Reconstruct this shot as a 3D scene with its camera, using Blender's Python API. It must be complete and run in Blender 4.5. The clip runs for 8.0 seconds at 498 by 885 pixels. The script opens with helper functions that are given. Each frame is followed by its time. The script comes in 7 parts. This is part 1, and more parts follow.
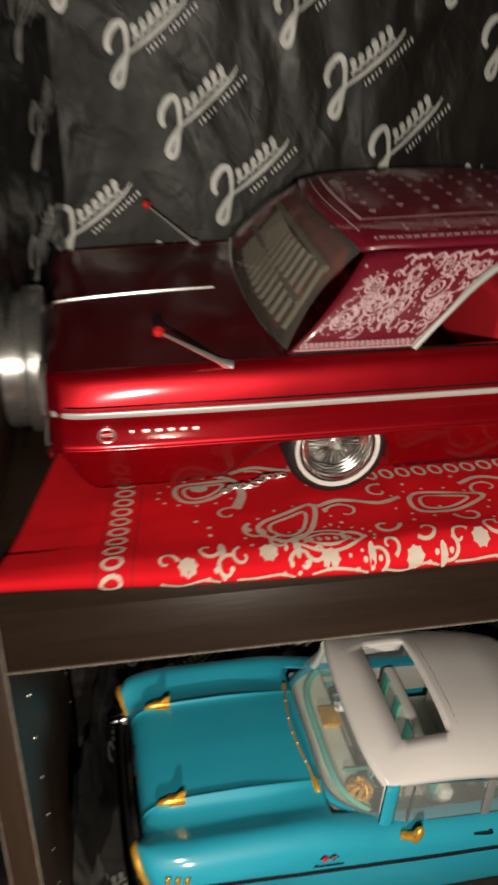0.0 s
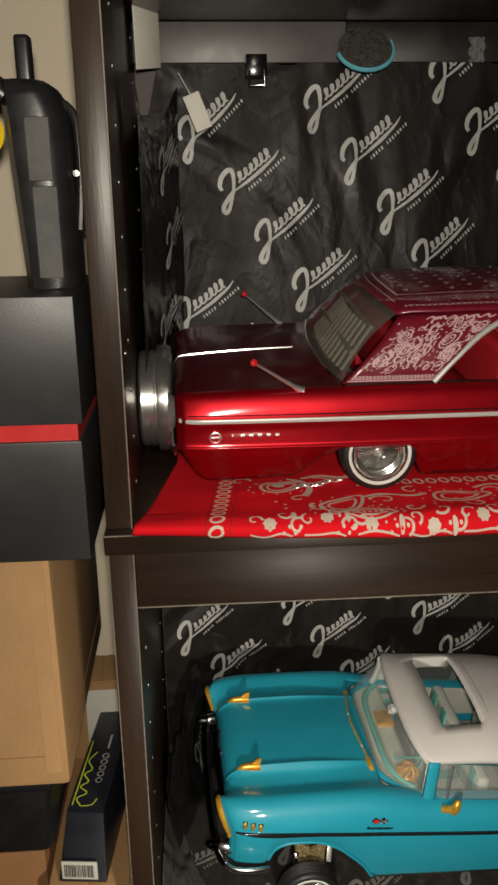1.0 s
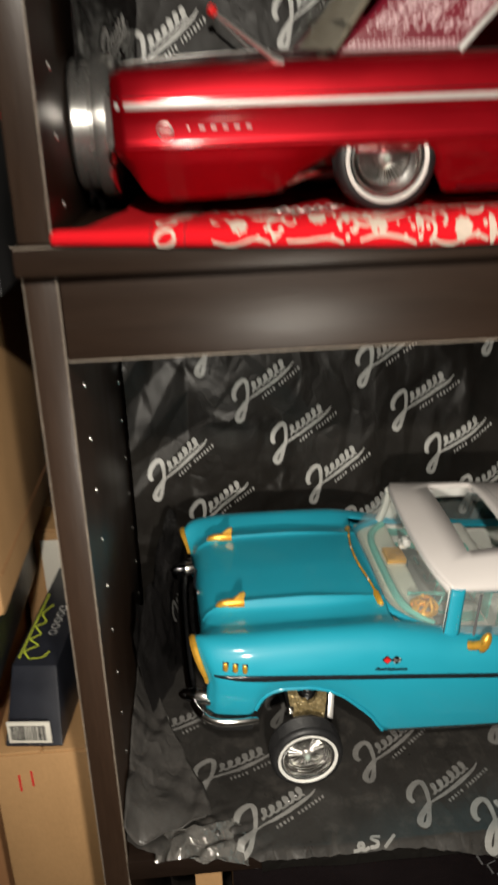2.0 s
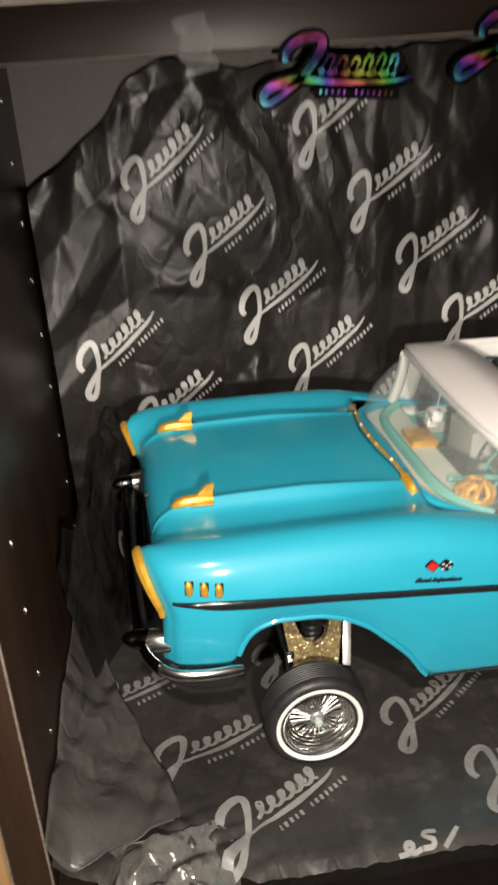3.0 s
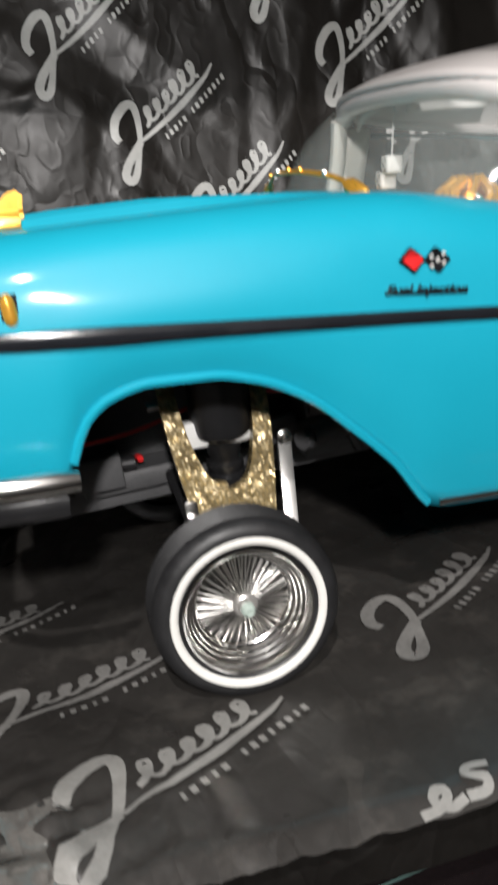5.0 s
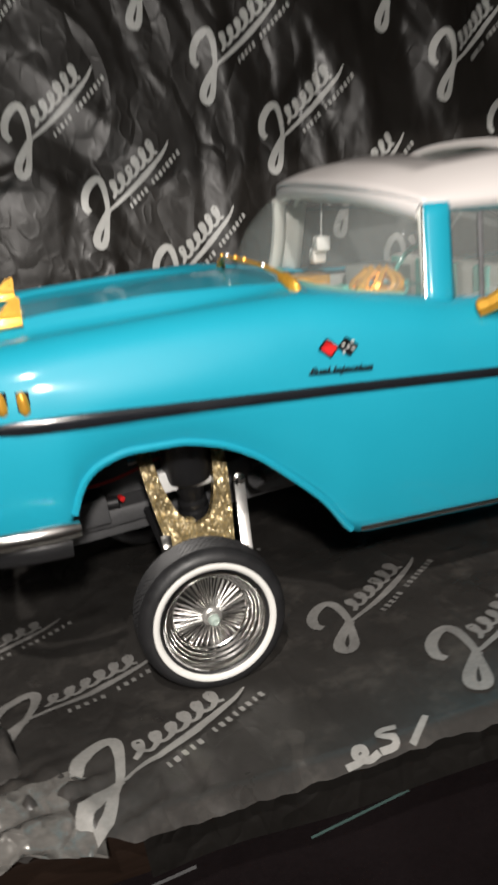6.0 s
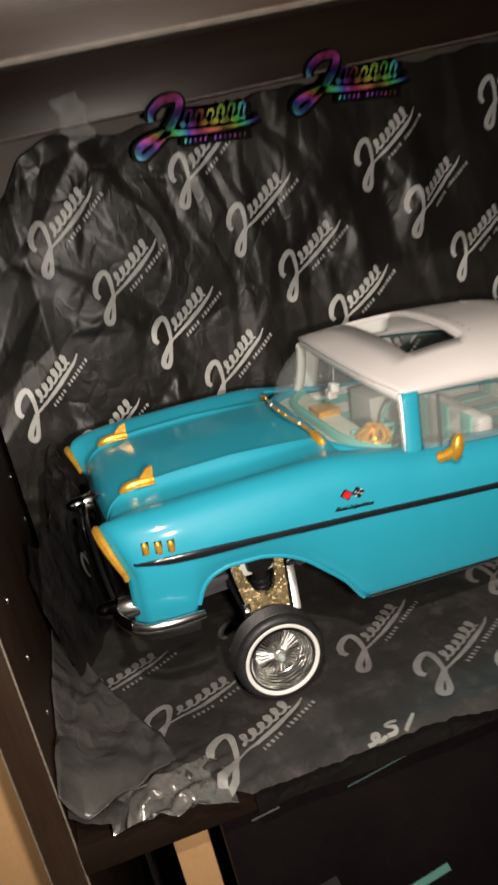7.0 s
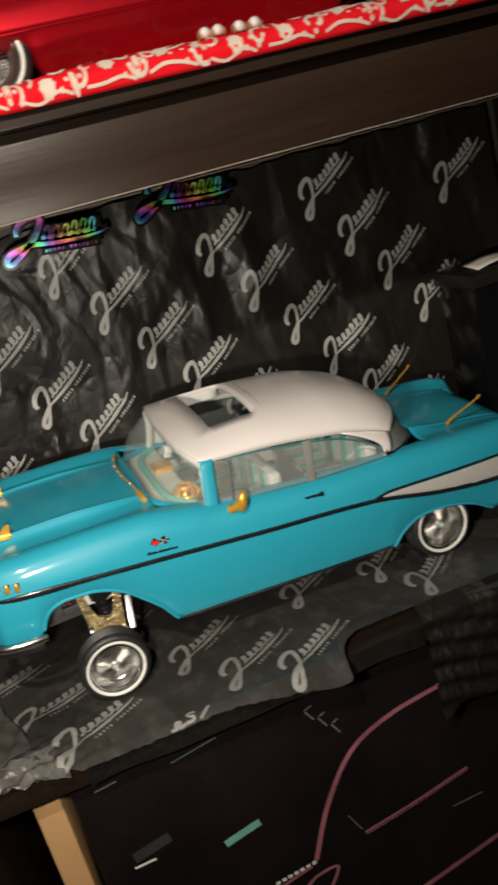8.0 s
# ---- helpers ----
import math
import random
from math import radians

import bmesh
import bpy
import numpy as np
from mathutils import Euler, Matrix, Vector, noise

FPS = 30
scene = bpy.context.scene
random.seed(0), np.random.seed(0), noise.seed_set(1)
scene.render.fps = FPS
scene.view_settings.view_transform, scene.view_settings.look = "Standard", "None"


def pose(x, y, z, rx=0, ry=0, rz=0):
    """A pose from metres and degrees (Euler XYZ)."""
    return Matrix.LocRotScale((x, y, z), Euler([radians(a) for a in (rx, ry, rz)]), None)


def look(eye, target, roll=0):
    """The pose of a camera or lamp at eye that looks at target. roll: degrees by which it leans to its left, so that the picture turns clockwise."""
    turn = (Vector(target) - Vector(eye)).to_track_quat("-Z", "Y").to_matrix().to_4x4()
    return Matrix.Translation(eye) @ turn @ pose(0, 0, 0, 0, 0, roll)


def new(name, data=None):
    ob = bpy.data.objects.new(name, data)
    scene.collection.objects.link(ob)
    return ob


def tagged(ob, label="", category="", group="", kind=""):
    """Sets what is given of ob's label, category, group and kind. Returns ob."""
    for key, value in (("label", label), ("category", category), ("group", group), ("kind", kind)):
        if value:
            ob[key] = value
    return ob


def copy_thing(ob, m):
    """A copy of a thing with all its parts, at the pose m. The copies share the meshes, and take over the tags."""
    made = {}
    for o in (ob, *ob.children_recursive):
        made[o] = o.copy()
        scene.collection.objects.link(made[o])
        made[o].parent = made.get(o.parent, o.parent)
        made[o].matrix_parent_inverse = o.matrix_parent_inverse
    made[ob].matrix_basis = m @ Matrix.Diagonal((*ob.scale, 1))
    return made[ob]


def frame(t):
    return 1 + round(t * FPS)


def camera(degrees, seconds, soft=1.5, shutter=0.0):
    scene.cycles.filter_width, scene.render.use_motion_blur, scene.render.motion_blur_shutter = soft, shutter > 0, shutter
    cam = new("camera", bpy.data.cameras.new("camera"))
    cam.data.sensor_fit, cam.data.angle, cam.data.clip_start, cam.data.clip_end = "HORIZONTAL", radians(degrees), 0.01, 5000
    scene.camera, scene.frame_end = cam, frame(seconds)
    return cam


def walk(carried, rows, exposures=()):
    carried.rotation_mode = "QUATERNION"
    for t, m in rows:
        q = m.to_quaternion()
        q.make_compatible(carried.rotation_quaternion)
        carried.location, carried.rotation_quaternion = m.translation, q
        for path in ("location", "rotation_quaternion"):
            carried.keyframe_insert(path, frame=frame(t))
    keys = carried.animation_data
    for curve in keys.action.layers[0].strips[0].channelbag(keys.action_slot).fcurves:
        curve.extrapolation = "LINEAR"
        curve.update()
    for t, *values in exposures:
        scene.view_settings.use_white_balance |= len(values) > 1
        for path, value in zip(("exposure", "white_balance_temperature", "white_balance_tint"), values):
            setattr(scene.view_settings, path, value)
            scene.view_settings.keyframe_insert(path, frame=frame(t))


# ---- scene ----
cam = camera(34.4, 8.0, soft=2.8, shutter=0.5)
PATH = [
    (0, (0.072, -0.343, 0.68), (0.374, 1.411, -0.232), 0.4),
    (0.5, (0.05, -0.477, 0.705), (0.198, 1.373, -0.04), -0.1),
    (0.7, (0.048, -0.510, 0.672), (0.177, 1.368, -0.003), -0.3),
    (1, (0.05, -0.537, 0.673), (0.174, 1.362, 0.057), -0.7),
    (1.5, (0.048, -0.519, 0.608), (0.177, 1.369, -0.039), -1.0),
    (2, (0.073, -0.442, 0.492), (0.188, 1.414, -0.244), -2.1),
    (2.2, (0.082, -0.413, 0.459), (0.206, 1.439, -0.286), -3.1),
    (3.3, (0.08, -0.253, 0.292), (0.282, 1.59, -0.459), -4.8),
    (3.5, (0.082, -0.236, 0.269), (0.29, 1.615, -0.461), -5.3),
    (4, (0.093, -0.196, 0.224), (0.338, 1.673, -0.445), -6.2),
    (4.5, (0.113, -0.173, 0.179), (0.384, 1.715, -0.425), -7.6),
    (5, (0.114, -0.169, 0.138), (0.417, 1.745, -0.36), -9.2),
    (5.2, (0.116, -0.161, 0.121), (0.431, 1.756, -0.355), -9.6),
    (6.3, (0.103, -0.278, 0.216), (0.5, 1.61, -0.31), -11.3),
    (6.5, (0.087, -0.312, 0.252), (0.482, 1.573, -0.289), -11.9),
    (7, (0.071, -0.374, 0.301), (0.43, 1.503, -0.289), -13.6),
    (7.5, (0.108, -0.481, 0.368), (0.493, 1.384, -0.243), -14.3),
    (8, (0.162, -0.53, 0.364), (0.576, 1.327, -0.253), -15.1),
]
STOPS = ((0, 1.05, 6550, 12), (1, 0.8, 6500, 10), (2, 1.32, 6350, 11), (3.5, 1.87, 6400, 16), (4, 1.8, 6150, 16), (4.5, 1.65, 5900, 14), (5, 1.65, 5800, 14), (6.5, 1.5, 6220, 15), (7, 1.46, 6420, 16), (7.5, 1.36, 6470, 12), (8, 1.33, 6560, 12))
walk(cam, [(t, look(eye, target, roll)) for t, eye, target, roll in PATH], STOPS)

# ---- light: two fixed lamps standing for the phone's moving torch, and the faint room ----
world = bpy.data.worlds.new("room_air")
scene.world = world
world.use_nodes = True
world.node_tree.nodes["Background"].inputs[0].default_value = (1.0, 0.83, 0.66, 1)
world.node_tree.nodes["Background"].inputs[1].default_value = 0.05


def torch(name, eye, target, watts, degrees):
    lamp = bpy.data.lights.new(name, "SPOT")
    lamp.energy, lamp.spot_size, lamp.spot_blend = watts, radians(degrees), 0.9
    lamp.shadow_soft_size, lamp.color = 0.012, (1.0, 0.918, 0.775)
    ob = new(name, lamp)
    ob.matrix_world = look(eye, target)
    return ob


# one moving torch split into two added lamps, upper and lower compartment
torch("torch_stand_in", (0.06, -0.60, 0.70), (0.13, 0.15, 0.52), 9.0, 108)
torch("torch_stand_in", (0.11, -0.37, 0.270), (0.19, 0.06, 0.045), 3.3, 126)

# ---- small mesh tools ----


def link_mesh(name, verts, faces, material, parent=None, label="", smooth=True):
    me = bpy.data.meshes.new(name)
    me.from_pydata([tuple(v) for v in verts], [], faces)
    me.materials.append(material)
    if smooth:
        me.polygons.foreach_set("use_smooth", [True] * len(me.polygons))
    me.update()
    ob = new(name, me)
    if parent is not None:
        ob.parent = parent
    if label:
        tagged(ob, label)
    return ob


def part(name, bm, material, parent=None, label="", smooth=True, m=None):
    """One bmesh as one mesh object, under a thing or a part."""
    if m is not None:
        bm.transform(m)
    bmesh.ops.recalc_face_normals(bm, faces=bm.faces)
    me = bpy.data.meshes.new(name)
    bm.to_mesh(me)
    bm.free()
    me.materials.append(material)
    if smooth:
        me.polygons.foreach_set("use_smooth", [True] * len(me.polygons))
        me.set_sharp_from_angle(angle=radians(38))
    ob = new(name, me)
    if parent is not None:
        ob.parent = parent
    if label:
        tagged(ob, label)
    return ob


def thing(name, label, category, m=None, group="", kind=""):
    ob = new(name)
    ob.empty_display_size = 0.02
    if m is not None:
        ob.matrix_world = m
    return tagged(ob, label, category, group, kind)


def block(lo, hi, bevel=0.0015, segments=2):
    bm = bmesh.new()
    bmesh.ops.create_cube(bm, size=1)
    lo, hi = Vector(lo), Vector(hi)
    for v in bm.verts:
        v.co = Vector([(lo[i] + hi[i]) / 2 + v.co[i] * (hi[i] - lo[i]) for i in range(3)])
    if bevel:
        bmesh.ops.bevel(bm, geom=bm.edges[:], offset=bevel, segments=segments, affect="EDGES", profile=0.6)
    return bm


def block_between(a, b, size):
    """A bevelled bar from a to b; size: its width along x and its depth."""
    a, b = Vector(a), Vector(b)
    up = (b - a).normalized()
    along = (Vector((1, 0, 0)) - up * up.x).normalized()
    bm = block((-size[0] / 2, -size[1] / 2, 0), (size[0] / 2, size[1] / 2, (b - a).length), min(size) * 0.25)
    m = Matrix((along, up.cross(along), up)).transposed().to_4x4()
    m.translation = a
    bm.transform(m)
    return bm


def merge(*bms):
    out = bmesh.new()
    for bm in bms:
        me = bpy.data.meshes.new("tmp")
        bm.to_mesh(me)
        bm.free()
        out.from_mesh(me)
        bpy.data.meshes.remove(me)
    return out


def curve_through(points, n):
    """n points along a smooth line through the points given (any dimension)."""
    p = np.array(points, float)
    p = np.vstack([2 * p[0] - p[1], p, 2 * p[-1] - p[-2]])
    out = []
    for s in np.linspace(0, len(points) - 1, n):
        i = min(int(s), len(points) - 2)
        f = s - i
        a, b, c, d = p[i:i + 4]
        out.append(0.5 * (2 * b + (c - a) * f + (2 * a - 5 * b + 4 * c - d) * f * f + (3 * b - a - 3 * c + d) * f ** 3))
    return np.array(out)


def keyed(x, keys):
    """A smooth value at x from (x, value) pairs."""
    k = np.array(keys, float)
    if x <= k[0, 0]:
        return float(k[0, 1])
    if x >= k[-1, 0]:
        return float(k[-1, 1])
    d = np.diff(k[:, 1]) / np.diff(k[:, 0])
    slope = np.concatenate([[d[0]], np.where(d[:-1] * d[1:] > 0, 2 * d[:-1] * d[1:] / np.where(d[:-1] + d[1:] == 0, 1, d[:-1] + d[1:]), 0.0), [d[-1]]])
    i = int(np.searchsorted(k[:, 0], x)) - 1
    h = k[i + 1, 0] - k[i, 0]
    f = (x - k[i, 0]) / h
    return float((2 * f ** 3 - 3 * f * f + 1) * k[i, 1] + (f ** 3 - 2 * f * f + f) * h * slope[i]
                 + (3 * f * f - 2 * f ** 3) * k[i + 1, 1] + (f ** 3 - f * f) * h * slope[i + 1])


def tube(points, radius, sides=8, flat=1.0, cap=True):
    """A rod along points; radius may be a list; flat squeezes it along its second axis."""
    pts = [Vector(p) for p in points]
    rad = radius if hasattr(radius, "__len__") else [radius] * len(pts)
    bm = bmesh.new()
    rings, up = [], None
    for i, p in enumerate(pts):
        t = (pts[min(i + 1, len(pts) - 1)] - pts[max(i - 1, 0)]).normalized()
        if up is None:
            up = t.orthogonal().normalized() if abs(t.z) > 0.9 else Vector((0, 0, 1))
        a = t.cross(up).normalized()
        up = a.cross(t).normalized()
        rings.append([bm.verts.new(p + rad[i] * (a * math.cos(k * math.tau / sides) * flat + up * math.sin(k * math.tau / sides))) for k in range(sides)])
    for r, s in zip(rings, rings[1:]):
        for k in range(sides):
            bm.faces.new((r[k], r[(k + 1) % sides], s[(k + 1) % sides], s[k]))
    if cap:
        bm.faces.new(rings[0][::-1])
        bm.faces.new(rings[-1])
    return bm


def lathe(profile, sides=48, closed=False):
    """A turned shape about the y axis from (radius, y) pairs."""
    bm = bmesh.new()
    rings = []
    for r, y in profile:
        rings.append([bm.verts.new((r * math.cos(k * math.tau / sides), y, r * math.sin(k * math.tau / sides))) for k in range(sides)])
    if closed:
        rings.append(rings[0])
    for r, s in zip(rings, rings[1:]):
        for k in range(sides):
            bm.faces.new((r[k], r[(k + 1) % sides], s[(k + 1) % sides], s[k]))
    return bm


def grid_faces(nu, nv, keep=None):
    return [(i * nv + j, (i + 1) * nv + j, (i + 1) * nv + j + 1, i * nv + j + 1)
            for i in range(nu - 1) for j in range(nv - 1) if keep is None or keep(i, j)]


def thicken(ob, t, offset=-1.0):
    mod = ob.modifiers.new("thickness", "SOLIDIFY")
    mod.thickness, mod.offset = t, offset
    return ob


class Print:
    """Flat printed marks that lie on a surface S(u, v) -> (place, normal)."""

    def __init__(self, surface, lift=0.0008):
        self.s, self.lift, self.v, self.f = surface, lift, [], []

    def put(self, u, v):
        p, n = self.s(u, v)
        self.v.append(p + n * self.lift)
        return len(self.v) - 1

    def ribbon(self, pts, width):
        pts = np.array(pts, float)
        w = width if hasattr(width, "__len__") else [width] * len(pts)
        t = np.gradient(pts, axis=0)
        t /= np.maximum(np.linalg.norm(t, axis=1), 1e-9)[:, None]
        last = None
        for (x, y), (a, b), k in zip(pts, t, w):
            now = (self.put(x - b * k / 2, y + a * k / 2), self.put(x, y), self.put(x + b * k / 2, y - a * k / 2))
            if last:
                self.f.append((last[0], last[1], now[1], now[0]))
                self.f.append((last[1], last[2], now[2], now[1]))
            last = now

    def blob(self, u, v, a, b, turn=0.0, n=10, wave=0.0, petals=5):
        c, s = math.cos(turn), math.sin(turn)
        mid = self.put(u, v)
        ring = []
        for k in range(n):
            q = k * math.tau / n
            g = 1 + wave * math.cos(petals * q)
            x, y = a * g * math.cos(q), b * g * math.sin(q)
            ring.append(self.put(u + c * x - s * y, v + s * x + c * y))
        self.f += [(mid, ring[k], ring[(k + 1) % n]) for k in range(n)]

    def ring(self, u, v, a, b, width, turn=0.0, n=14):
        q = np.linspace(0, math.tau, n + 1)
        x, y = a * np.cos(q), b * np.sin(q)
        self.ribbon(np.stack([u + np.cos(turn) * x - np.sin(turn) * y, v + np.sin(turn) * x + np.cos(turn) * y], 1), width)

    def done(self, name, material, parent, label=""):
        return link_mesh(name, self.v, self.f, material, parent, label, smooth=True)


# ---- materials ----


def mat(name, colour, rough=0.5, metal=0.0, coat=0.0, var=0.15, scale=40.0, fine=700.0, bump=0.05, spec=0.5,
        stretch=(1, 1, 1), rough_var=0.12, dirt=0.0, dirt_colour=(0.3, 0.27, 0.23), glass=0.0, ior=1.5, sheen=0.0):
    m = bpy.data.materials.new(name)
    m.use_nodes = True
    nt = m.node_tree
    b = nt.nodes["Principled BSDF"]

    def node(kind, **values):
        n = nt.nodes.new(kind)
        for k, v in values.items():
            n.inputs[k].default_value = v
        return n

    co = nt.nodes.new("ShaderNodeTexCoord")
    mp = node("ShaderNodeMapping", Scale=stretch)
    nt.links.new(co.outputs["Object"], mp.inputs["Vector"])
    big = node("ShaderNodeTexNoise", Scale=scale, Detail=5.0, Roughness=0.6)
    small = node("ShaderNodeTexNoise", Scale=fine, Detail=4.0, Roughness=0.65)
    for n in (big, small):
        nt.links.new(mp.outputs[0], n.inputs["Vector"])
    ramp = nt.nodes.new("ShaderNodeValToRGB")
    ramp.color_ramp.elements[0].position, ramp.color_ramp.elements[1].position = 0.3, 0.7
    ramp.color_ramp.elements[0].color = (*[max(c * (1 - var), 0) for c in colour], 1)
    ramp.color_ramp.elements[1].color = (*[min(c * (1 + var), 1) for c in colour], 1)
    mix = nt.nodes.new("ShaderNodeMath")
    mix.operation = "MULTIPLY_ADD"
    mix.inputs[1].default_value, mix.inputs[2].default_value = 0.35, 0.0
    nt.links.new(small.outputs["Fac"], mix.inputs[0])
    add = nt.nodes.new("ShaderNodeMath")
    add.operation = "MULTIPLY_ADD"
    add.inputs[1].default_value = 0.65
    nt.links.new(big.outputs["Fac"], add.inputs[0])
    nt.links.new(mix.outputs[0], add.inputs[2])
    nt.links.new(add.outputs[0], ramp.inputs[0])
    colour_out = ramp.outputs[0]
    if dirt:
        spots = node("ShaderNodeTexNoise", Scale=scale * 3.1, Detail=6.0, Roughness=0.7)
        nt.links.new(mp.outputs[0], spots.inputs["Vector"])
        cut = nt.nodes.new("ShaderNodeMapRange")
        cut.inputs["From Min"].default_value, cut.inputs["From Max"].default_value = 0.52, 0.75
        cut.inputs["To Max"].default_value = dirt
        nt.links.new(spots.outputs["Fac"], cut.inputs["Value"])
        blend = nt.nodes.new("ShaderNodeMix")
        blend.data_type = "RGBA"
        nt.links.new(cut.outputs[0], blend.inputs["Factor"])
        nt.links.new(colour_out, blend.inputs["A"])
        blend.inputs["B"].default_value = (*dirt_colour, 1)
        colour_out = blend.outputs["Result"]
    nt.links.new(colour_out, b.inputs["Base Color"])
    rr = nt.nodes.new("ShaderNodeMapRange")
    rr.inputs["From Min"].default_value, rr.inputs["From Max"].default_value = 0.3, 0.7
    rr.inputs["To Min"].default_value, rr.inputs["To Max"].default_value = max(rough * (1 - rough_var), 0.01), min(rough * (1 + rough_var), 1)
    nt.links.new(big.outputs["Fac"], rr.inputs["Value"])
    nt.links.new(rr.outputs[0], b.inputs["Roughness"])
    b.inputs["Metallic"].default_value = metal
    b.inputs["Coat Weight"].default_value = coat
    b.inputs["Coat Roughness"].default_value = 0.11
    b.inputs["Specular IOR Level"].default_value = spec
    b.inputs["Transmission Weight"].default_value = glass
    b.inputs["IOR"].default_value = ior
    b.inputs["Sheen Weight"].default_value = sheen
    if bump:
        bp = node("ShaderNodeBump", Strength=bump, Distance=0.002)
        nt.links.new(small.outputs["Fac"], bp.inputs["Height"])
        nt.links.new(bp.outputs[0], b.inputs["Normal"])
    return m


def clear(name, tint, rough=0.02, see=0.75):
    """Thin clear plastic: mostly seen through, with its own gloss."""
    m = bpy.data.materials.new(name)
    m.use_nodes = True
    nt = m.node_tree
    b = nt.nodes["Principled BSDF"]
    b.inputs["Base Color"].default_value = (*tint, 1)
    b.inputs["Roughness"].default_value = rough
    haze = nt.nodes.new("ShaderNodeTexNoise")
    haze.inputs["Scale"].default_value = 90
    span = nt.nodes.new("ShaderNodeMapRange")
    span.inputs["To Min"].default_value, span.inputs["To Max"].default_value = 1 - see - 0.08, 1 - see + 0.08
    nt.links.new(haze.outputs["Fac"], span.inputs["Value"])
    tr = nt.nodes.new("ShaderNodeBsdfTransparent")
    mx = nt.nodes.new("ShaderNodeMixShader")
    nt.links.new(span.outputs[0], mx.inputs[0])
    nt.links.new(tr.outputs[0], mx.inputs[1])
    nt.links.new(b.outputs[0], mx.inputs[2])
    nt.links.new(mx.outputs[0], nt.nodes["Material Output"].inputs["Surface"])
    return m


def rainbow(name):
    """Holographic foil: rainbow sheen and glints painted as fixed hue bands across the sticker."""
    m = mat(name, (0.5, 0.5, 0.5), rough=0.25, metal=0.4, var=0.1)
    nt = m.node_tree
    b = nt.nodes["Principled BSDF"]
    wave = nt.nodes.new("ShaderNodeTexNoise")
    wave.inputs["Scale"].default_value, wave.inputs["Detail"].default_value = 34.0, 0.0
    co = nt.nodes.new("ShaderNodeTexCoord")
    nt.links.new(co.outputs["Object"], wave.inputs["Vector"])
    stretch = nt.nodes.new("ShaderNodeMath")
    stretch.operation = "MULTIPLY_ADD"
    stretch.inputs[1].default_value = 1.1
    nt.links.new(wave.outputs["Fac"], stretch.inputs[0])
    across = nt.nodes.new("ShaderNodeVectorMath")
    across.operation = "DOT_PRODUCT"
    across.inputs[1].default_value = (15.0, 0.0, 26.0)
    nt.links.new(co.outputs["Object"], across.inputs[0])
    nt.links.new(across.outputs["Value"], stretch.inputs[2])
    hue = nt.nodes.new("ShaderNodeCombineColor")
    hue.mode = "HSV"
    hue.inputs[1].default_value = 0.85
    glint = nt.nodes.new("ShaderNodeTexNoise")
    glint.inputs["Scale"].default_value = 55.0
    nt.links.new(co.outputs["Object"], glint.inputs["Vector"])
    level = nt.nodes.new("ShaderNodeMapRange")
    level.inputs["From Min"].default_value, level.inputs["From Max"].default_value = 0.42, 0.68
    level.inputs["To Min"].default_value, level.inputs["To Max"].default_value = 0.10, 0.95
    nt.links.new(glint.outputs["Fac"], level.inputs["Value"])
    nt.links.new(level.outputs[0], hue.inputs[2])
    wrap = nt.nodes.new("ShaderNodeMath")
    wrap.operation = "FRACT"
    nt.links.new(stretch.outputs[0], wrap.inputs[0])
    nt.links.new(wrap.outputs[0], hue.inputs[0])
    nt.links.new(hue.outputs[0], b.inputs["Base Color"])
    return m


def faceted(m, rates):
    """Breaks a surface into flat little flakes, each tilted its own way."""
    nt = m.node_tree
    b = nt.nodes["Principled BSDF"]
    co = nt.nodes.new("ShaderNodeTexCoord")
    last = co.outputs["Normal"]
    for scale, strength in rates:
        v = nt.nodes.new("ShaderNodeTexVoronoi")
        v.inputs["Scale"].default_value = scale
        nt.links.new(co.outputs["Object"], v.inputs["Vector"])
        mid = nt.nodes.new("ShaderNodeVectorMath")
        mid.operation = "SUBTRACT"
        mid.inputs[1].default_value = (0.5, 0.5, 0.5)
        nt.links.new(v.outputs["Color"], mid.inputs[0])
        add = nt.nodes.new("ShaderNodeVectorMath")
        add.operation = "MULTIPLY_ADD"
        add.inputs[1].default_value = (strength, strength, strength)
        nt.links.new(mid.outputs[0], add.inputs[0])
        nt.links.new(last, add.inputs[2])
        last = add.outputs[0]
    unit = nt.nodes.new("ShaderNodeVectorMath")
    unit.operation = "NORMALIZE"
    nt.links.new(last, unit.inputs[0])
    nt.links.new(unit.outputs[0], b.inputs["Normal"])
    return m


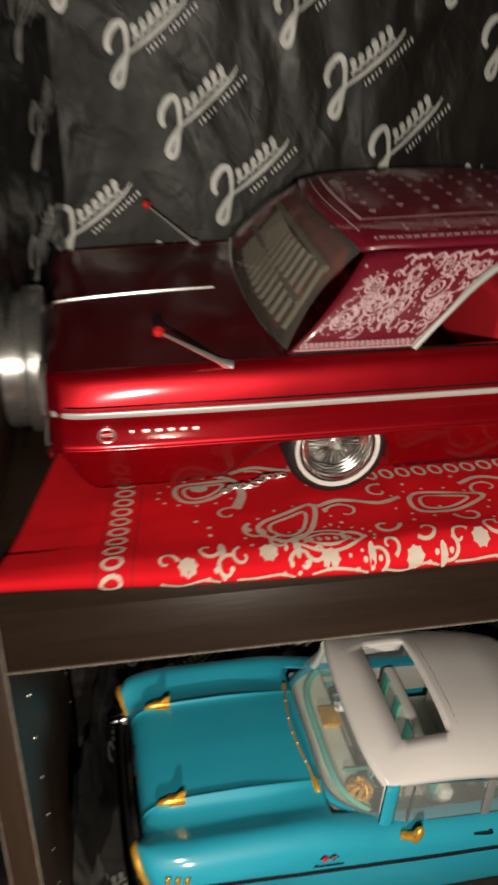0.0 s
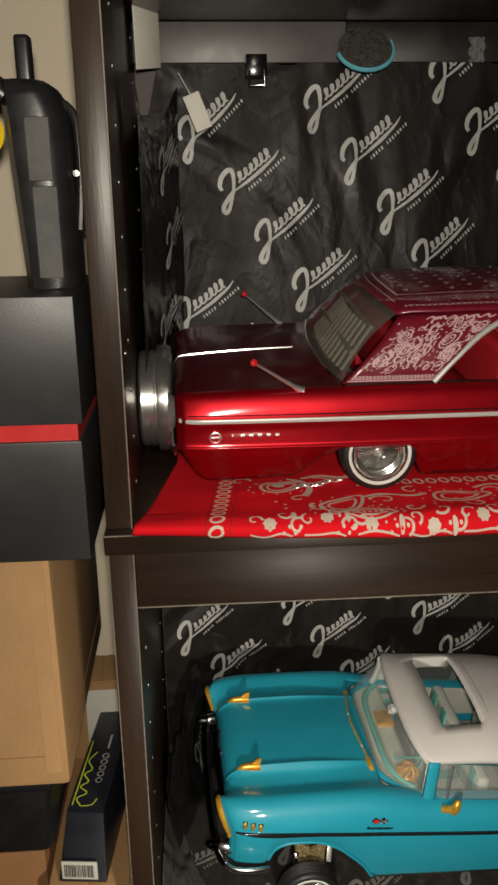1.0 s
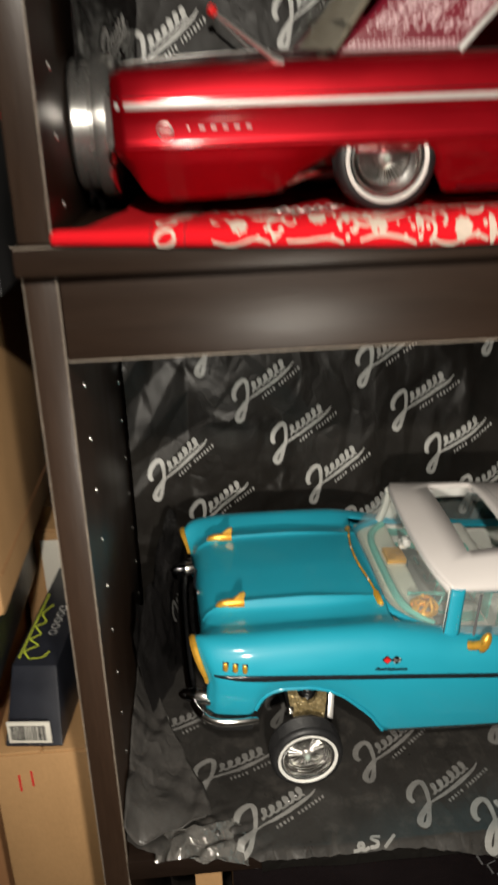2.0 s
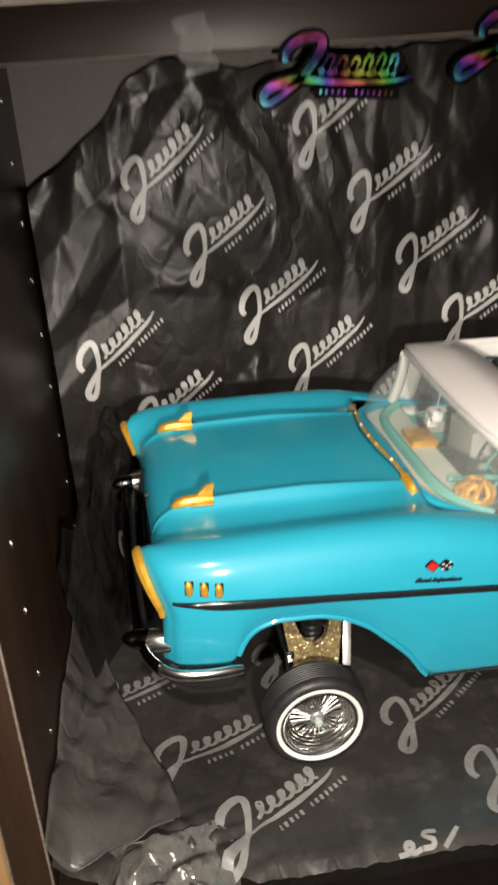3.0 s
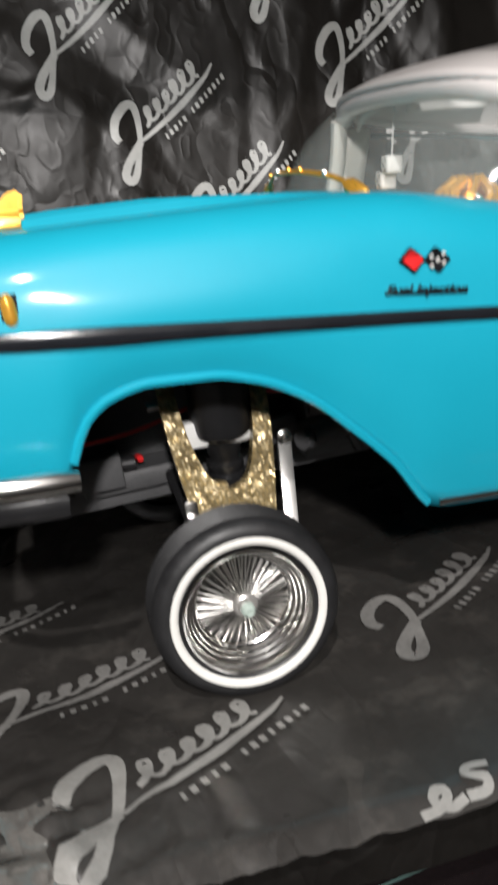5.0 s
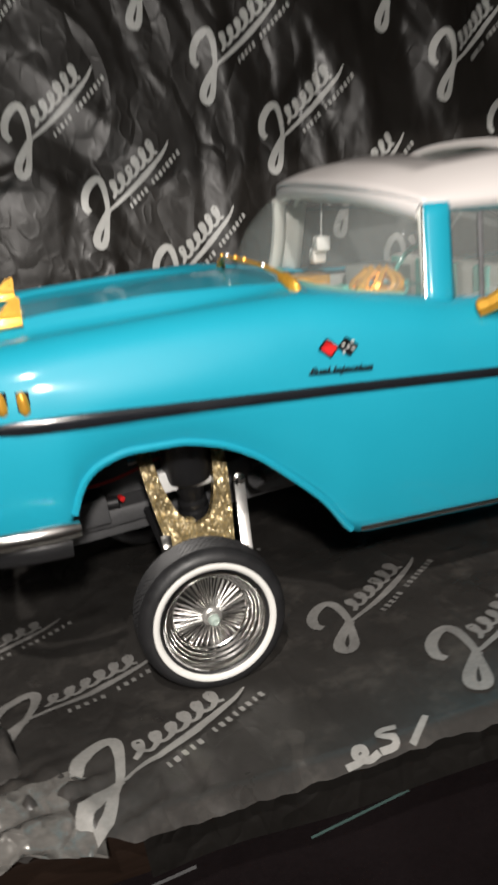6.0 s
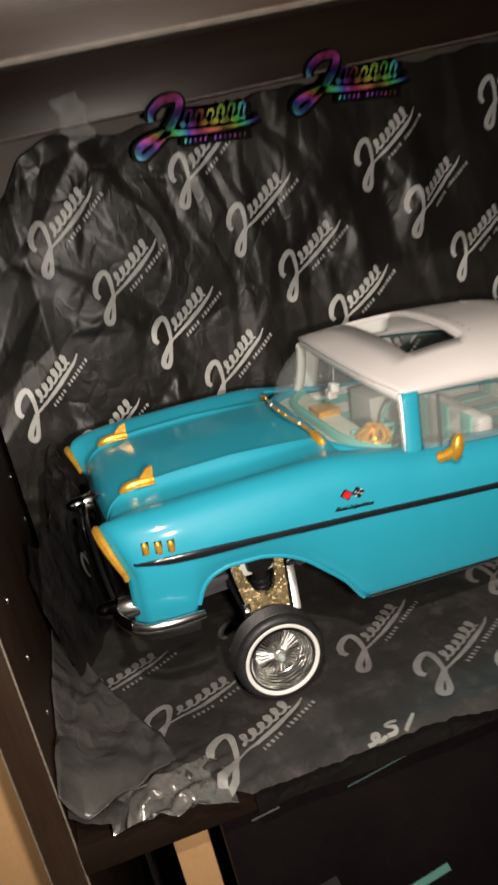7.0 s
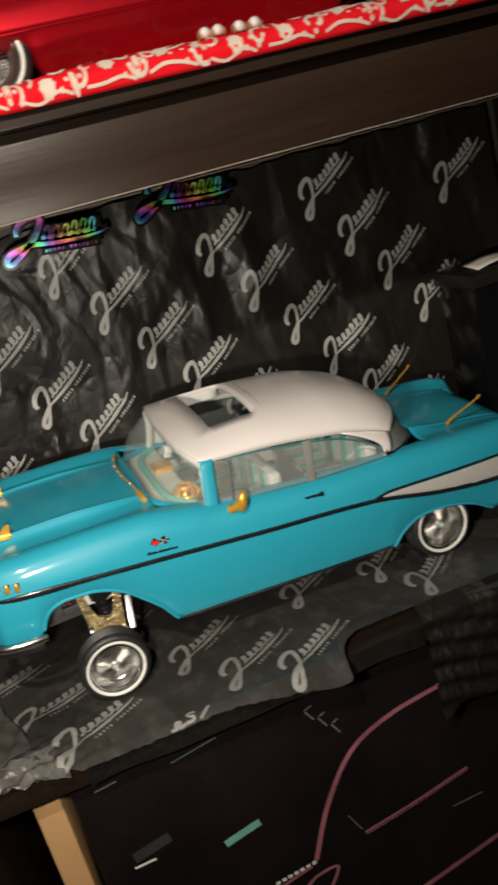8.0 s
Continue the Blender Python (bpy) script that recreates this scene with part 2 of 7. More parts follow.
def crinkled(m, deep=0.007, rates=((9, 1.5), (19, 1.0), (44, 0.45), (110, 0.16))):
    """Crumpled film: narrow sharp creases that wander between flat runs, at several sizes, calmer in some patches. rates: (creases a metre, weight)."""
    nt = m.node_tree
    b = nt.nodes["Principled BSDF"]
    co = nt.nodes.new("ShaderNodeTexCoord")
    calm = nt.nodes.new("ShaderNodeTexNoise")
    calm.inputs["Scale"].default_value = 13
    nt.links.new(co.outputs["Object"], calm.inputs["Vector"])
    level = nt.nodes.new("ShaderNodeMapRange")
    level.inputs["From Min"].default_value, level.inputs["From Max"].default_value = 0.38, 0.64
    level.inputs["To Min"].default_value, level.inputs["To Max"].default_value = 0.35, 1.35
    nt.links.new(calm.outputs["Fac"], level.inputs["Value"])
    total = None
    for k, (scale, weight) in enumerate(rates):
        turn = nt.nodes.new("ShaderNodeMapping")
        turn.inputs["Rotation"].default_value = (0.5 + k, 0.7 - 0.9 * k, 0.4 * k)
        turn.inputs["Scale"].default_value = (1.0, 0.5, 0.7)
        nt.links.new(co.outputs["Object"], turn.inputs["Vector"])
        n = nt.nodes.new("ShaderNodeTexNoise")
        n.inputs["Scale"].default_value, n.inputs["Detail"].default_value, n.inputs["Distortion"].default_value = scale, 0.6, 0.25
        nt.links.new(turn.outputs[0], n.inputs["Vector"])
        away = nt.nodes.new("ShaderNodeMath")
        away.operation = "SUBTRACT"
        away.inputs[1].default_value = 0.5 + 0.03 * (-1) ** k
        nt.links.new(n.outputs["Fac"], away.inputs[0])
        crest = nt.nodes.new("ShaderNodeMath")
        crest.operation = "ABSOLUTE"
        nt.links.new(away.outputs[0], crest.inputs[0])
        flat = nt.nodes.new("ShaderNodeMath")
        flat.operation = "SMOOTH_MIN"
        flat.inputs[1].default_value, flat.inputs[2].default_value = 0.10, 0.05
        nt.links.new(crest.outputs[0], flat.inputs[0])
        sized = nt.nodes.new("ShaderNodeMath")
        sized.operation = "MULTIPLY_ADD"
        sized.inputs[1].default_value, sized.inputs[2].default_value = -2.0 * weight * (-1) ** k, 0.0
        nt.links.new(flat.outputs[0], sized.inputs[0])
        if total is not None:
            nt.links.new(total, sized.inputs[2])
        total = sized.outputs[0]
    calmed = nt.nodes.new("ShaderNodeMath")
    calmed.operation = "MULTIPLY"
    nt.links.new(total, calmed.inputs[0])
    nt.links.new(level.outputs[0], calmed.inputs[1])
    bp = nt.nodes.new("ShaderNodeBump")
    bp.inputs["Strength"].default_value, bp.inputs["Distance"].default_value = 1.0, deep
    nt.links.new(calmed.outputs[0], bp.inputs["Height"])
    nt.links.new(bp.outputs[0], b.inputs["Normal"])
    return m


WOOD_UP = mat("espresso_laminate_upright", (0.030, 0.0170, 0.0108), spec=0.34, rough=0.36, var=0.38, scale=30, fine=420, bump=0.07, stretch=(1, 1, 0.09), dirt=0.08, dirt_colour=(0.08, 0.066, 0.052))
WOOD_ALONG = mat("espresso_laminate_lengthwise", (0.0225, 0.0130, 0.0085), spec=0.25, rough=0.36, var=0.34, scale=30, fine=420, bump=0.05, stretch=(0.09, 1, 1), dirt=0.08, dirt_colour=(0.08, 0.066, 0.052))
WOOD_EDGE = mat("worn_pale_edge", (0.17, 0.14, 0.11), rough=0.6, var=0.5, scale=120)
PANEL_IN = mat("black_panel_inside", (0.014, 0.012, 0.011), rough=0.30, var=0.4, scale=25, bump=0.06)
# one film in three tones; torch falloff is put into their base colours
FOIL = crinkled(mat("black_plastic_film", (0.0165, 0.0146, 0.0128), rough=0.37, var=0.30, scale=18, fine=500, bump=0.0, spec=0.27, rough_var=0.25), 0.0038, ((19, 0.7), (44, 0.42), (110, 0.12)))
FOIL_DARK = crinkled(mat("black_film_darker_copy", (0.0125, 0.0110, 0.0096), rough=0.47, var=0.30, scale=18, fine=500, bump=0.0, spec=0.21, rough_var=0.25), 0.0025, ((44, 0.45), (110, 0.2)))
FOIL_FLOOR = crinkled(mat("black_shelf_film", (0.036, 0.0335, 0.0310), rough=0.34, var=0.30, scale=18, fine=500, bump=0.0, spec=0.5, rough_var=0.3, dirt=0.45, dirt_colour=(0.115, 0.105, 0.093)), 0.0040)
FOIL_GLOSS = crinkled(mat("glossy_black_film", (0.016, 0.015, 0.015), rough=0.20, var=0.3, scale=18, bump=0.0, spec=0.55), 0.012)
# pale metallic grey base: the crumpled film's glints are put into its colour
FOIL_SHINE = crinkled(mat("crumpled_film_painted_shine", (0.22, 0.21, 0.195), rough=0.20, metal=0.5, var=0.4, scale=40, bump=0.0, spec=1.0), 0.020, ((19, 1.0), (44, 0.6), (110, 0.25)))
FOIL_AND_SHADE = crinkled(mat("dull_black_film_and_shade", (0.0075, 0.0066, 0.0058), rough=0.55, var=0.3, scale=18, bump=0.0, spec=0.25), 0.008)
# flap film in a paler grey than the sheet it lies on
FOIL_FLAP = crinkled(mat("grey_flap_film", (0.066, 0.062, 0.058), rough=0.36, var=0.3, scale=14, bump=0.0, spec=0.5, dirt=0.3, dirt_colour=(0.12, 0.11, 0.10)), 0.0085)
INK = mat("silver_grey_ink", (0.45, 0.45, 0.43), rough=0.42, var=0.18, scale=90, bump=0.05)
INK_EDGE = mat("edge_silver_ink", (0.27, 0.265, 0.25), rough=0.45, var=0.25, scale=60, bump=0.05)
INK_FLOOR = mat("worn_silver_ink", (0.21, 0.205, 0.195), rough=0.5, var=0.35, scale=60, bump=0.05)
WALL = mat("cream_wall_paint", (0.76, 0.66, 0.51), rough=0.7, var=0.06, scale=6, fine=260, bump=0.10)
PEG = mat("nickel_peg", (0.75, 0.74, 0.70), rough=0.25, metal=1.0)
CARD = mat("brown_cardboard", (0.43, 0.25, 0.110), rough=0.75, var=0.14, scale=16, fine=380, bump=0.10, stretch=(1, 1, 0.5))
CARD_DARK = mat("reddish_cardboard", (0.36, 0.175, 0.075), rough=0.75, var=0.14, scale=16, fine=380, bump=0.10)
CARTON_BLACK = mat("matt_black_carton", (0.028, 0.028, 0.029), rough=0.42, var=0.25, scale=14, fine=600, bump=0.05)
CARTON_RED = mat("bright_red_card", (0.62, 0.03, 0.03), rough=0.45, var=0.1)
CARTON_NAVY = mat("blue_black_carton", (0.018, 0.020, 0.028), rough=0.40, var=0.3, scale=30)
GLOSS_BLACK = mat("gloss_black_print", (0.006, 0.006, 0.007), rough=0.16, var=0.3, scale=12, bump=0.01)
BLACK_PLASTIC = mat("black_moulded_plastic", (0.014, 0.014, 0.015), rough=0.34, var=0.3, scale=60, bump=0.05)
BLACK_GRIP = mat("textured_grey_rubber", (0.10, 0.10, 0.098), rough=0.45, var=0.3, scale=90, fine=1400, bump=0.4)
YELLOW_PL = mat("clear_yellow_plastic", (0.85, 0.60, 0.02), rough=0.15, coat=0.6)
WHITE_CARD = mat("white_card", (0.74, 0.71, 0.63), rough=0.6, var=0.07, scale=30)
LIME = mat("lime_print", (0.62, 0.72, 0.06), rough=0.5)
PALE_PRINT = mat("pale_print", (0.6, 0.6, 0.58), rough=0.5)
BRIGHT = mat("bright_plated_metal", (0.86, 0.84, 0.81), rough=0.32, metal=0.85, var=0.06, bump=0.02)
CHROME = mat("chrome", (0.83, 0.82, 0.80), rough=0.18, metal=1.0, var=0.04, bump=0.01)
STEEL = mat("brushed_steel", (0.55, 0.54, 0.52), rough=0.24, metal=1.0, var=0.1)
SMOKE_CHROME = mat("smoked_chrome", (0.10, 0.10, 0.105), rough=0.12, metal=1.0, var=0.2)
TEAL = mat("turquoise_lacquer", (0.018, 0.325, 0.45), rough=0.46, spec=0.3, coat=0.55, var=0.05, scale=14, fine=1100, bump=0.012, dirt=0.05, dirt_colour=(0.06, 0.30, 0.36))
SILVER = mat("satin_silver_paint", (0.60, 0.585, 0.56), rough=0.38, metal=0.25, var=0.06, scale=90, bump=0.03)
BACK_SHADE = mat("grey_brown_back_shade", (0.085, 0.070, 0.062), rough=0.6, var=0.25, scale=12, fine=300, bump=0.08)
PEARL = mat("pearl_white_lacquer", (0.70, 0.66, 0.64), rough=0.32, coat=0.7, var=0.03, scale=20, fine=1200, bump=0.01)
GOLD = mat("gold_paint", (0.80, 0.42, 0.05), rough=0.30, metal=0.55, coat=0.3, var=0.22, scale=240, bump=0.08)
TRIM_BLACK = mat("black_trim", (0.012, 0.013, 0.016), rough=0.20, coat=0.5, var=0.2)
TYRE = mat("black_tyre_rubber", (0.016, 0.016, 0.017), rough=0.48, var=0.3, scale=120, bump=0.06)
WHITEWALL = mat("white_sidewall", (0.78, 0.77, 0.73), rough=0.5, var=0.06, scale=140)
FLAKE = faceted(mat("gold_flake_resin", (0.26, 0.205, 0.105), rough=0.27, metal=0.35, coat=0.5, var=0.5, scale=330, fine=1900, bump=0.0, rough_var=0.5, dirt=0.95, dirt_colour=(0.72, 0.47, 0.13)), ((650, 0.5), (1300, 0.40)))
GREY_PLASTIC = mat("dark_grey_plastic", (0.12, 0.12, 0.123), rough=0.5, var=0.3, scale=70)
NYLON = mat("white_nylon", (0.72, 0.72, 0.70), rough=0.45)
RED_PL = mat("red_plastic", (0.66, 0.02, 0.02), rough=0.35, coat=0.3)
SEAT_WHITE = mat("white_vinyl", (0.66, 0.66, 0.61), rough=0.4, var=0.08, scale=60)
SEAT_TEAL = mat("mint_vinyl", (0.14, 0.50, 0.42), rough=0.4, var=0.1, scale=60)
GLASS = clear("clear_windscreen_plastic", (0.62, 0.66, 0.64), 0.05, 0.91)
GLASS_SIDE = clear("hazy_window_plastic", (0.50, 0.53, 0.51), 0.10, 0.76)
GLASS_SMOKE = clear("smoked_window_plastic", (0.17, 0.165, 0.14), 0.08, 0.70)
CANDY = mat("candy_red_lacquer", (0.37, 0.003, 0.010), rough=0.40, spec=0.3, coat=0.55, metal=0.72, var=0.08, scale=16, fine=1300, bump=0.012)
# red darkened for the top panels: their grazing-angle look is in the colour
CANDY_DARK = mat("candy_red_dark_copy", (0.070, 0.002, 0.005), rough=0.24, coat=0.15, spec=0.3, metal=0.0, var=0.12, scale=16, fine=1300, bump=0.012)
ROOF_RED = mat("maroon_printed_roof", (0.17, 0.008, 0.022), rough=0.34, coat=0.6, var=0.15, scale=50, fine=900, bump=0.03)
ROOF_INK = mat("pale_pink_print", (0.58, 0.38, 0.40), rough=0.45, var=0.15, scale=200)
CLOTH_RED = mat("red_cotton", (0.74, 0.008, 0.016), rough=0.9, var=0.12, scale=24, fine=1500, bump=0.25, spec=0.15)
CLOTH_INK = mat("cream_cotton_print", (0.66, 0.54, 0.45), rough=0.9, var=0.10, scale=120, fine=1500, bump=0.2)
CLOTH_LINE = mat("dark_red_print_line", (0.12, 0.008, 0.012), rough=0.85)
SEAT_RED = mat("red_vinyl", (0.55, 0.02, 0.03), rough=0.4, var=0.1)
FOIL_RAINBOW = rainbow("holographic_foil")
PINK_LINE = mat("pink_print_line", (0.27, 0.095, 0.125), rough=0.22, var=0.35)
MINT_PRINT = mat("mint_print", (0.14, 0.36, 0.31), rough=0.3, var=0.25)
PATTERN_DISC = mat("grey_scribbled_disc", (0.075, 0.070, 0.062), rough=0.2, var=0.8, scale=260, bump=0.1)
CYAN_RIM = mat("sky_blue_rim", (0.15, 0.50, 0.62), rough=0.4)
TAPE = clear("clear_tape", (0.8, 0.8, 0.78), 0.14, 0.80)

# ---- the cabinet: two compartments of an open bookcase against a cream wall ----
W_IN, BACK = 0.72, 0.325          # clear width, and the wall behind
FLOOR_Z = -0.62


def structure(name, bm, material, label, category, smooth=True):
    return tagged(part(name, bm, material, smooth=smooth), label, category, kind="structure")


structure("wall_north", block((-2.2, BACK, FLOOR_Z), (2.4, BACK + 0.1, 1.9), 0), WALL, "cream painted plaster wall behind the cabinet", "wall")
structure("wall_west", block((-2.3, -2.4, FLOOR_Z), (-2.2, BACK + 0.1, 1.9), 0), WALL, "cream painted plaster wall of the room", "wall")
structure("wall_east", block((2.4, -2.4, FLOOR_Z), (2.5, BACK + 0.1, 1.9), 0), WALL, "cream painted plaster wall of the room", "wall")
structure("wall_south", block((-2.3, -2.5, FLOOR_Z), (2.5, -2.4, 1.9), 0), WALL, "cream painted plaster wall of the room", "wall")
structure("floor", block((-2.3, -2.5, FLOOR_Z - 0.1), (2.5, BACK + 0.1, FLOOR_Z), 0), mat("brown_floor", (0.16, 0.10, 0.06), rough=0.5, var=0.3, scale=8), "brown wooden floor of the room", "floor")
structure("ceiling", block((-2.3, -2.5, 1.9), (2.5, BACK + 0.1, 2.0), 0), mat("white_ceiling", (0.7, 0.68, 0.63), rough=0.8), "white painted ceiling of the room", "ceiling")

cabinet = thing("cabinet", "dark espresso laminate bookcase with open compartments", "cabinet")
T = 0.0185
part("side_panel", block((-T, 0, FLOOR_Z), (0, 0.315, 0.421)), WOOD_UP, cabinet)
part("side_panel", block((-T, 0.0, 0.4365), (0, 0.315, 0.815)), WOOD_UP, cabinet)
part("side_panel", block((W_IN, 0, FLOOR_Z), (W_IN + T, 0.315, 0.421)), WOOD_UP, cabinet)
part("side_panel", block((W_IN, 0.0, 0.4365), (W_IN + T, 0.315, 0.815)), WOOD_UP, cabinet)
part("shelf_board", block((-T - 0.001, -0.012, 0.4212), (W_IN + T + 0.001, 0.318, 0.4363), 0.001), WOOD_ALONG, cabinet, "dark laminate shelf board with worn edges")
part("front_apron", block((0.0005, 0.002, 0.3715), (W_IN - 0.0005, 0.020, 0.4208), 0.0012), WOOD_ALONG, cabinet, "dark laminate apron under the shelf")
part("back_rail", block((0.0005, 0.270, 0.3722), (W_IN - 0.0005, 0.288, 0.4208), 0.001), WOOD_ALONG, cabinet)
# darker copy of the laminate: this board's shade is put into its colour
part("shelf_board", block((0.0005, -0.004, -0.022), (W_IN - 0.0005, 0.318, -0.004), 0.001), mat("laminate_with_shade", (0.014, 0.0085, 0.006), rough=0.4, var=0.4, scale=30, fine=420, bump=0.1, stretch=(0.09, 1, 1), spec=0.25), cabinet)
part("shelf_board", block((0.0005, 0.0, -0.46), (W_IN - 0.0005, 0.318, -0.44), 0.001), WOOD_ALONG, cabinet)
# top board coloured black: its unlit underside is put into the paint
part("top_board", block((-T - 0.001, -0.012, 0.8155), (W_IN + T + 0.001, 0.318, 0.833), 0.001), PANEL_IN, cabinet)
part("back_rail", block((0.0005, 0.292, 0.780), (0.20, 0.306, 0.815), 0.001), mat("grey_rail", (0.10, 0.094, 0.088), rough=0.4, var=0.2), cabinet, "grey rail under the top board")
part("back_rail", block((0.2005, 0.292, 0.780), (W_IN - 0.0005, 0.306, 0.815), 0.001), PANEL_IN, cabinet)
# dark sheet added before the cream wall, giving the wall's shade behind the shelves
part("back_shade_sheet", block((-T, 0.3185, FLOOR_Z), (W_IN + T, 0.3235, 0.833), 0), BACK_SHADE, cabinet, "grey-brown sheet added behind the shelves for the wall's shade")
# pale worn arrises along the boards
for lo, hi in (((-T, -0.0007, FLOOR_Z), (-T + 0.0007, 0.0003, 0.42)), ((-0.0006, -0.0007, FLOOR_Z), (0.0003, 0.0005, 0.42)),
               ((0.0, 0.0012, 0.3709), (W_IN, 0.0026, 0.3718)), ((-T - 0.0012, -0.0124, 0.4358), (W_IN + T, -0.0114, 0.4367)),
               ((0.0005, 0.2693, 0.3716), (W_IN - 0.0005, 0.2705, 0.3728)), ((-0.0006, -0.0007, 0.4367), (0.0003, 0.0005, 0.815))):
    part("worn_edge", block(lo, hi, 0), WOOD_EDGE, cabinet, "pale chipped board edge", smooth=False)
# peg holes with metal sleeves in both side panels
peg_mesh = None
for x, flip in ((0.0, 0), (W_IN, 180)):
    for y in (0.055, 0.262):
        for k in range(23):
            z = 0.0 + 0.037 * k + (0.008 if y < 0.1 else 0.02)
            if 0.36 < z < 0.45 or z > 0.80:
                continue
            if peg_mesh is None:
                bm = bmesh.new()
                bmesh.ops.create_cone(bm, cap_ends=True, segments=10, radius1=0.0026, radius2=0.0018, depth=0.0016)
                bm.transform(Matrix.Rotation(radians(90), 4, "Y"))
                first = part("peg_sleeve", bm, PEG, cabinet)
                peg_mesh = first.data
            else:
                first = new("peg_sleeve", peg_mesh)
                first.parent = cabinet
            first.matrix_local = pose(x, y, z, 0, 0, flip) @ Matrix.Diagonal((1, 0.55, 1, 1))

# ---- printed plastic film on the backs and the lower shelf ----


def zig(s):
    """A folded line: flat runs between sharp turns, unevenly spaced."""
    s += 0.35 * math.sin(1.7 * s + 0.6)
    return abs((s % 2.0) - 1.0) - 0.5


CREASE_SETS = {}


def creases(seed):
    """Random fold ridges over the sheets: middle, direction, half length, half width and height. Upright drapes further along, tangled near the cabinet's side."""
    if seed not in CREASE_SETS:
        rng = np.random.RandomState(int(seed * 10) + 5)
        n = 430
        size = rng.uniform(0, 1, n) ** 2.0
        cx, cy = rng.uniform(-0.05, 0.76, n), rng.uniform(-0.05, 0.85, n)
        upright = rng.uniform(size=n) < 0.25 + 0.6 * np.clip((cx - 0.15) / 0.12, 0, 1)
        turn = np.radians(np.where(upright, rng.normal(94, 14, n), rng.uniform(0, 180, n)))
        CREASE_SETS[seed] = (cx, cy, np.cos(turn), np.sin(turn), (0.014 + 0.070 * size) * np.where(upright, 1.5, 1.0), (0.0045 + 0.018 * size) * np.where(upright, 1.35, 1.0),
                             (0.0008 + 0.0046 * size) * np.where(rng.uniform(size=n) < 0.6, 1, -1))
    return CREASE_SETS[seed]


def fold(a, b, seed, size=1.0):
    """Crumpled film: broad drape and flat-sided ridges with sharp crests, in metres."""
    wide = noise.noise(Vector((a * 6.0, b * 4.5, seed))) * 0.009
    wa = a + 0.006 * noise.noise(Vector((a * 14, b * 14, seed + 3)))
    wb = b + 0.006 * noise.noise(Vector((a * 14, b * 14, seed + 9)))
    cx, cy, c, s, long, half, high = creases(seed)
    dx, dy = wa - cx, wb - cy
    along, off = np.abs(dx * c + dy * s) / long, np.abs(dy * c - dx * s) / half
    h = float(np.sum(high * np.maximum(0, 1 - np.maximum(off, along))))
    return size * (wide + max(-0.010, min(0.012, h)) - 0.001)


def back_film(y0, seed, lean, size=0.95):
    def at(a, b):
        return Vector((a, y0 + lean(a, b) - fold(a, b, seed, size), b))

    def surface(u, v):
        p, e = at(u, v), 0.0015
        n = (at(u + e, v) - p).cross(at(u, v + e) - p).normalized()
        return p, n if n.y < 0 else -n
    surface.place = at
    return surface


def film(name, surface, us, low, high, label, step=0.0024, material=None):
    """A sheet over u from us[0] to us[1] and v from low(u) to high(u)."""
    nu = int((us[1] - us[0]) / step)
    uu = np.linspace(*us, nu)
    nv = int(max(high(u) - low(u) for u in uu) / step)
    place = surface.place if hasattr(surface, "place") else (lambda u, v: surface(u, v)[0])
    verts = [place(u, v) for u in uu for v in np.linspace(low(u), high(u), nv)]
    ob = link_mesh(name, verts, grid_faces(nu, nv), material or FOIL)
    return tagged(ob, label, "plastic film")


HOOK = curve_through([(-0.17, 0.13), (-0.16, 0.21), (-0.06, 0.30), (0.08, 0.335), (0.155, 0.30), (0.12, 0.19), (0.0, 0.03), (-0.15, -0.10), (-0.27, -0.19), (-0.345, -0.20), (-0.35, -0.13), (-0.25, -0.065), (-0.02, 0.0)], 40)
LOOPS = np.linspace(0, 1, 84)
WAVE = np.stack([0.13 + 0.70 * LOOPS + 0.040 * np.sin(LOOPS * math.tau * 6) + 0.055 * (1 - np.cos(LOOPS * math.tau * 6)) / 2,
                 0.055 + np.interp(LOOPS * 6, range(7), (0.15, 0.115, 0.12, 0.10, 0.17, 0.12, 0.17)) * (1 - np.cos(LOOPS * math.tau * 6)) / 2], 1)
SWASH = curve_through([(-0.03, 0.0), (0.25, -0.02), (0.55, -0.02), (0.85, 0.005), (1.0, 0.05)], 22)


def mark(surface, at, length, turn, material, parent, name="printed_mark", lift=0.0009):
    """A looping flourish with a swash and a row of tiny bars; at: the foot of its loop."""
    pr = Print(surface, lift)
    c, s = math.cos(radians(turn)) * length, math.sin(radians(turn)) * length

    def place(p):
        p = np.array(p, float) - (-0.31, -0.20)
        return np.stack([at[0] + c * p[..., 0] - s * p[..., 1], at[1] + s * p[..., 0] + c * p[..., 1]], -1)
    t = np.linspace(0, 1, 40)
    pr.ribbon(place(HOOK), length * (0.045 + 0.038 * np.abs(np.sin(t * 5.2 + 0.4))))
    pr.ribbon(place(WAVE), length * (0.030 + 0.026 * np.abs(np.sin(np.linspace(0, 19, 84)))))
    pr.ribbon(place(SWASH), length * np.concatenate([np.linspace(0.03, 0.062, 11), np.linspace(0.06, 0.016, 11)]))
    for k in range(14):
        if k != 5:
            x = 0.20 + k * 0.060
            y = -0.135 + 0.05 * (x - 0.2) ** 2
            pr.ribbon(place([(x + 0.006, y - 0.026), (x + 0.020, y + 0.026)]), length * (0.030 if k % 3 else 0.020))
    return pr.done(name, material, parent)


def scatter_marks(surface, parent, origin, us, vs, keep, turn, rows, cols):
    for i in rows:
        for j in cols:
            u, v = origin[0] + 0.002 + i * 0.0365 + j * 0.1215, origin[1] - 0.002 - i * 0.048 + j * 0.0265
            if us[0] < u < us[1] and vs[0] < v < vs[1] and keep(u, v):
                mark(surface, (u, v), 0.057, turn + random.uniform(-3, 3), INK, parent)


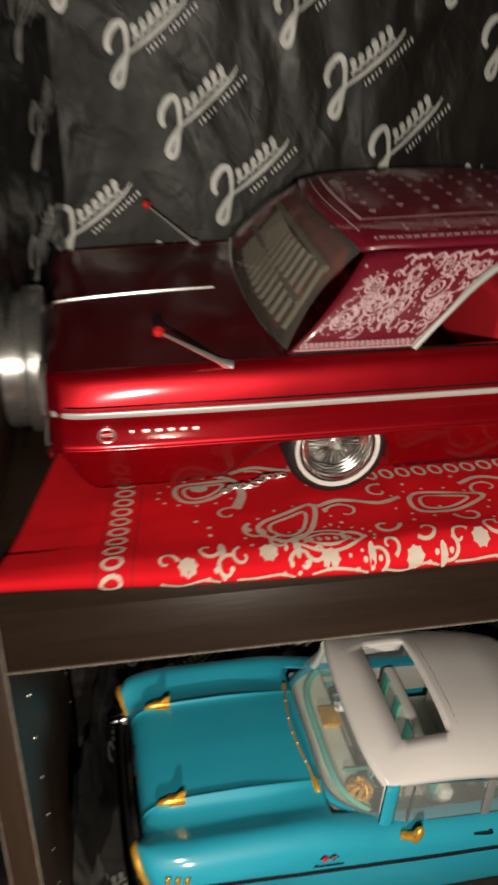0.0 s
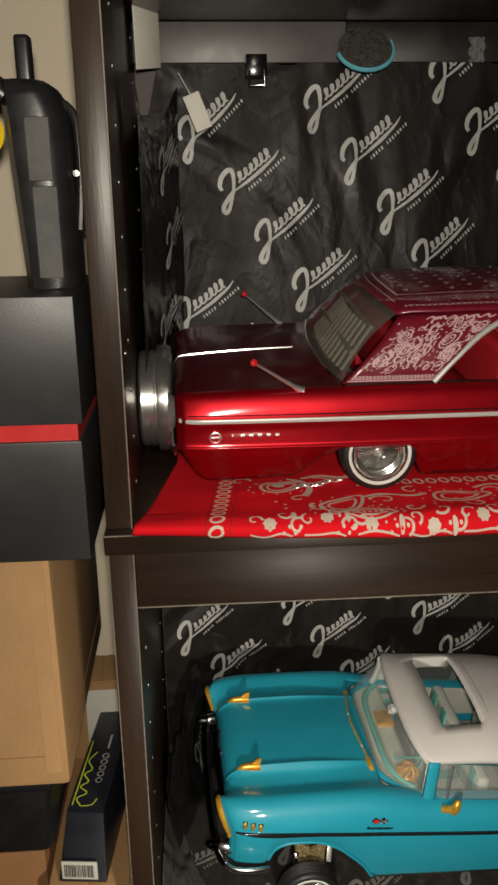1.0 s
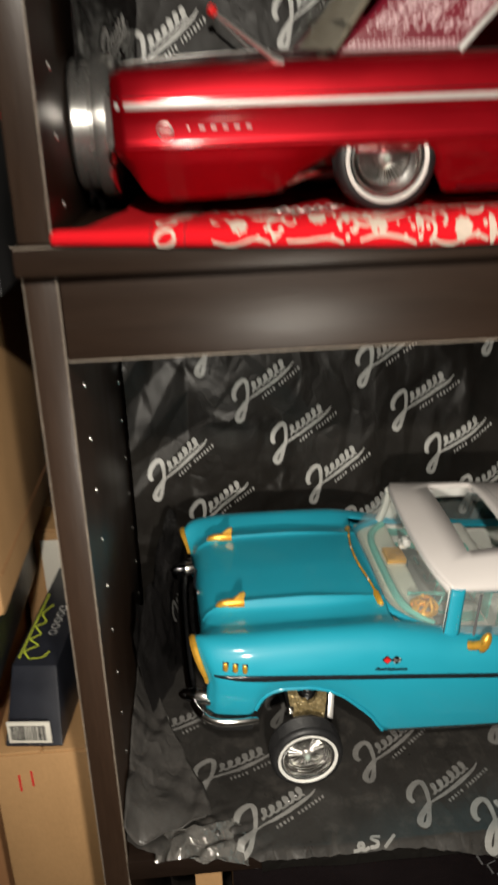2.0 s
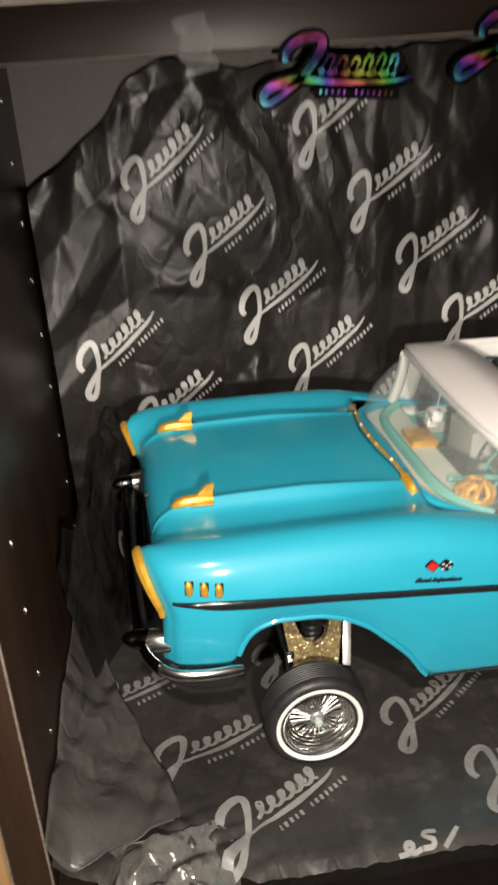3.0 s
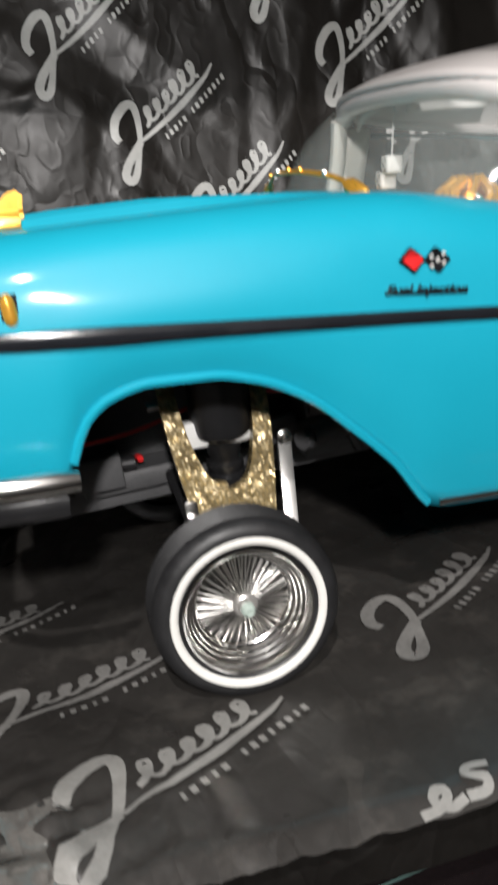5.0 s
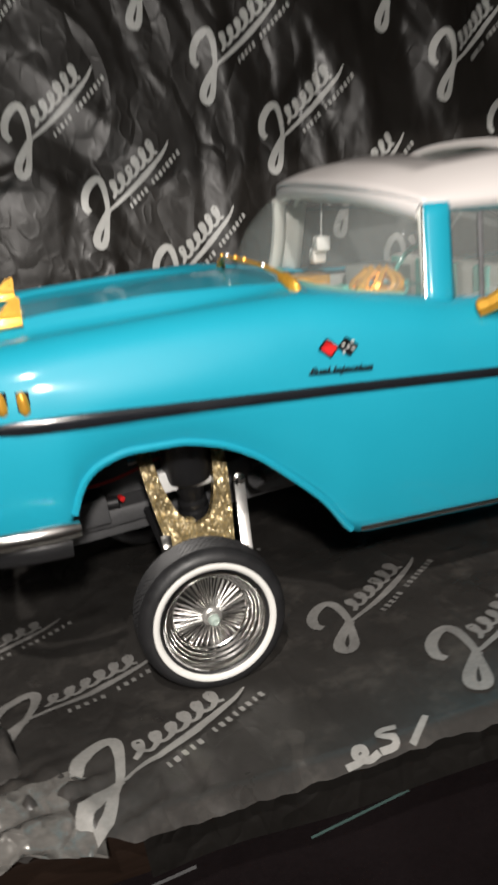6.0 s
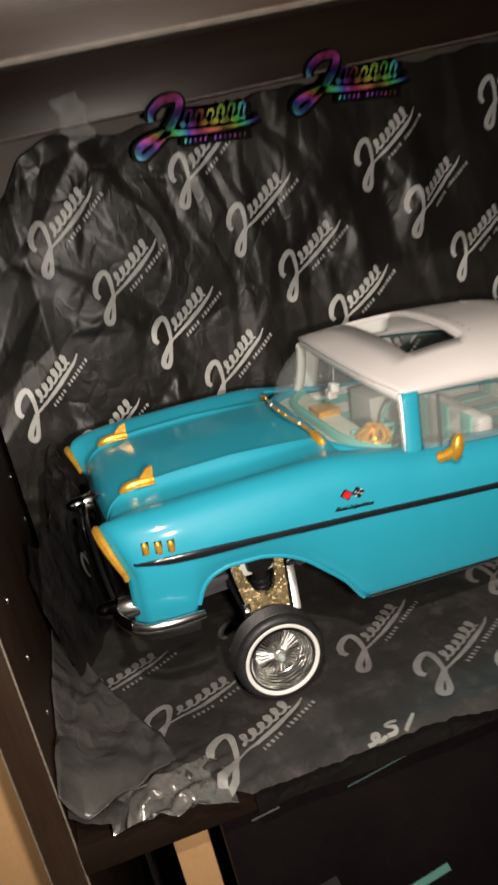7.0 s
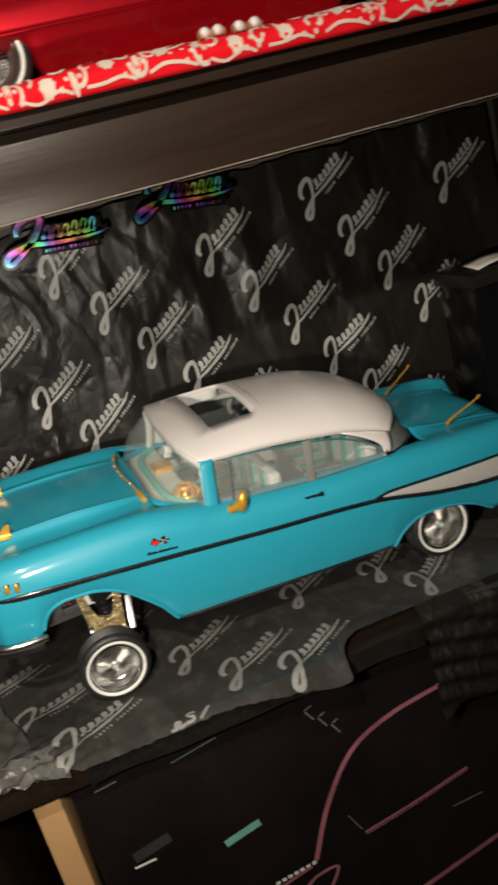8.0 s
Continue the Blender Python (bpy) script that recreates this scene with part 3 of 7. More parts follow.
low_back = back_film(0.300, 4.0, lambda a, b: -0.02 * max(0, 0.06 - a) / 0.06 - 0.03 * max(0.0, 0.05 - b))
low_top = lambda u: keyed(u, ((0.0, 0.292), (0.015, 0.302), (0.037, 0.318), (0.058, 0.338), (0.080, 0.362), (0.100, 0.3695), (0.148, 0.364), (0.25, 0.368), (0.70, 0.369))) + 0.0012 * math.sin(u * 70) + 0.0010 * math.sin(u * 190)
low_keep = lambda u, v: v < low_top(u)
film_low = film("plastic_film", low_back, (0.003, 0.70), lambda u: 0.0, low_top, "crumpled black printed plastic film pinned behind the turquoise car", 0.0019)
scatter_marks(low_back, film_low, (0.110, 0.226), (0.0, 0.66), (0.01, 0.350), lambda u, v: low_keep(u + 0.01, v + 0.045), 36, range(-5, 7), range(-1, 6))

up_back = back_film(0.284, 11.0, lambda a, b: 0.012 * (b - 0.6) / 0.2, 0.6)
up_top = lambda u: min(0.785 + 0.005 * math.sin(u * 31) + 0.002 * math.sin(u * 120), 0.735 + 4.5 * max(0.0, u - 0.012))
up_keep = lambda u, v: v < up_top(u)
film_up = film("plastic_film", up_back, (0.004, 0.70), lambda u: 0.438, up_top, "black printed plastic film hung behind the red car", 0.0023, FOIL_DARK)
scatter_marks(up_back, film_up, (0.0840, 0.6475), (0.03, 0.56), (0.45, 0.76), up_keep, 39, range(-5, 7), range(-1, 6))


def left_film_surface(u, v):
    def at(a, b):
        return Vector((0.004 + 0.5 * (0.012 + fold(a, b, 21.0, 0.8)) + 0.03 * max(0, (a - 0.16) / 0.12), a, b))
    p, e = at(u, v), 0.0015
    n = (at(u + e, v) - p).cross(at(u, v + e) - p).normalized()
    return p, n if n.x > 0 else -n


film_side = film("plastic_film", left_film_surface, (0.115, 0.282), lambda u: 0.44 + 0.01 * math.sin(u * 60), lambda u: 0.745 + 0.03 * math.sin(u * 24), "black plastic film folded round the cabinet corner", 0.0034, FOIL_GLOSS)
for at in ((0.215, 0.665), (0.225, 0.60), (0.20, 0.52)):
    mark(left_film_surface, at, 0.055, 30, INK, film_side)


def shelf_film_surface(u, v):
    def at(a, b):
        z = 0.0020 + 0.26 * (0.012 + fold(a, b, 31.0, 1.0))
        z += 0.020 * max(0, (0.045 - a) / 0.045) ** 2 * (0.6 + 0.4 * math.sin(b * 30))     # rises against the side panel
        z += 0.030 * max(0, (b - 0.26) / 0.04) ** 2                                         # and against the back
        z += 0.006 * math.exp(-((a - 0.055) / 0.05) ** 2 - ((b - 0.015) / 0.03) ** 2)
        near = math.exp(-((a - 0.060) / 0.035) ** 2 - ((b + 0.004) / 0.020) ** 2)
        z += near * (0.008 * zig(a * 95 + b * 40) + 0.006 * zig(b * 150 - a * 60) + 0.003 * zig(a * 210 + b * 170))
        if b < -0.012:
            z -= (-0.012 - b) * 0.55
        return Vector((a, b, max(z, -0.003 if b > -0.004 else -0.05)))
    p, e = at(u, v), 0.0015
    n = (at(u + e, v) - p).cross(at(u, v + e) - p).normalized()
    return p, n if n.z > 0 else -n


def front_line(u):
    """The cut front edge of the shelf film, with a step where a second piece begins."""
    return keyed(u, ((0.0, -0.004), (0.03, -0.013), (0.08, -0.0170), (0.2, -0.0185), (0.25, -0.025), (0.303, -0.0320), (0.3075, -0.008), (0.33, 0.010), (0.375, 0.010), (0.45, -0.009), (0.7, -0.009))) + 0.0012 * math.sin(u * 37) + 0.0012 * noise.noise(Vector((u * 160, 0, 0)))


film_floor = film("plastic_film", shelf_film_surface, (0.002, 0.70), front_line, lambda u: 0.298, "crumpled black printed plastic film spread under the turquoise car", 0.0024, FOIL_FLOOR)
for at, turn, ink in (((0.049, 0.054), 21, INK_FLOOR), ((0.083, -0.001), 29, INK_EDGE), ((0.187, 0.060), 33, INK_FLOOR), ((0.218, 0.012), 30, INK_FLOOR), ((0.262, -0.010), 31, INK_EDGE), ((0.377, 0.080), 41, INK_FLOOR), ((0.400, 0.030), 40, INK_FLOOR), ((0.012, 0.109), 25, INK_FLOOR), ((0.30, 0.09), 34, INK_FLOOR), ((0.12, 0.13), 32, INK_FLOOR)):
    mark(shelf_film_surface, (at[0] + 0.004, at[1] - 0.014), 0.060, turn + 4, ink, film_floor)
# the end of one more flourish, cut off by the front edge
cut_mark = Print(shelf_film_surface, 0.0009)
cut_mark.ribbon(curve_through([(0.1640, -0.0172), (0.1690, -0.0163), (0.1720, -0.0138), (0.1700, -0.0125), (0.1680, -0.0144), (0.1715, -0.0166), (0.1760, -0.0153)], 26), 0.0022)
cut_mark.ribbon(curve_through([(0.1850, -0.0088), (0.1800, -0.0082), (0.1785, -0.0104), (0.1825, -0.0125), (0.1815, -0.0150), (0.1765, -0.0153)], 24), 0.0024)
cut_mark.ribbon([(0.1960, -0.0082), (0.1925, -0.0119), (0.1870, -0.0163)], 0.0022)
cut_mark.done("printed_mark", INK_EDGE, film_floor)


FLAP_EDGE = ((-0.006, 0.012), (0.008, 0.038), (0.020, 0.0610), (0.0255, 0.0625), (0.039, 0.0585), (0.076, 0.0440), (0.105, 0.0350), (0.129, 0.0260), (0.183, 0.0150))


def flap_surface(u, v):
    def at(a, b):
        f = max(0.0, min(1.0, b / max(0.008, keyed(a, FLAP_EDGE))))
        z = 0.0125 + 0.022 * (1 - f) ** 2 + 0.55 * fold(a, b, 47.0, 0.8) + 0.0045 * zig(b * 75 - a * 22 + 0.4) + 0.0016 * zig(a * 60 + b * 25)
        return Vector((0.0015 + b, a, z))
    p, e = at(u, v), 0.0015
    n = (at(u + e, v) - p).cross(at(u, v + e) - p).normalized()
    return p, n if n.z > 0 else -n


flap = film("plastic_film", flap_surface, (-0.006, 0.183), lambda u: 0.0, lambda u: keyed(u, FLAP_EDGE) + 0.0012 * math.sin(u * 150), "loose flap of black plastic film folded over the shelf film", 0.0024, FOIL_FLAP)
thicken(flap, 0.0006, 0.0)


def low_side_surface(u, v):
    def at(a, b):
        out = 0.030 * max(0.0, (a - 0.15) / 0.13) ** 1.5 + 0.018 * max(0.0, 1 - b / 0.10) * max(0.0, min(1.0, (a - 0.12) / 0.06))
        return Vector((0.004 + 0.9 * (0.009 + fold(a, b, 63.0, 0.9)) + out, a, 0.006 + b))
    p, e = at(u, v), 0.0015
    n = (at(u + e, v) - p).cross(at(u, v + e) - p).normalized()
    return p, n if n.x > 0 else -n


# dark film piece added here, also standing for shade behind the car's nose
film_corner = film("plastic_film", low_side_surface, (0.130, 0.285), lambda u: 0.0, lambda u: 0.085 + 0.30 * (u - 0.130) + 0.010 * math.sin(u * 55) + 0.004 * math.sin(u * 170), "glossy black film bunched up in the corner, filling in its shade", 0.0026, FOIL_GLOSS)
for at in ((0.235, 0.020),):
    mark(low_side_surface, at, 0.050, 40, INK_FLOOR, film_corner)


def heap_surface(u, v):
    def at(a, b):
        rim = max(0.0, min(1.0, (a - 0.022) / 0.02, (0.088 - a) / 0.02))
        z = 0.006 + rim * (0.008 + 0.005 * zig(a * 70 + b * 40) + 0.004 * zig(b * 110 - a * 50 + 0.7) + 0.003 * noise.noise(Vector((a * 90, b * 90, 3.0))))
        return Vector((a, b, z - 0.5 * max(0.0, -0.014 - b)))
    p, e = at(u, v), 0.0015
    n = (at(u + e, v) - p).cross(at(u, v + e) - p).normalized()
    return p, n if n.z > 0 else -n


film_heap = film("plastic_film", heap_surface, (0.022, 0.088), lambda u: -0.0165 - 0.10 * (u - 0.022) + 0.0015 * math.sin(u * 90), lambda u: 0.012 + 0.006 * math.sin(u * 70 + 1), "crumpled corner of the black film, its shine painted pale grey", 0.0022, FOIL_SHINE)


def drape_surface(u, v):
    def at(a, b):
        ridge = 0.0022 * math.sin(b * 330 + a * 70 + 0.6 * math.sin(a * 60)) * min(1.0, max(0.0, -b / 0.012))
        return Vector((a, -0.0085 + 0.012 * max(0.0, b / 0.008) - ridge + 0.25 * fold(a, b, 71.0, 0.6), b))
    p, e = at(u, v), 0.0015
    n = (at(u + e, v) - p).cross(at(u, v + e) - p).normalized()
    return p, n if n.y < 0 else -n


def shade_strip_surface(u, v):
    def at(a, b):
        return Vector((a, -0.0075 + 0.3 * fold(a, b, 83.0, 0.5) - 0.0008 * math.sin(a * 90), b))
    p, e = at(u, v), 0.0015
    n = (at(u + e, v) - p).cross(at(u, v + e) - p).normalized()
    return p, n if n.y < 0 else -n


# dark strip added along the shelf's front face, standing for its shade
shade_strip = film("plastic_film", shade_strip_surface, (0.098, 0.376), lambda u: -0.0205 + 0.0010 * math.sin(u * 60), lambda u: -0.0035, "dark strip added over the shelf's front edge for its shade", 0.003, FOIL_AND_SHADE)
film_drape = film("plastic_film", drape_surface, (0.378, 0.640), lambda u: -0.080 - 0.012 * math.sin(u * 21) + 0.003 * math.sin(u * 130), lambda u: 0.009, "rippled black film hanging over the shelf's front edge", 0.003, FOIL_AND_SHADE)

# ---- wheels, shared by both model cars ----
# dark disc added behind the spokes; the shade between them is its colour
RIM_BACK = mat("shaded_rim_metal", (0.11, 0.107, 0.103), rough=0.42, metal=1.0, var=0.2)
HUB_CAP = mat("pale_green_resin", (0.42, 0.50, 0.45), rough=0.35, var=0.15, scale=300)
WIRE = mat("chrome_wire", (0.46, 0.45, 0.43), rough=0.36, metal=1.0, var=0.3, scale=500, bump=0.0)
WHEEL_MESH = {}


def wheel(parent, m, r=0.030):
    """A wire wheel whose outer face looks along -y; r: tyre radius."""
    key = r
    if key not in WHEEL_MESH:
        k = r / 0.030
        rim = lathe([(q * k, y * k) for q, y in ((0.0205, -0.0080), (0.0212, -0.0092), (0.0208, -0.0099), (0.0201, -0.0100), (0.0196, -0.0090), (0.0191, -0.0076), (0.0189, -0.0064), (0.0181, -0.0060), (0.0178, -0.0046), (0.0170, -0.0042), (0.0167, -0.0028), (0.0158, -0.0024), (0.0155, -0.0010), (0.0149, -0.0006), (0.0147, 0.0030), (0.0152, 0.0046), (0.0195, 0.0070))], 64)
        tread = [(0.0300 - (0.0007 if q % 4 in (1, 2) else 0.0), -0.0060 + 0.00044 * q) for q in range(28)]
        tyre = lathe([(q * k, y * k) for q, y in ((0.0206, -0.0080), (0.0222, -0.0098), (0.0248, -0.0106), (0.0272, -0.0102), (0.0284, -0.0093), (0.0291, -0.0084), (0.0296, -0.0074), (0.0298, -0.0064), *tread, (0.0298, 0.0064),
                                                  (0.0296, 0.0074), (0.0288, 0.0092), (0.0250, 0.0104), (0.0206, 0.0090))], 160)
        tyre.verts.ensure_lookup_table()
        for i, v in enumerate(tyre.verts):              # sipes across the tread and short nicks on its shoulder
            row, col = divmod(i, 160)
            if (8 <= row < 36 and (col + row // 4) % 2 == 0) or (row in (5, 6) and col % 5 == 0):
                v.co.x *= 0.993
                v.co.z *= 0.993
        band = lathe([(q * k, y * k) for q, y in ((0.0221, -0.01000), (0.0224, -0.01070), (0.0231, -0.01112), (0.0240, -0.01122), (0.0245, -0.01112), (0.0248, -0.01065))], 64)
        hub = lathe([(q * k, y * k) for q, y in ((0.0001, -0.0072), (0.0026, -0.0072), (0.0029, -0.0066), (0.0029, -0.0052), (0.0036, -0.0049), (0.0040, -0.0042), (0.0040, -0.0026), (0.0034, -0.0020), (0.0034, 0.0004), (0.0048, 0.0012), (0.0050, 0.0040))], 28)
        cap_profile = ((0.0001, -0.0096), (0.0017, -0.0096), (0.0022, -0.0090), (0.0024, -0.0080), (0.0024, -0.0070))
        cap = merge(lathe([(q * k, y * k) for q, y in cap_profile], 8), lathe([(q * k, y * k) for q, y in ((0.0008, -0.0099), (0.0012, -0.0101), (0.0016, -0.0096))], 12))
        plate = lathe([(q * k, y * k) for q, y in ((0.0159, 0.0044), (0.0130, 0.0050), (0.0050, 0.0052), (0.0002, 0.0052))], 32)
        spoke = tube([(0.0038 * k, -0.0036 * k, 0), (0.0090 * k, -0.0018 * k, 0.0001 * k), (0.0148 * k, -0.0002 * k, 0.0)], [0.00030 * k, 0.00032 * k, 0.00040 * k], 5)
        WHEEL_MESH[key] = [(n, part(n, bm, mt, None)) for n, bm, mt in (("wheel", rim, CHROME), ("tyre", tyre, TYRE), ("whitewall", band, WHITEWALL), ("hub", hub, BRIGHT), ("hub_cap", cap, HUB_CAP), ("spoke_backing", plate, RIM_BACK), ("spoke", spoke, WIRE))]
        meshes = [(n, ob.data) for n, ob in WHEEL_MESH[key]]
        for n, ob in WHEEL_MESH[key]:
            bpy.data.objects.remove(ob)
        WHEEL_MESH[key] = meshes
    made = None
    for n, me in WHEEL_MESH[key]:
        if n == "wheel":
            made = new("wheel", me)
            made.parent = parent
            made.matrix_local = m
            tagged(made, "chrome wire wheel on a whitewall tyre")
        elif n == "spoke":
            for i in range(72):
                sp = new("spoke", me)
                sp.parent = made
                sp.matrix_local = Matrix.Rotation(i * math.tau / 72, 4, "Y") @ Matrix.Translation((0, (0.0026 if i % 2 else 0.0), 0)) @ Matrix.Rotation(radians(6 if i % 2 else -6), 4, "Y") @ Matrix.Rotation(radians(5.0 * math.sin(i * 2.4)), 4, "Z")
        else:
            ob = new(n, me)
            ob.parent = made
    return made


# ---- body shells: sections along the car, from the near sill over the top to the far sill ----


def shell(name, section, stations, material, parent, keep=None, m=None, label="", thick=0.0014):
    """section(x) -> half section, list of (x, y, z) from the sill to the middle line; mirrored about y = 0."""
    verts, n = [], None
    for x in stations:
        half = section(x)
        n = 2 * len(half) - 1
        verts += [Vector((p[0], -p[1], p[2])) for p in half] + [Vector(p) for p in half[-2::-1]]
    if m is not None:
        verts = [m @ v for v in verts]
    ob = link_mesh(name, verts, grid_faces(len(stations), n, keep), material, parent, label)
    thicken(ob, thick, -1.0)
    return ob


def patch(name, surface, nu, nv, material, parent, m=None, label="", thick=0.0012, keep=None):
    verts = [surface(u, v) for u in np.linspace(0, 1, nu) for v in np.linspace(0, 1, nv)]
    if m is not None:
        verts = [m @ Vector(v) for v in verts]
    ob = link_mesh(name, verts, grid_faces(nu, nv, keep), material, parent, label)
    if thick:
        thicken(ob, thick, 0.0)
    return ob


def strip(points, normals, height, depth):
    """A flat bar along points, standing proud along the normals."""
    bm = bmesh.new()
    rings = []
    up = Vector((0, 0, 1))
    n = len(points)
    for i, (p, q) in enumerate(zip(points, normals)):
        p, q = Vector(p), Vector(q).normalized()
        h = height[i] if hasattr(height, "__len__") else height
        rings.append([bm.verts.new(p + up * s * h / 2 + q * d) for s, d in ((-1, -0.0006), (-0.85, depth * 0.7), (-0.5, depth), (0.5, depth), (0.85, depth * 0.7), (1, -0.0006))])
    for a, b in zip(rings, rings[1:]):
        for k in range(5):
            bm.faces.new((a[k], a[k + 1], b[k + 1], b[k]))
    bm.faces.new(rings[0][::-1])
    bm.faces.new(rings[-1])
    return bm


# ---- the turquoise model car ----
TEAL_WORLD = pose(0.44, 0.158, 0.004, 0, 0, 3.0)
TEAL_LEAN = Matrix.Translation((0, 0, 0.0308)) @ Matrix.Rotation(radians(4.5), 4, "Y") @ Matrix.Rotation(radians(4.2), 4, "X") @ Matrix.Translation((0, 0, -0.034))
teal_car = thing("model_car", "turquoise model lowrider with pearl white roof, front raised", "model car", TEAL_WORLD, "model cars on the shelves")

T_W = ((-0.396, 0.0920), (-0.385, 0.0990), (-0.35, 0.1025), (-0.25, 0.1020), (-0.1, 0.1005), (0.0, 0.099), (0.08, 0.094), (0.112, 0.088))
T_TOP = ((-0.397, 0.1150), (-0.391, 0.1200), (-0.375, 0.1238), (-0.34, 0.1265), (-0.26, 0.1295), (-0.225, 0.1255), (-0.195, 0.1205), (-0.1, 0.1165), (-0.03, 0.1175), (0.03, 0.1165), (0.095, 0.1158), (0.112, 0.112))
T_LOW = ((-0.397, 0.0590), (-0.354, 0.0600), (-0.3487, 0.0670), (-0.345, 0.0760), (-0.337, 0.0827), (-0.326, 0.0855), (-0.311, 0.0855), (-0.298, 0.0830), (-0.284, 0.0765), (-0.27, 0.0650), (-0.258, 0.0535), (-0.246, 0.0385),
         (-0.24, 0.0372), (-0.06, 0.0365), (-0.0518, 0.0366), (-0.042, 0.047), (-0.024, 0.0575), (-0.004, 0.0595), (0.02, 0.056), (0.036, 0.0505), (0.054, 0.041), (0.06, 0.040), (0.112, 0.044))
T_MID = ((-0.397, 0.098), (-0.391, 0.108), (-0.383, 0.1165), (-0.37, 0.1225), (-0.34, 0.1265), (-0.26, 0.1295), (-0.235, 0.1285), (-0.19, 0.122), (0.0, 0.120), (0.03, 0.1160), (0.085, 0.1115), (0.10, 0.106), (0.112, 0.095))
T_VALLEY = ((-0.397, 0.098), (-0.388, 0.112), (-0.37, 0.1195), (-0.3, 0.1225), (-0.25, 0.1255), (-0.2, 0.119), (-0.1, 0.1155), (0.0, 0.115), (0.06, 0.1130), (0.10, 0.107), (0.112, 0.100))


def teal_section(x):
    w, top, low = keyed(x, T_W), keyed(x, T_TOP), keyed(x, T_LOW)
    mid, val = keyed(x, T_MID), keyed(x, T_VALLEY)
    rib = 0.0026 * max(0, min(1, (-0.255 - x) / 0.05)) * max(0, min(1, (x + 0.395) / 0.03))
    body = max(top - 0.016, low + 0.01)
    ctrl = [(w - 0.0045, low), (w - 0.0016, low + 0.30 * (body - low)), (w, low + 0.68 * (body - low)), (w - 0.0015, body), (w - 0.0058, top - 0.0065), (w - 0.0125, top - 0.0012), (w - 0.020, top),
            (w - 0.0285, (top + val) / 2), (w - 0.037, val), (0.0535, val + 0.35 * (mid - val)), (0.0485, mid + rib * 0.7 - 0.0008), (0.0465, mid + rib), (0.0425, mid + rib * 0.2 - 0.0004), (0.025, mid + 0.0004), (0.0, mid + 0.001)]
    pts = curve_through(ctrl, 57)
    slant = max(0.0, min(1.0, (-x - 0.335) / 0.06)) ** 2
    return [(x + 0.0125 * slant * max(0.0, min(1.0, (0.122 - z) / 0.030)), y, z) for y, z in pts]


def teal_side(x, z):
    """The near side's y at a place along the car, and its outward normal."""
    sec = np.array(teal_section(x))[:25]
    y = float(np.interp(z, sec[:, 2], sec[:, 1]))
    dy = float(np.interp(z + 0.002, sec[:, 2], sec[:, 1]) - np.interp(z - 0.002, sec[:, 2], sec[:, 1])) / 0.004
    return -y, Vector((0, -1, -dy)).normalized()


TX = np.concatenate([np.linspace(-0.397, -0.354, 14), np.linspace(-0.351, -0.243, 44), np.linspace(-0.2399, -0.056, 36), np.linspace(-0.053, 0.062, 40), np.linspace(0.066, 0.112, 14)])
BELT = 27       # section column of the belt line


def teal_keep(i, j):
    x = (TX[i] + TX[min(i + 1, len(TX) - 1)]) / 2
    return not (-0.243 < x < 0.001 and BELT <= j < 2 * 57 - 2 - BELT)


shell("body", teal_section, TX, TEAL, teal_car, teal_keep, TEAL_LEAN, "turquoise lacquered body shell")


def tpart(name, bm, material, parent=None, label="", smooth=True):
    return part(name, bm, material, parent or teal_car, label, smooth, TEAL_LEAN)


# tail closing panel and front grille pan
tail = [Vector(p) for p in teal_section(0.112)]
bm = bmesh.new()
ring = [bm.verts.new((p.x - 0.0006, -p.y, p.z)) for p in tail] + [bm.verts.new((p.x - 0.0006, p.y, p.z)) for p in tail[-2::-1]]
bm.faces.new(ring)
tpart("tail_panel", bm, TEAL)
tpart("grille", merge(block((-0.384, -0.083, 0.066), (-0.378, 0.083, 0.111), 0.002), *[tube([(-0.3855, -0.05, z), (-0.387, 0, z), (-0.3855, 0.05, z)], 0.0007, 6) for z in np.linspace(0.074, 0.104, 9)]), SMOKE_CHROME, label="dark smoked grille between the headlamps")
for s in (-1, 1):
    lamp = tpart("headlamp", merge(lathe([(0.0001, -0.004), (0.004, -0.0036), (0.0078, -0.0018), (0.0088, 0.0), (0.0100, 0.0), (0.0104, 0.003)], 24)), SMOKE_CHROME)
    lamp.data.transform(TEAL_LEAN @ pose(-0.3845, s * 0.0765, 0.102, 0, 0, -90) @ TEAL_LEAN.inverted())
    # gold brow over the headlamp, following the wing's front edge
    sec = teal_section(-0.3966)
    brow = [Vector((p[0] - 0.0008, s * (p[1] + 0.0006), p[2])) for p in sec[9:31]]
    tpart("headlamp_brow", tube(brow, [0.0016 + 0.0014 * math.sin(math.pi * min(1, k / 20)) for k in range(len(brow))], 8), GOLD, label="gold painted headlamp brow")
# bumper: a bar round the nose with bullets
bar = curve_through([(-0.3475, -0.1065, 0.0625), (-0.365, -0.1085, 0.0630), (-0.3805, -0.1060, 0.0630), (-0.3905, -0.0965, 0.0640), (-0.3955, -0.080, 0.0655), (-0.3975, -0.045, 0.0650), (-0.398, 0, 0.0645), (-0.3975, 0.045, 0.0650), (-0.3955, 0.080, 0.0655), (-0.3905, 0.0965, 0.0640), (-0.3805, 0.1060, 0.0630), (-0.365, 0.1085, 0.0630), (-0.3475, 0.1065, 0.0625)], 80) + np.array([[0, 0, 0.0022]])
BAR_CHROME = mat("bumper_chrome", (0.74, 0.72, 0.69), rough=0.23, metal=1.0, var=0.06, bump=0.01)
bumper = tpart("bumper", tube(bar[17:63], 0.0044, 12, 0.55), SMOKE_CHROME, label="wraparound front bumper with chrome corners")
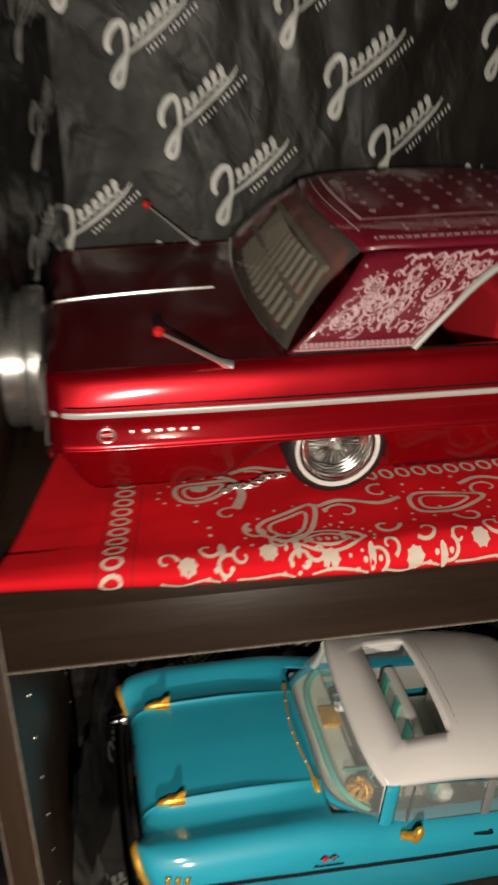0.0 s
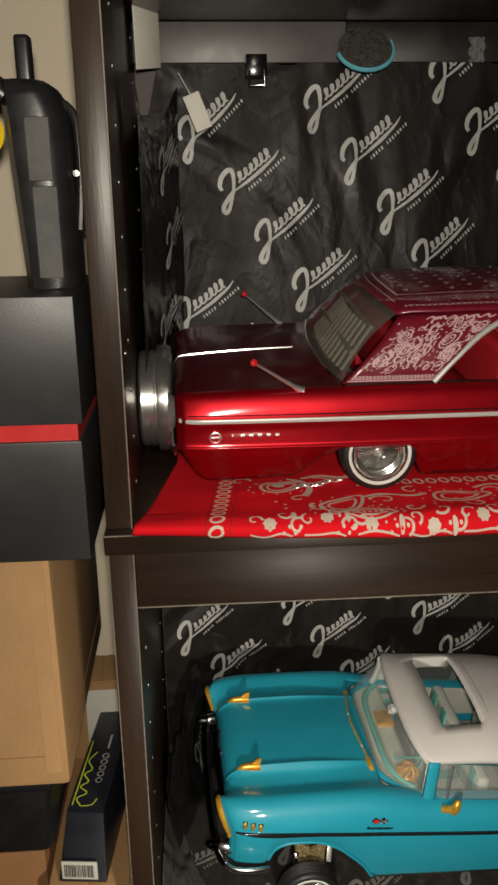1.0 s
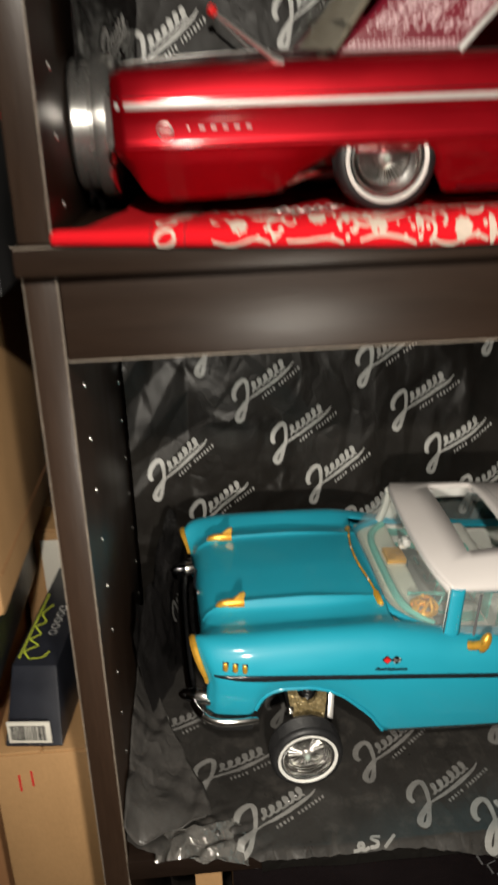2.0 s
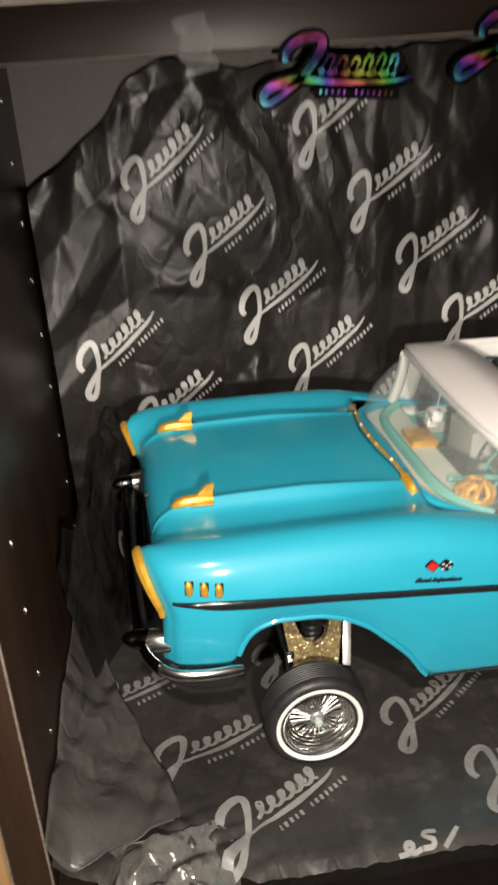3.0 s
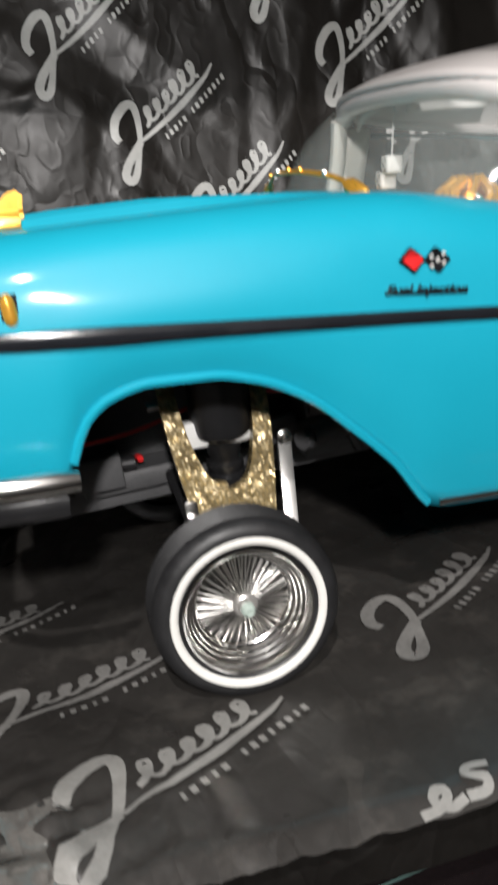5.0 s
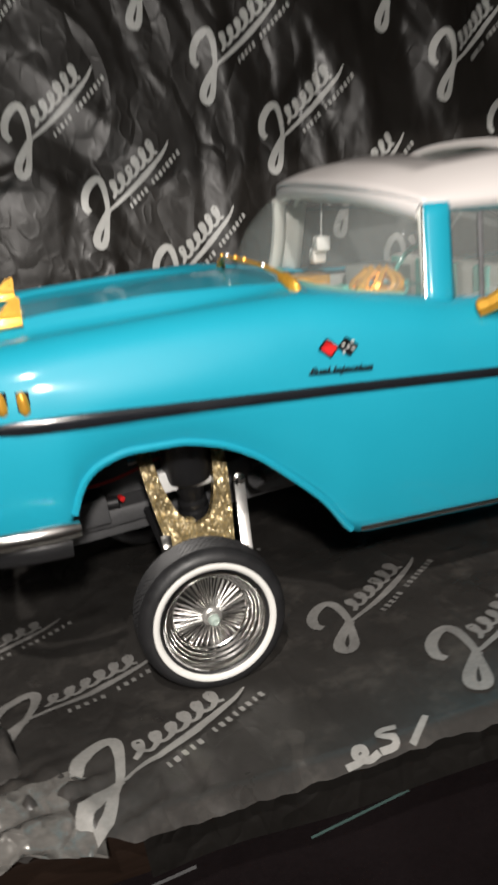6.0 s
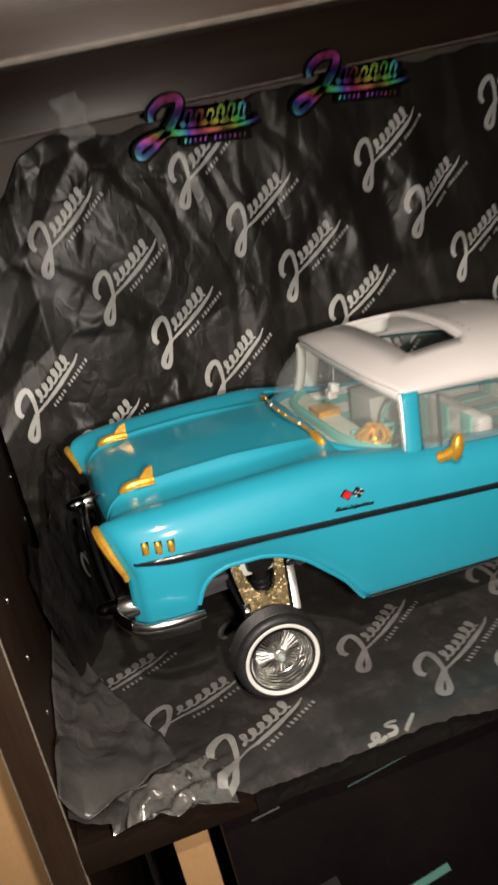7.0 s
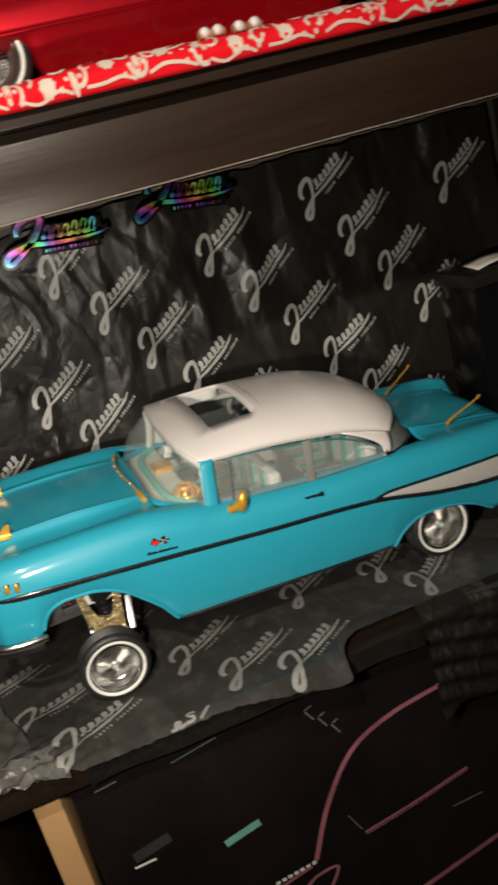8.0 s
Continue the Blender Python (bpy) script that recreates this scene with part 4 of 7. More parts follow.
for corner in (bar[:19], bar[61:][::-1]):
    tpart("bumper_corner", tube(corner, [0.0026 + 0.0006 * min(1.0, k / 2) for k in range(19)], 14, 0.7), BAR_CHROME, bumper, "bright chrome bumper corner")
tpart("bumper_apron", tube((bar + np.array([[0.0045, 0, -0.0066]]))[3:-3] * np.array([[1, 0.97, 1]]), 0.0038, 10, 0.5), BLACK_PLASTIC, bumper, "dark lower bumper lip")
for s in (-1, 1):
    b = tpart("bumper_bullet", lathe([(0.0001, -0.0100), (0.0016, -0.0095), (0.0034, -0.0076), (0.0048, -0.0043), (0.0055, -0.0003), (0.0057, 0.0020), (0.0053, 0.0026), (0.0054, 0.0060)], 24), SMOKE_CHROME, bumper, "dark chrome bumper bullet")
    b.data.transform(TEAL_LEAN @ pose(-0.3950, s * 0.0830, 0.0700, 0, 0, -90 + 12 * s) @ TEAL_LEAN.inverted())
    b = tpart("bullet_base", lathe([(0.0056, 0.0), (0.0062, 0.002), (0.0066, 0.007), (0.0060, 0.014)], 24), BAR_CHROME, bumper)
    b.data.transform(TEAL_LEAN @ pose(-0.3920, s * 0.0835, 0.0696, 0, 0, -90 + 12 * s) @ TEAL_LEAN.inverted())
# rolled lips of the wheel arches
for s in (-1, 1):
    for x0, x1 in ((-0.349, -0.2475), (-0.051, 0.053)):
        lip = [Vector(teal_section(x)[0]) for x in np.linspace(x0, x1, 40)]
        tpart("arch_lip", tube([(p.x, s * (p.y + 0.0008), p.z + 0.0004) for p in lip], 0.0013, 6), TEAL)
# hood rockets
for s in (-1, 1):
    rocket = merge(tube(curve_through([(-0.3755, 0, -0.0016), (-0.3705, 0, 0.0010), (-0.363, 0, 0.0022), (-0.3540, 0, 0.0024)], 10), [0.0006, 0.0018, 0.0026, 0.0028, 0.003, 0.003, 0.003, 0.003, 0.003, 0.0028], 10))
    fin = bmesh.new()
    prof = ((-0.3680, 0.0028), (-0.3625, 0.0050), (-0.3575, 0.0102), (-0.3545, 0.0112), (-0.3535, 0.0108), (-0.3545, 0.0030))
    rows = [[fin.verts.new((x, y, z)) for x, z in prof] for y in (-0.0009, 0.0009)]
    fin.faces.new(rows[0])
    fin.faces.new(rows[1][::-1])
    for k in range(6):
        fin.faces.new((rows[0][k], rows[1][k], rows[1][(k + 1) % 6], rows[0][(k + 1) % 6]))
    wings = block((-0.3665, -0.0052, 0.0010), (-0.3540, 0.0052, 0.0022), 0.0005)
    o = merge(rocket, fin, wings)
    o.transform(Matrix.Translation((0, s * 0.0470, 0.1248)))
    tpart("hood_rocket", o, GOLD, label="gold rocket ornament on the hood")
tpart("hood_emblem", tube(curve_through([(-0.3865, -0.016, 0.1145), (-0.3880, -0.006, 0.1105), (-0.3885, 0.0, 0.1090), (-0.3880, 0.006, 0.1105), (-0.3865, 0.016, 0.1145)], 14), 0.0012, 6), TRIM_BLACK, label="thin black chevron on the hood's nose")
# side louvres, badge, lettering
for x, z in ((-0.3726, 0.1093), (-0.3656, 0.1087), (-0.3587, 0.1081)):
    y, n = teal_side(x, z)
    tpart("side_louvre", tube([(x + 0.0001 * k, y + 0.0004 * (abs(k) > 3), z - 0.0009 * k) for k in range(-4, 5)], [0.0010, 0.0016, 0.0018, 0.0019, 0.0019, 0.0019, 0.0019, 0.0018, 0.0012], 10), GOLD)
    tpart("louvre_seat", strip([(x - 0.0020, y, z - 0.0001), (x + 0.0021, y, z - 0.0001)], [n, n], 0.0078, 0.0003), TRIM_BLACK)


def diamond(x, z, a, lift, colour, name):
    bm = bmesh.new()
    y, n = teal_side(x, z)
    vs = []
    for dx, dz in ((-a, 0), (-0.15 * a, -a * 0.75), (a, 0), (0.15 * a, a * 0.75)):
        y, n = teal_side(x + dx, z + dz)
        vs.append(bm.verts.new(Vector((x + dx, y, z + dz)) + n * lift))
    f = bm.faces.new(vs)
    bmesh.ops.solidify(bm, geom=[f], thickness=0.0004)
    return tpart(name, bm, colour, smooth=False)


def flag(x0, z0, scale, lift, colour, name, label=""):
    """A waving flag shape lying on the near side."""
    bm = bmesh.new()
    outline = curve_through([(-1.0, 0.02), (-0.62, 0.42), (-0.15, 0.80), (0.25, 0.62), (0.62, 0.30), (1.0, -0.02), (0.62, -0.34), (0.15, -0.80), (-0.28, -0.52), (-0.66, -0.22), (-1.0, 0.02)], 31)[:-1]
    vs = []
    for a, b in outline:
        y, n = teal_side(x0 + a * scale, z0 + b * scale)
        vs.append(bm.verts.new(Vector((x0 + a * scale, y, z0 + b * scale)) + n * lift))
    bmesh.ops.solidify(bm, geom=[bm.faces.new(vs)], thickness=0.0004)
    return tpart(name, bm, colour, None, label, smooth=False)


flag(-0.2541, 0.1113, 0.0041, 0.0009, TRIM_BLACK, "flag_badge")
flag(-0.2541, 0.1113, 0.0032, 0.0013, RED_PL, "flag_badge", "small red enamel flag")
flag(-0.2468, 0.1109, 0.0041, 0.0009, TRIM_BLACK, "flag_badge")
for i in range(3):
    for j in range(3):
        if (i + j) % 2 == 0:
            diamond(-0.2468 + (i - 1) * 0.0018, 0.1109 + (j - 1) * 0.0012 + (i - 1) * 0.0003, 0.0009, 0.0013, WHITEWALL, "flag_check")
words = bpy.data.curves.new("words", "FONT")
words.body, words.size, words.extrude, words.shear, words.offset = "Fuel Injection", 0.0042, 0.0003, 0.35, 0.00008
draft = new("draft", words)
bpy.context.view_layer.update()
lettering = bmesh.new()
lettering.from_mesh(draft.to_mesh())
draft.to_mesh_clear()
bpy.data.objects.remove(draft)
wide = max(v.co.x for v in lettering.verts)
for v in lettering.verts:
    x, z, up = -0.2622 + 0.0245 * v.co.x / wide, 0.1032 + v.co.y * 0.8 - 0.0016 * v.co.x / wide, v.co.z
    y, n = teal_side(x, z)
    v.co = Vector((x, y, z)) + n * (0.0007 + up)
tpart("lettering", lettering, TRIM_BLACK, None, "small black script lettering", smooth=False)
pts = [(x, teal_side(x, 0.1030)[0], 0.1033 - 0.065 * (x + 0.2622)) for x in np.linspace(-0.2622, -0.2378, 8)]
tpart("lettering_bar", strip(pts, [teal_side(p[0], 0.103)[1] for p in pts], 0.0011, 0.0005), TRIM_BLACK)


def side_strip(keys, x0, x1, n, height, depth=0.0012, side=-1):
    pts, ns = [], []
    for x in np.linspace(x0, x1, n):
        z = keyed(x, keys)
        y, q = teal_side(x, z)
        sec0 = np.array(teal_section(x))[:25]
        px = float(np.interp(z, sec0[:, 2], sec0[:, 0]))
        pts.append((px, y if side < 0 else -y, z))
        ns.append((0, q.y if side < 0 else -q.y, q.z))
    return strip(pts, ns, height, depth)


SPEAR = ((-0.388, 0.1010), (-0.36, 0.1002), (-0.33, 0.0996), (-0.26, 0.0968), (-0.15, 0.0914), (-0.1145, 0.0904), (-0.065, 0.0876), (0.0, 0.0762), (0.056, 0.071), (0.122, 0.069))
UPPER = ((-0.070, 0.0878), (-0.0625, 0.0900), (-0.0504, 0.0922), (-0.0231, 0.0925), (0.0575, 0.0925), (0.122, 0.0925))
for s in (-1, 1):
    tpart("side_spear", side_strip(SPEAR, -0.3870, 0.111, 110, [0.0012 + 0.0027 * min(1, k / 5) + 0.0014 * math.exp(-((k - 9) / 6) ** 2) for k in range(110)], 0.0017, s), TRIM_BLACK, label="black side spear moulding")
    tpart("side_spear", side_strip(UPPER, -0.066, 0.111, 50, 0.0026, 0.0013, s), TRIM_BLACK)
    fin_pts = [(x, (keyed(x, SPEAR) + keyed(x, UPPER)) / 2) for x in np.linspace(-0.058, 0.109, 40)]
    hs = [max(0.0006, keyed(x, UPPER) - keyed(x, SPEAR) - 0.003) for x, z in fin_pts]
    pts, ns = [], []
    for x, z in fin_pts:
        y, q = teal_side(x, z)
        pts.append((x, s * -y if s > 0 else y, z))
        ns.append((0, 1.0 if s > 0 else -1.0, 0))
    tpart("fin_panel", strip(pts, ns, hs, 0.0009), SILVER, label="ribbed silver panel on the rear wing")
    for k in range(7):
        ridge, rn = [], []
        for x in np.linspace(-0.05 + 0.012 * k, 0.109, 24):
            lo, hi = keyed(x, SPEAR) + 0.002, keyed(x, UPPER) - 0.002
            z = hi - (k + 0.7) * 0.0023
            if z < lo:
                continue
            y, q = teal_side(x, z)
            ridge.append((x, s * -y if s > 0 else y, z))
            rn.append((0, 1.0 if s > 0 else -1.0, 0))
        if len(ridge) > 2:
            tpart("panel_rib", strip(ridge, rn, 0.0009, 0.0015), SILVER)
    tpart("sill_trim", side_strip(((-0.245, 0.0392), (-0.05, 0.0382)), -0.2435, -0.054, 30, 0.0022, 0.0008, s), STEEL)
y, n = teal_side(-0.12, 0.108)
tpart("door_handle", merge(tube([(-0.1275, y - 0.0012, 0.1080), (-0.119, y - 0.0026, 0.1082), (-0.1125, y - 0.0022, 0.1078)], [0.0009, 0.0011, 0.0013], 8), block((-0.1145, y - 0.003, 0.1062), (-0.1112, y, 0.1092), 0.0006)), TRIM_BLACK)
tpart("door_lock", lathe([(0.0001, -0.0008), (0.0011, -0.0008), (0.0013, 0.0006)], 12), TRIM_BLACK).data.transform(TEAL_LEAN @ pose(-0.1128, y - 0.0006, 0.0965) @ TEAL_LEAN.inverted())
# mirror
head = bmesh.new()
bmesh.ops.create_uvsphere(head, u_segments=18, v_segments=12, radius=1)
head.transform(pose(-0.1805, -0.1005, 0.1228, 0, 14, 12) @ Matrix.Diagonal((0.0044, 0.0038, 0.0086, 1)))
tpart("door_mirror", merge(tube(curve_through([(-0.1900, -0.0950, 0.1165), (-0.186, -0.098, 0.1185), (-0.181, -0.101, 0.1225)], 8), [0.0036, 0.0036, 0.0034, 0.0034, 0.0034, 0.0034, 0.0034, 0.0034], 8), head), GOLD, label="gold painted door mirror")

# roof and pillars
R_SIDE = ((-0.21, 0.1580), (-0.196, 0.1558), (-0.131, 0.1515), (-0.09, 0.1475), (-0.06, 0.1440), (-0.03, 0.1395), (-0.010, 0.1350))
R_MID = ((-0.212, 0.1645), (-0.205, 0.1688), (-0.185, 0.1735), (-0.14, 0.1770), (-0.09, 0.1755), (-0.05, 0.1675), (-0.025, 0.1560), (-0.010, 0.1440))


def roof_point(x, y):
    half = keyed(x, ((-0.212, 0.0745), (-0.19, 0.0762), (-0.1, 0.0775), (-0.03, 0.0780), (-0.010, 0.0770)))
    e, c = keyed(x, R_SIDE), keyed(x, R_MID)
    q = min(1.0, abs(y))
    z = e + (c - e) * (1 - q ** 2.7) ** 0.62
    front = max(0.0, min(1.0, (-0.130 - x) / 0.082)) ** 2
    z += 0.0035 * y * front                                          # the front edge sits a little crooked
    bow = 0.0045 * (1 - q * q) * max(0.0, (-0.175 - x) / 0.037)      # the front edge bows forward
    back = 0.026 * q ** 3 * max(0.0, (x + 0.08) / 0.070)              # and the rear edge wraps round
    set_back = (0.0085 if y < 0 else 0.0030) * q ** 5 * front
    return Vector((x - bow - back + set_back, half * y - 0.0025 * q * front, z))


ROOF_X = np.concatenate([[-0.212, -0.209, -0.205, -0.198], np.linspace(-0.1834, -0.1350, 12), np.linspace(-0.131, -0.010, 30)])
ROOF_Y = np.concatenate([[-1, -0.985, -0.96, -0.92, -0.85, -0.76], np.linspace(-0.65, 0.65, 20), [0.76, 0.85, 0.92, 0.96, 0.985, 1]])
verts = [TEAL_LEAN @ roof_point(x, y) for x in ROOF_X for y in ROOF_Y]
hole = lambda i, j: not (4 <= i < 13 and 6 <= j < 25)
roof = link_mesh("roof", verts, grid_faces(len(ROOF_X), len(ROOF_Y), hole), PEARL, teal_car, "pearl white hardtop roof with open sunroof")
thicken(roof, 0.0026, 1.0)
# sunroof: rim, and the edge of the panel slid back under the roof
rim = [roof_point(x, y) + Vector((0, 0, -0.0002)) for x, y in [(-0.1834, t) for t in np.linspace(-0.65, 0.65, 12)] + [(t, 0.65) for t in np.linspace(-0.180, -0.1475, 5)] + [(-0.1438, t) for t in np.linspace(0.65, -0.65, 12)] + [(t, -0.65) for t in np.linspace(-0.1475, -0.180, 5)]]
tpart("sunroof_rim", tube(rim + rim[:1], 0.0009, 6, cap=False), PEARL, roof)
seal = [roof_point(-0.1345, t) + Vector((0, 0, 0.0024)) for t in np.linspace(-0.66, 0.66, 16)]
tpart("sunroof_seal", tube(seal, 0.0003, 6), TRIM_BLACK, roof)
patch("headliner", lambda u, v: roof_point(-0.1834 + 0.0396 * u, 0.652) + Vector((0, 0.003 * v, -0.0006 - 0.0105 * v)), 6, 8, mat("white_headliner", (0.80, 0.79, 0.76), rough=0.5, var=0.04), roof, TEAL_LEAN, "white headliner seen through the sunroof", 0.0008)
header = [roof_point(-0.2095, y) + Vector((0.0008, 0, -0.0022)) for y in np.linspace(-0.97, 0.97, 30)]
for s in (-1, 1):
    tpart("roof_edge", tube([roof_point(x, s) + Vector((0, -0.0004 * s, 0.0010)) for x in np.linspace(-0.2095, -0.082, 24)], 0.0021, 8), PEARL, roof)
tpart("windscreen_header", tube([p - Vector((0, 0, 0.0012)) for p in header], 0.0042, 10), PEARL, roof)
patch("header_lining", lambda u, v: roof_point(-0.2015, -0.93 + 1.86 * u) + Vector((0, 0, -0.0095 * v)), 24, 4, SEAT_WHITE, roof, TEAL_LEAN, "white lining above the windscreen", 0.0016)


def pillar(u, v, side):
    """Rear roof quarter: u from its front to the rear window, v from belt to roof."""
    top = roof_point(-0.084 + 0.074 * u, side * 1.0)
    low = Vector((-0.0475 + 0.0050 * u, side * 0.0860, 0.1185))
    p = low.lerp(top, v)
    return p + Vector((0.013 * math.sin(math.pi * v) * (1 - u), side * 0.003 * math.sin(math.pi * v), 0))


for s in (-1, 1):
    tpart("pillar_tip", tube(curve_through([(-0.0475, s * 0.0868, 0.1240), (-0.0440, s * 0.0880, 0.1205), (-0.0400, s * 0.0875, 0.1185)], 8), [0.0006, 0.0014, 0.0020, 0.0022, 0.0022, 0.0020, 0.0016, 0.0010], 8, 0.6), CHROME, label="chrome tip under the roof quarter")
    patch("rear_pillar", lambda u, v, s=s: pillar(u, v, s), 8, 10, PEARL, teal_car, TEAL_LEAN, "", 0.002)
    # front pillar, turquoise, under the roof's corner
    patch("front_pillar", lambda u, v, s=s: Vector((-0.2070 + 0.0105 * u + 0.0035 * v, s * (0.0866 - 0.0088 * v + 0.0012 * math.sin(math.pi * u)), 0.1170 + 0.0385 * v)), 7, 8, TEAL, teal_car, TEAL_LEAN, "", 0.0028)
    patch("pillar_lining", lambda u, v, s=s: Vector((-0.2075 + 0.0125 * u + 0.0035 * v, s * (0.0840 - 0.0092 * v), 0.1170 + 0.0390 * v)), 4, 6, SEAT_WHITE, teal_car, TEAL_LEAN, "white lining inside the front pillar", 0.0014)
    tpart("pillar_trim", tube([(-0.2076, s * 0.0866, 0.1195), (-0.2035, s * 0.0782, 0.1545)], 0.0009, 8), CHROME)
tpart("pillar_trim", tube(curve_through([(-0.2120, 0.0800, 0.1200), (-0.2095, 0.0775, 0.131), (-0.2085, 0.0735, 0.146), (-0.2090, 0.0700, 0.1590)], 10), 0.0050, 12, 0.7), SEAT_WHITE)


def screen(u, v):
    """Windscreen: u across, v from cowl to header, wrapped round at both ends."""
    a = (u - 0.5) * 2
    low = Vector((-0.2455 + 0.046 * abs(a) ** 5, 0.0835 * math.copysign(abs(a) ** 0.85, a), 0.1265 - 0.006 * abs(a) ** 4))
    high = roof_point(-0.2115 + 0.010 * abs(a) ** 4, 0.98 * math.copysign(abs(a) ** 0.9, a)) - Vector((0, 0, 0.0008))
    p = low.lerp(high, v)
    return p + Vector((-0.006 * math.sin(math.pi * v), 0, 0.003 * math.sin(math.pi * v)))


patch("windscreen", screen, 34, 10, GLASS, teal_car, TEAL_LEAN, "clear wraparound plastic windscreen", 0.0008)
tpart("windscreen_seal", tube([screen(u, 0.0) + Vector((0, 0, -0.0020)) for u in np.linspace(0, 1, 34)], 0.0030, 8), TEAL)
patch("rear_window", lambda u, v: Vector((0.003 - 0.040 * abs((u - 0.5) * 2) ** 4, 0.083 * (u - 0.5) * 2, 0.1175)).lerp(roof_point(-0.0105, (u - 0.5) * 1.98), v), 26, 8, GLASS_SIDE, teal_car, TEAL_LEAN, "hazy wraparound rear window", 0.0008)
tpart("rear_window_seal", tube([(0.003 - 0.040 * abs(a) ** 4, 0.083 * a, 0.1178) for a in np.linspace(-1, 1, 30)], 0.0013, 6), TRIM_BLACK)
for s in (-1, 1):
    outline = curve_through([(-0.1945, s * 0.0855, 0.1195), (-0.1945, s * 0.0845, 0.121), (-0.1935, s * 0.0775, 0.1515), (-0.19, s * 0.077, 0.1525), (-0.135, s * 0.079, 0.1495), (-0.085, s * 0.080, 0.1425), (-0.055, s * 0.082, 0.130), (-0.040, s * 0.0845, 0.1185), (-0.060, s * 0.0855, 0.1165), (-0.120, s * 0.0862, 0.1158), (-0.188, s * 0.0862, 0.1185), (-0.1945, s * 0.0855, 0.1195)], 70)
    bm = bmesh.new()
    mid = bm.verts.new(outline.mean(0))
    rim_v = [bm.verts.new(p) for p in outline[:-1]]
    for k in range(len(rim_v)):
        bm.faces.new((mid, rim_v[k], rim_v[(k + 1) % len(rim_v)]))
    window = tpart("side_window", bm, GLASS_SIDE, label="hazy grey plastic side window")
    tpart("window_frame", tube(outline, 0.0009, 6), mat("dull_teal_edge", (0.05, 0.14, 0.155), rough=0.4) if s < 0 else bpy.data.materials["dull_teal_edge"], window)
    tpart("window_bar", tube([(-0.1835, s * 0.0868, 0.1170), (-0.1800, s * 0.0795, 0.1505)], 0.0011, 6), GREY_PLASTIC, window)
    tpart("window_post", block_between((-0.1152, s * 0.0870, 0.1160), (-0.1132, s * 0.0803, 0.1490), (0.0072, 0.0018)), mat("grey_post_plastic", (0.20, 0.20, 0.195), rough=0.45) if s < 0 else bpy.data.materials["grey_post_plastic"], window)

# gold wiper rail along the cowl
rail = curve_through([(-0.2475, -0.0545, 0.1258), (-0.2490, -0.0525, 0.1292), (-0.2520, -0.038, 0.1342), (-0.2560, -0.018, 0.1366), (-0.2570, 0.0, 0.1370), (-0.2560, 0.018, 0.1368), (-0.2520, 0.038, 0.1345), (-0.2495, 0.0525, 0.1300), (-0.2480, 0.0545, 0.1262)], 40)
cowl_rail = tpart("cowl_rail", tube(rail, [0.0027 if k < 8 or k > 31 else 0.0010 for k in range(40)], 8, 0.75), GOLD, label="gold wiper rail with glued beads")
for k in (11, 15, 18, 22, 27):
    bm = bmesh.new()
    bmesh.ops.create_icosphere(bm, subdivisions=1, radius=0.0012)
    bm.transform(Matrix.Translation(Vector(rail[k]) + Vector((-0.0006, 0, 0.0008))))
    tpart("bead", bm, BRIGHT if k % 3 else GOLD, cowl_rail, smooth=False)
# cabin: floor, dash, seats, wheel, dice
tpart("cabin_floor", block((-0.245, -0.080, 0.060), (0.03, 0.080, 0.064), 0.001), SEAT_WHITE)
tpart("dashboard", block((-0.2370, -0.078, 0.100), (-0.206, 0.078, 0.1195), 0.004, 3), mat("cream_dash", (0.62, 0.66, 0.55), rough=0.45, var=0.12, scale=40), label="cream dashboard with mint bands")
tpart("dash_band", tube([(-0.2300 + 0.020 * abs(a) ** 5, 0.074 * a, 0.1215 - 0.002 * abs(a) ** 4) for a in np.linspace(-1, 1, 24)], 0.0036, 8, 0.9), SEAT_TEAL, label="mint band along the windscreen's foot")
for z in (0.1135, 0.106):
    tpart("dash_band", block((-0.2076, -0.074, z - 0.0018), (-0.2066, 0.074, z + 0.0018), 0.0004), SEAT_TEAL)
for x0, nm in ((-0.150, "front_seat"), (-0.060, "rear_seat")):
    seat = tpart(nm, merge(block((x0 - 0.032, -0.070, 0.066), (x0 + 0.008, 0.070, 0.090), 0.006, 3)), SEAT_WHITE, label="white and mint pleated bench seat")
    back = block((x0 + 0.004, -0.070, 0.084), (x0 + 0.016, 0.070, 0.124), 0.005, 3)
    tpart("seat_back", back, SEAT_WHITE, seat)
    for y in np.linspace(-0.056, 0.056, 5):
        tpart("seat_pleat", merge(block((x0 - 0.030, y - 0.006, 0.0895), (x0 + 0.002, y + 0.006, 0.0915), 0.001), block((x0 + 0.0025, y - 0.006, 0.092), (x0 + 0.005, y + 0.006, 0.1235), 0.001)), SEAT_TEAL, seat)
for s in (-1, 1):
    tpart("door_card", block((-0.226, s * 0.0855 - 0.001, 0.07), (-0.04, s * 0.086 + 0.001, 0.1145), 0.0008), SEAT_WHITE)
    tpart("card_band", block((-0.225, s * 0.0835 - 0.0012, 0.1015), (-0.165, s * 0.0835 + 0.0012, 0.1085), 0.0008), SEAT_TEAL)
    tpart("card_band", block((-0.225, s * 0.0835 - 0.0012, 0.0860), (-0.165, s * 0.0835 + 0.0012, 0.0930), 0.0008), SEAT_TEAL)
sw = [(0.0, 0.016 * math.cos(q), 0.016 * math.sin(q)) for q in np.linspace(0, math.tau, 33)]
bm = merge(tube(sw, 0.0011, 6, cap=False), tube([(0, -0.015, 0), (0, 0.015, 0)], 0.0008, 6), tube([(0, 0, -0.015), (0, 0, 0.0)], 0.0008, 6), tube([(0, 0, 0), (-0.03, 0, -0.010)], 0.0016, 8))
bm.transform(pose(-0.188, -0.036, 0.121, 0, 20, 0))
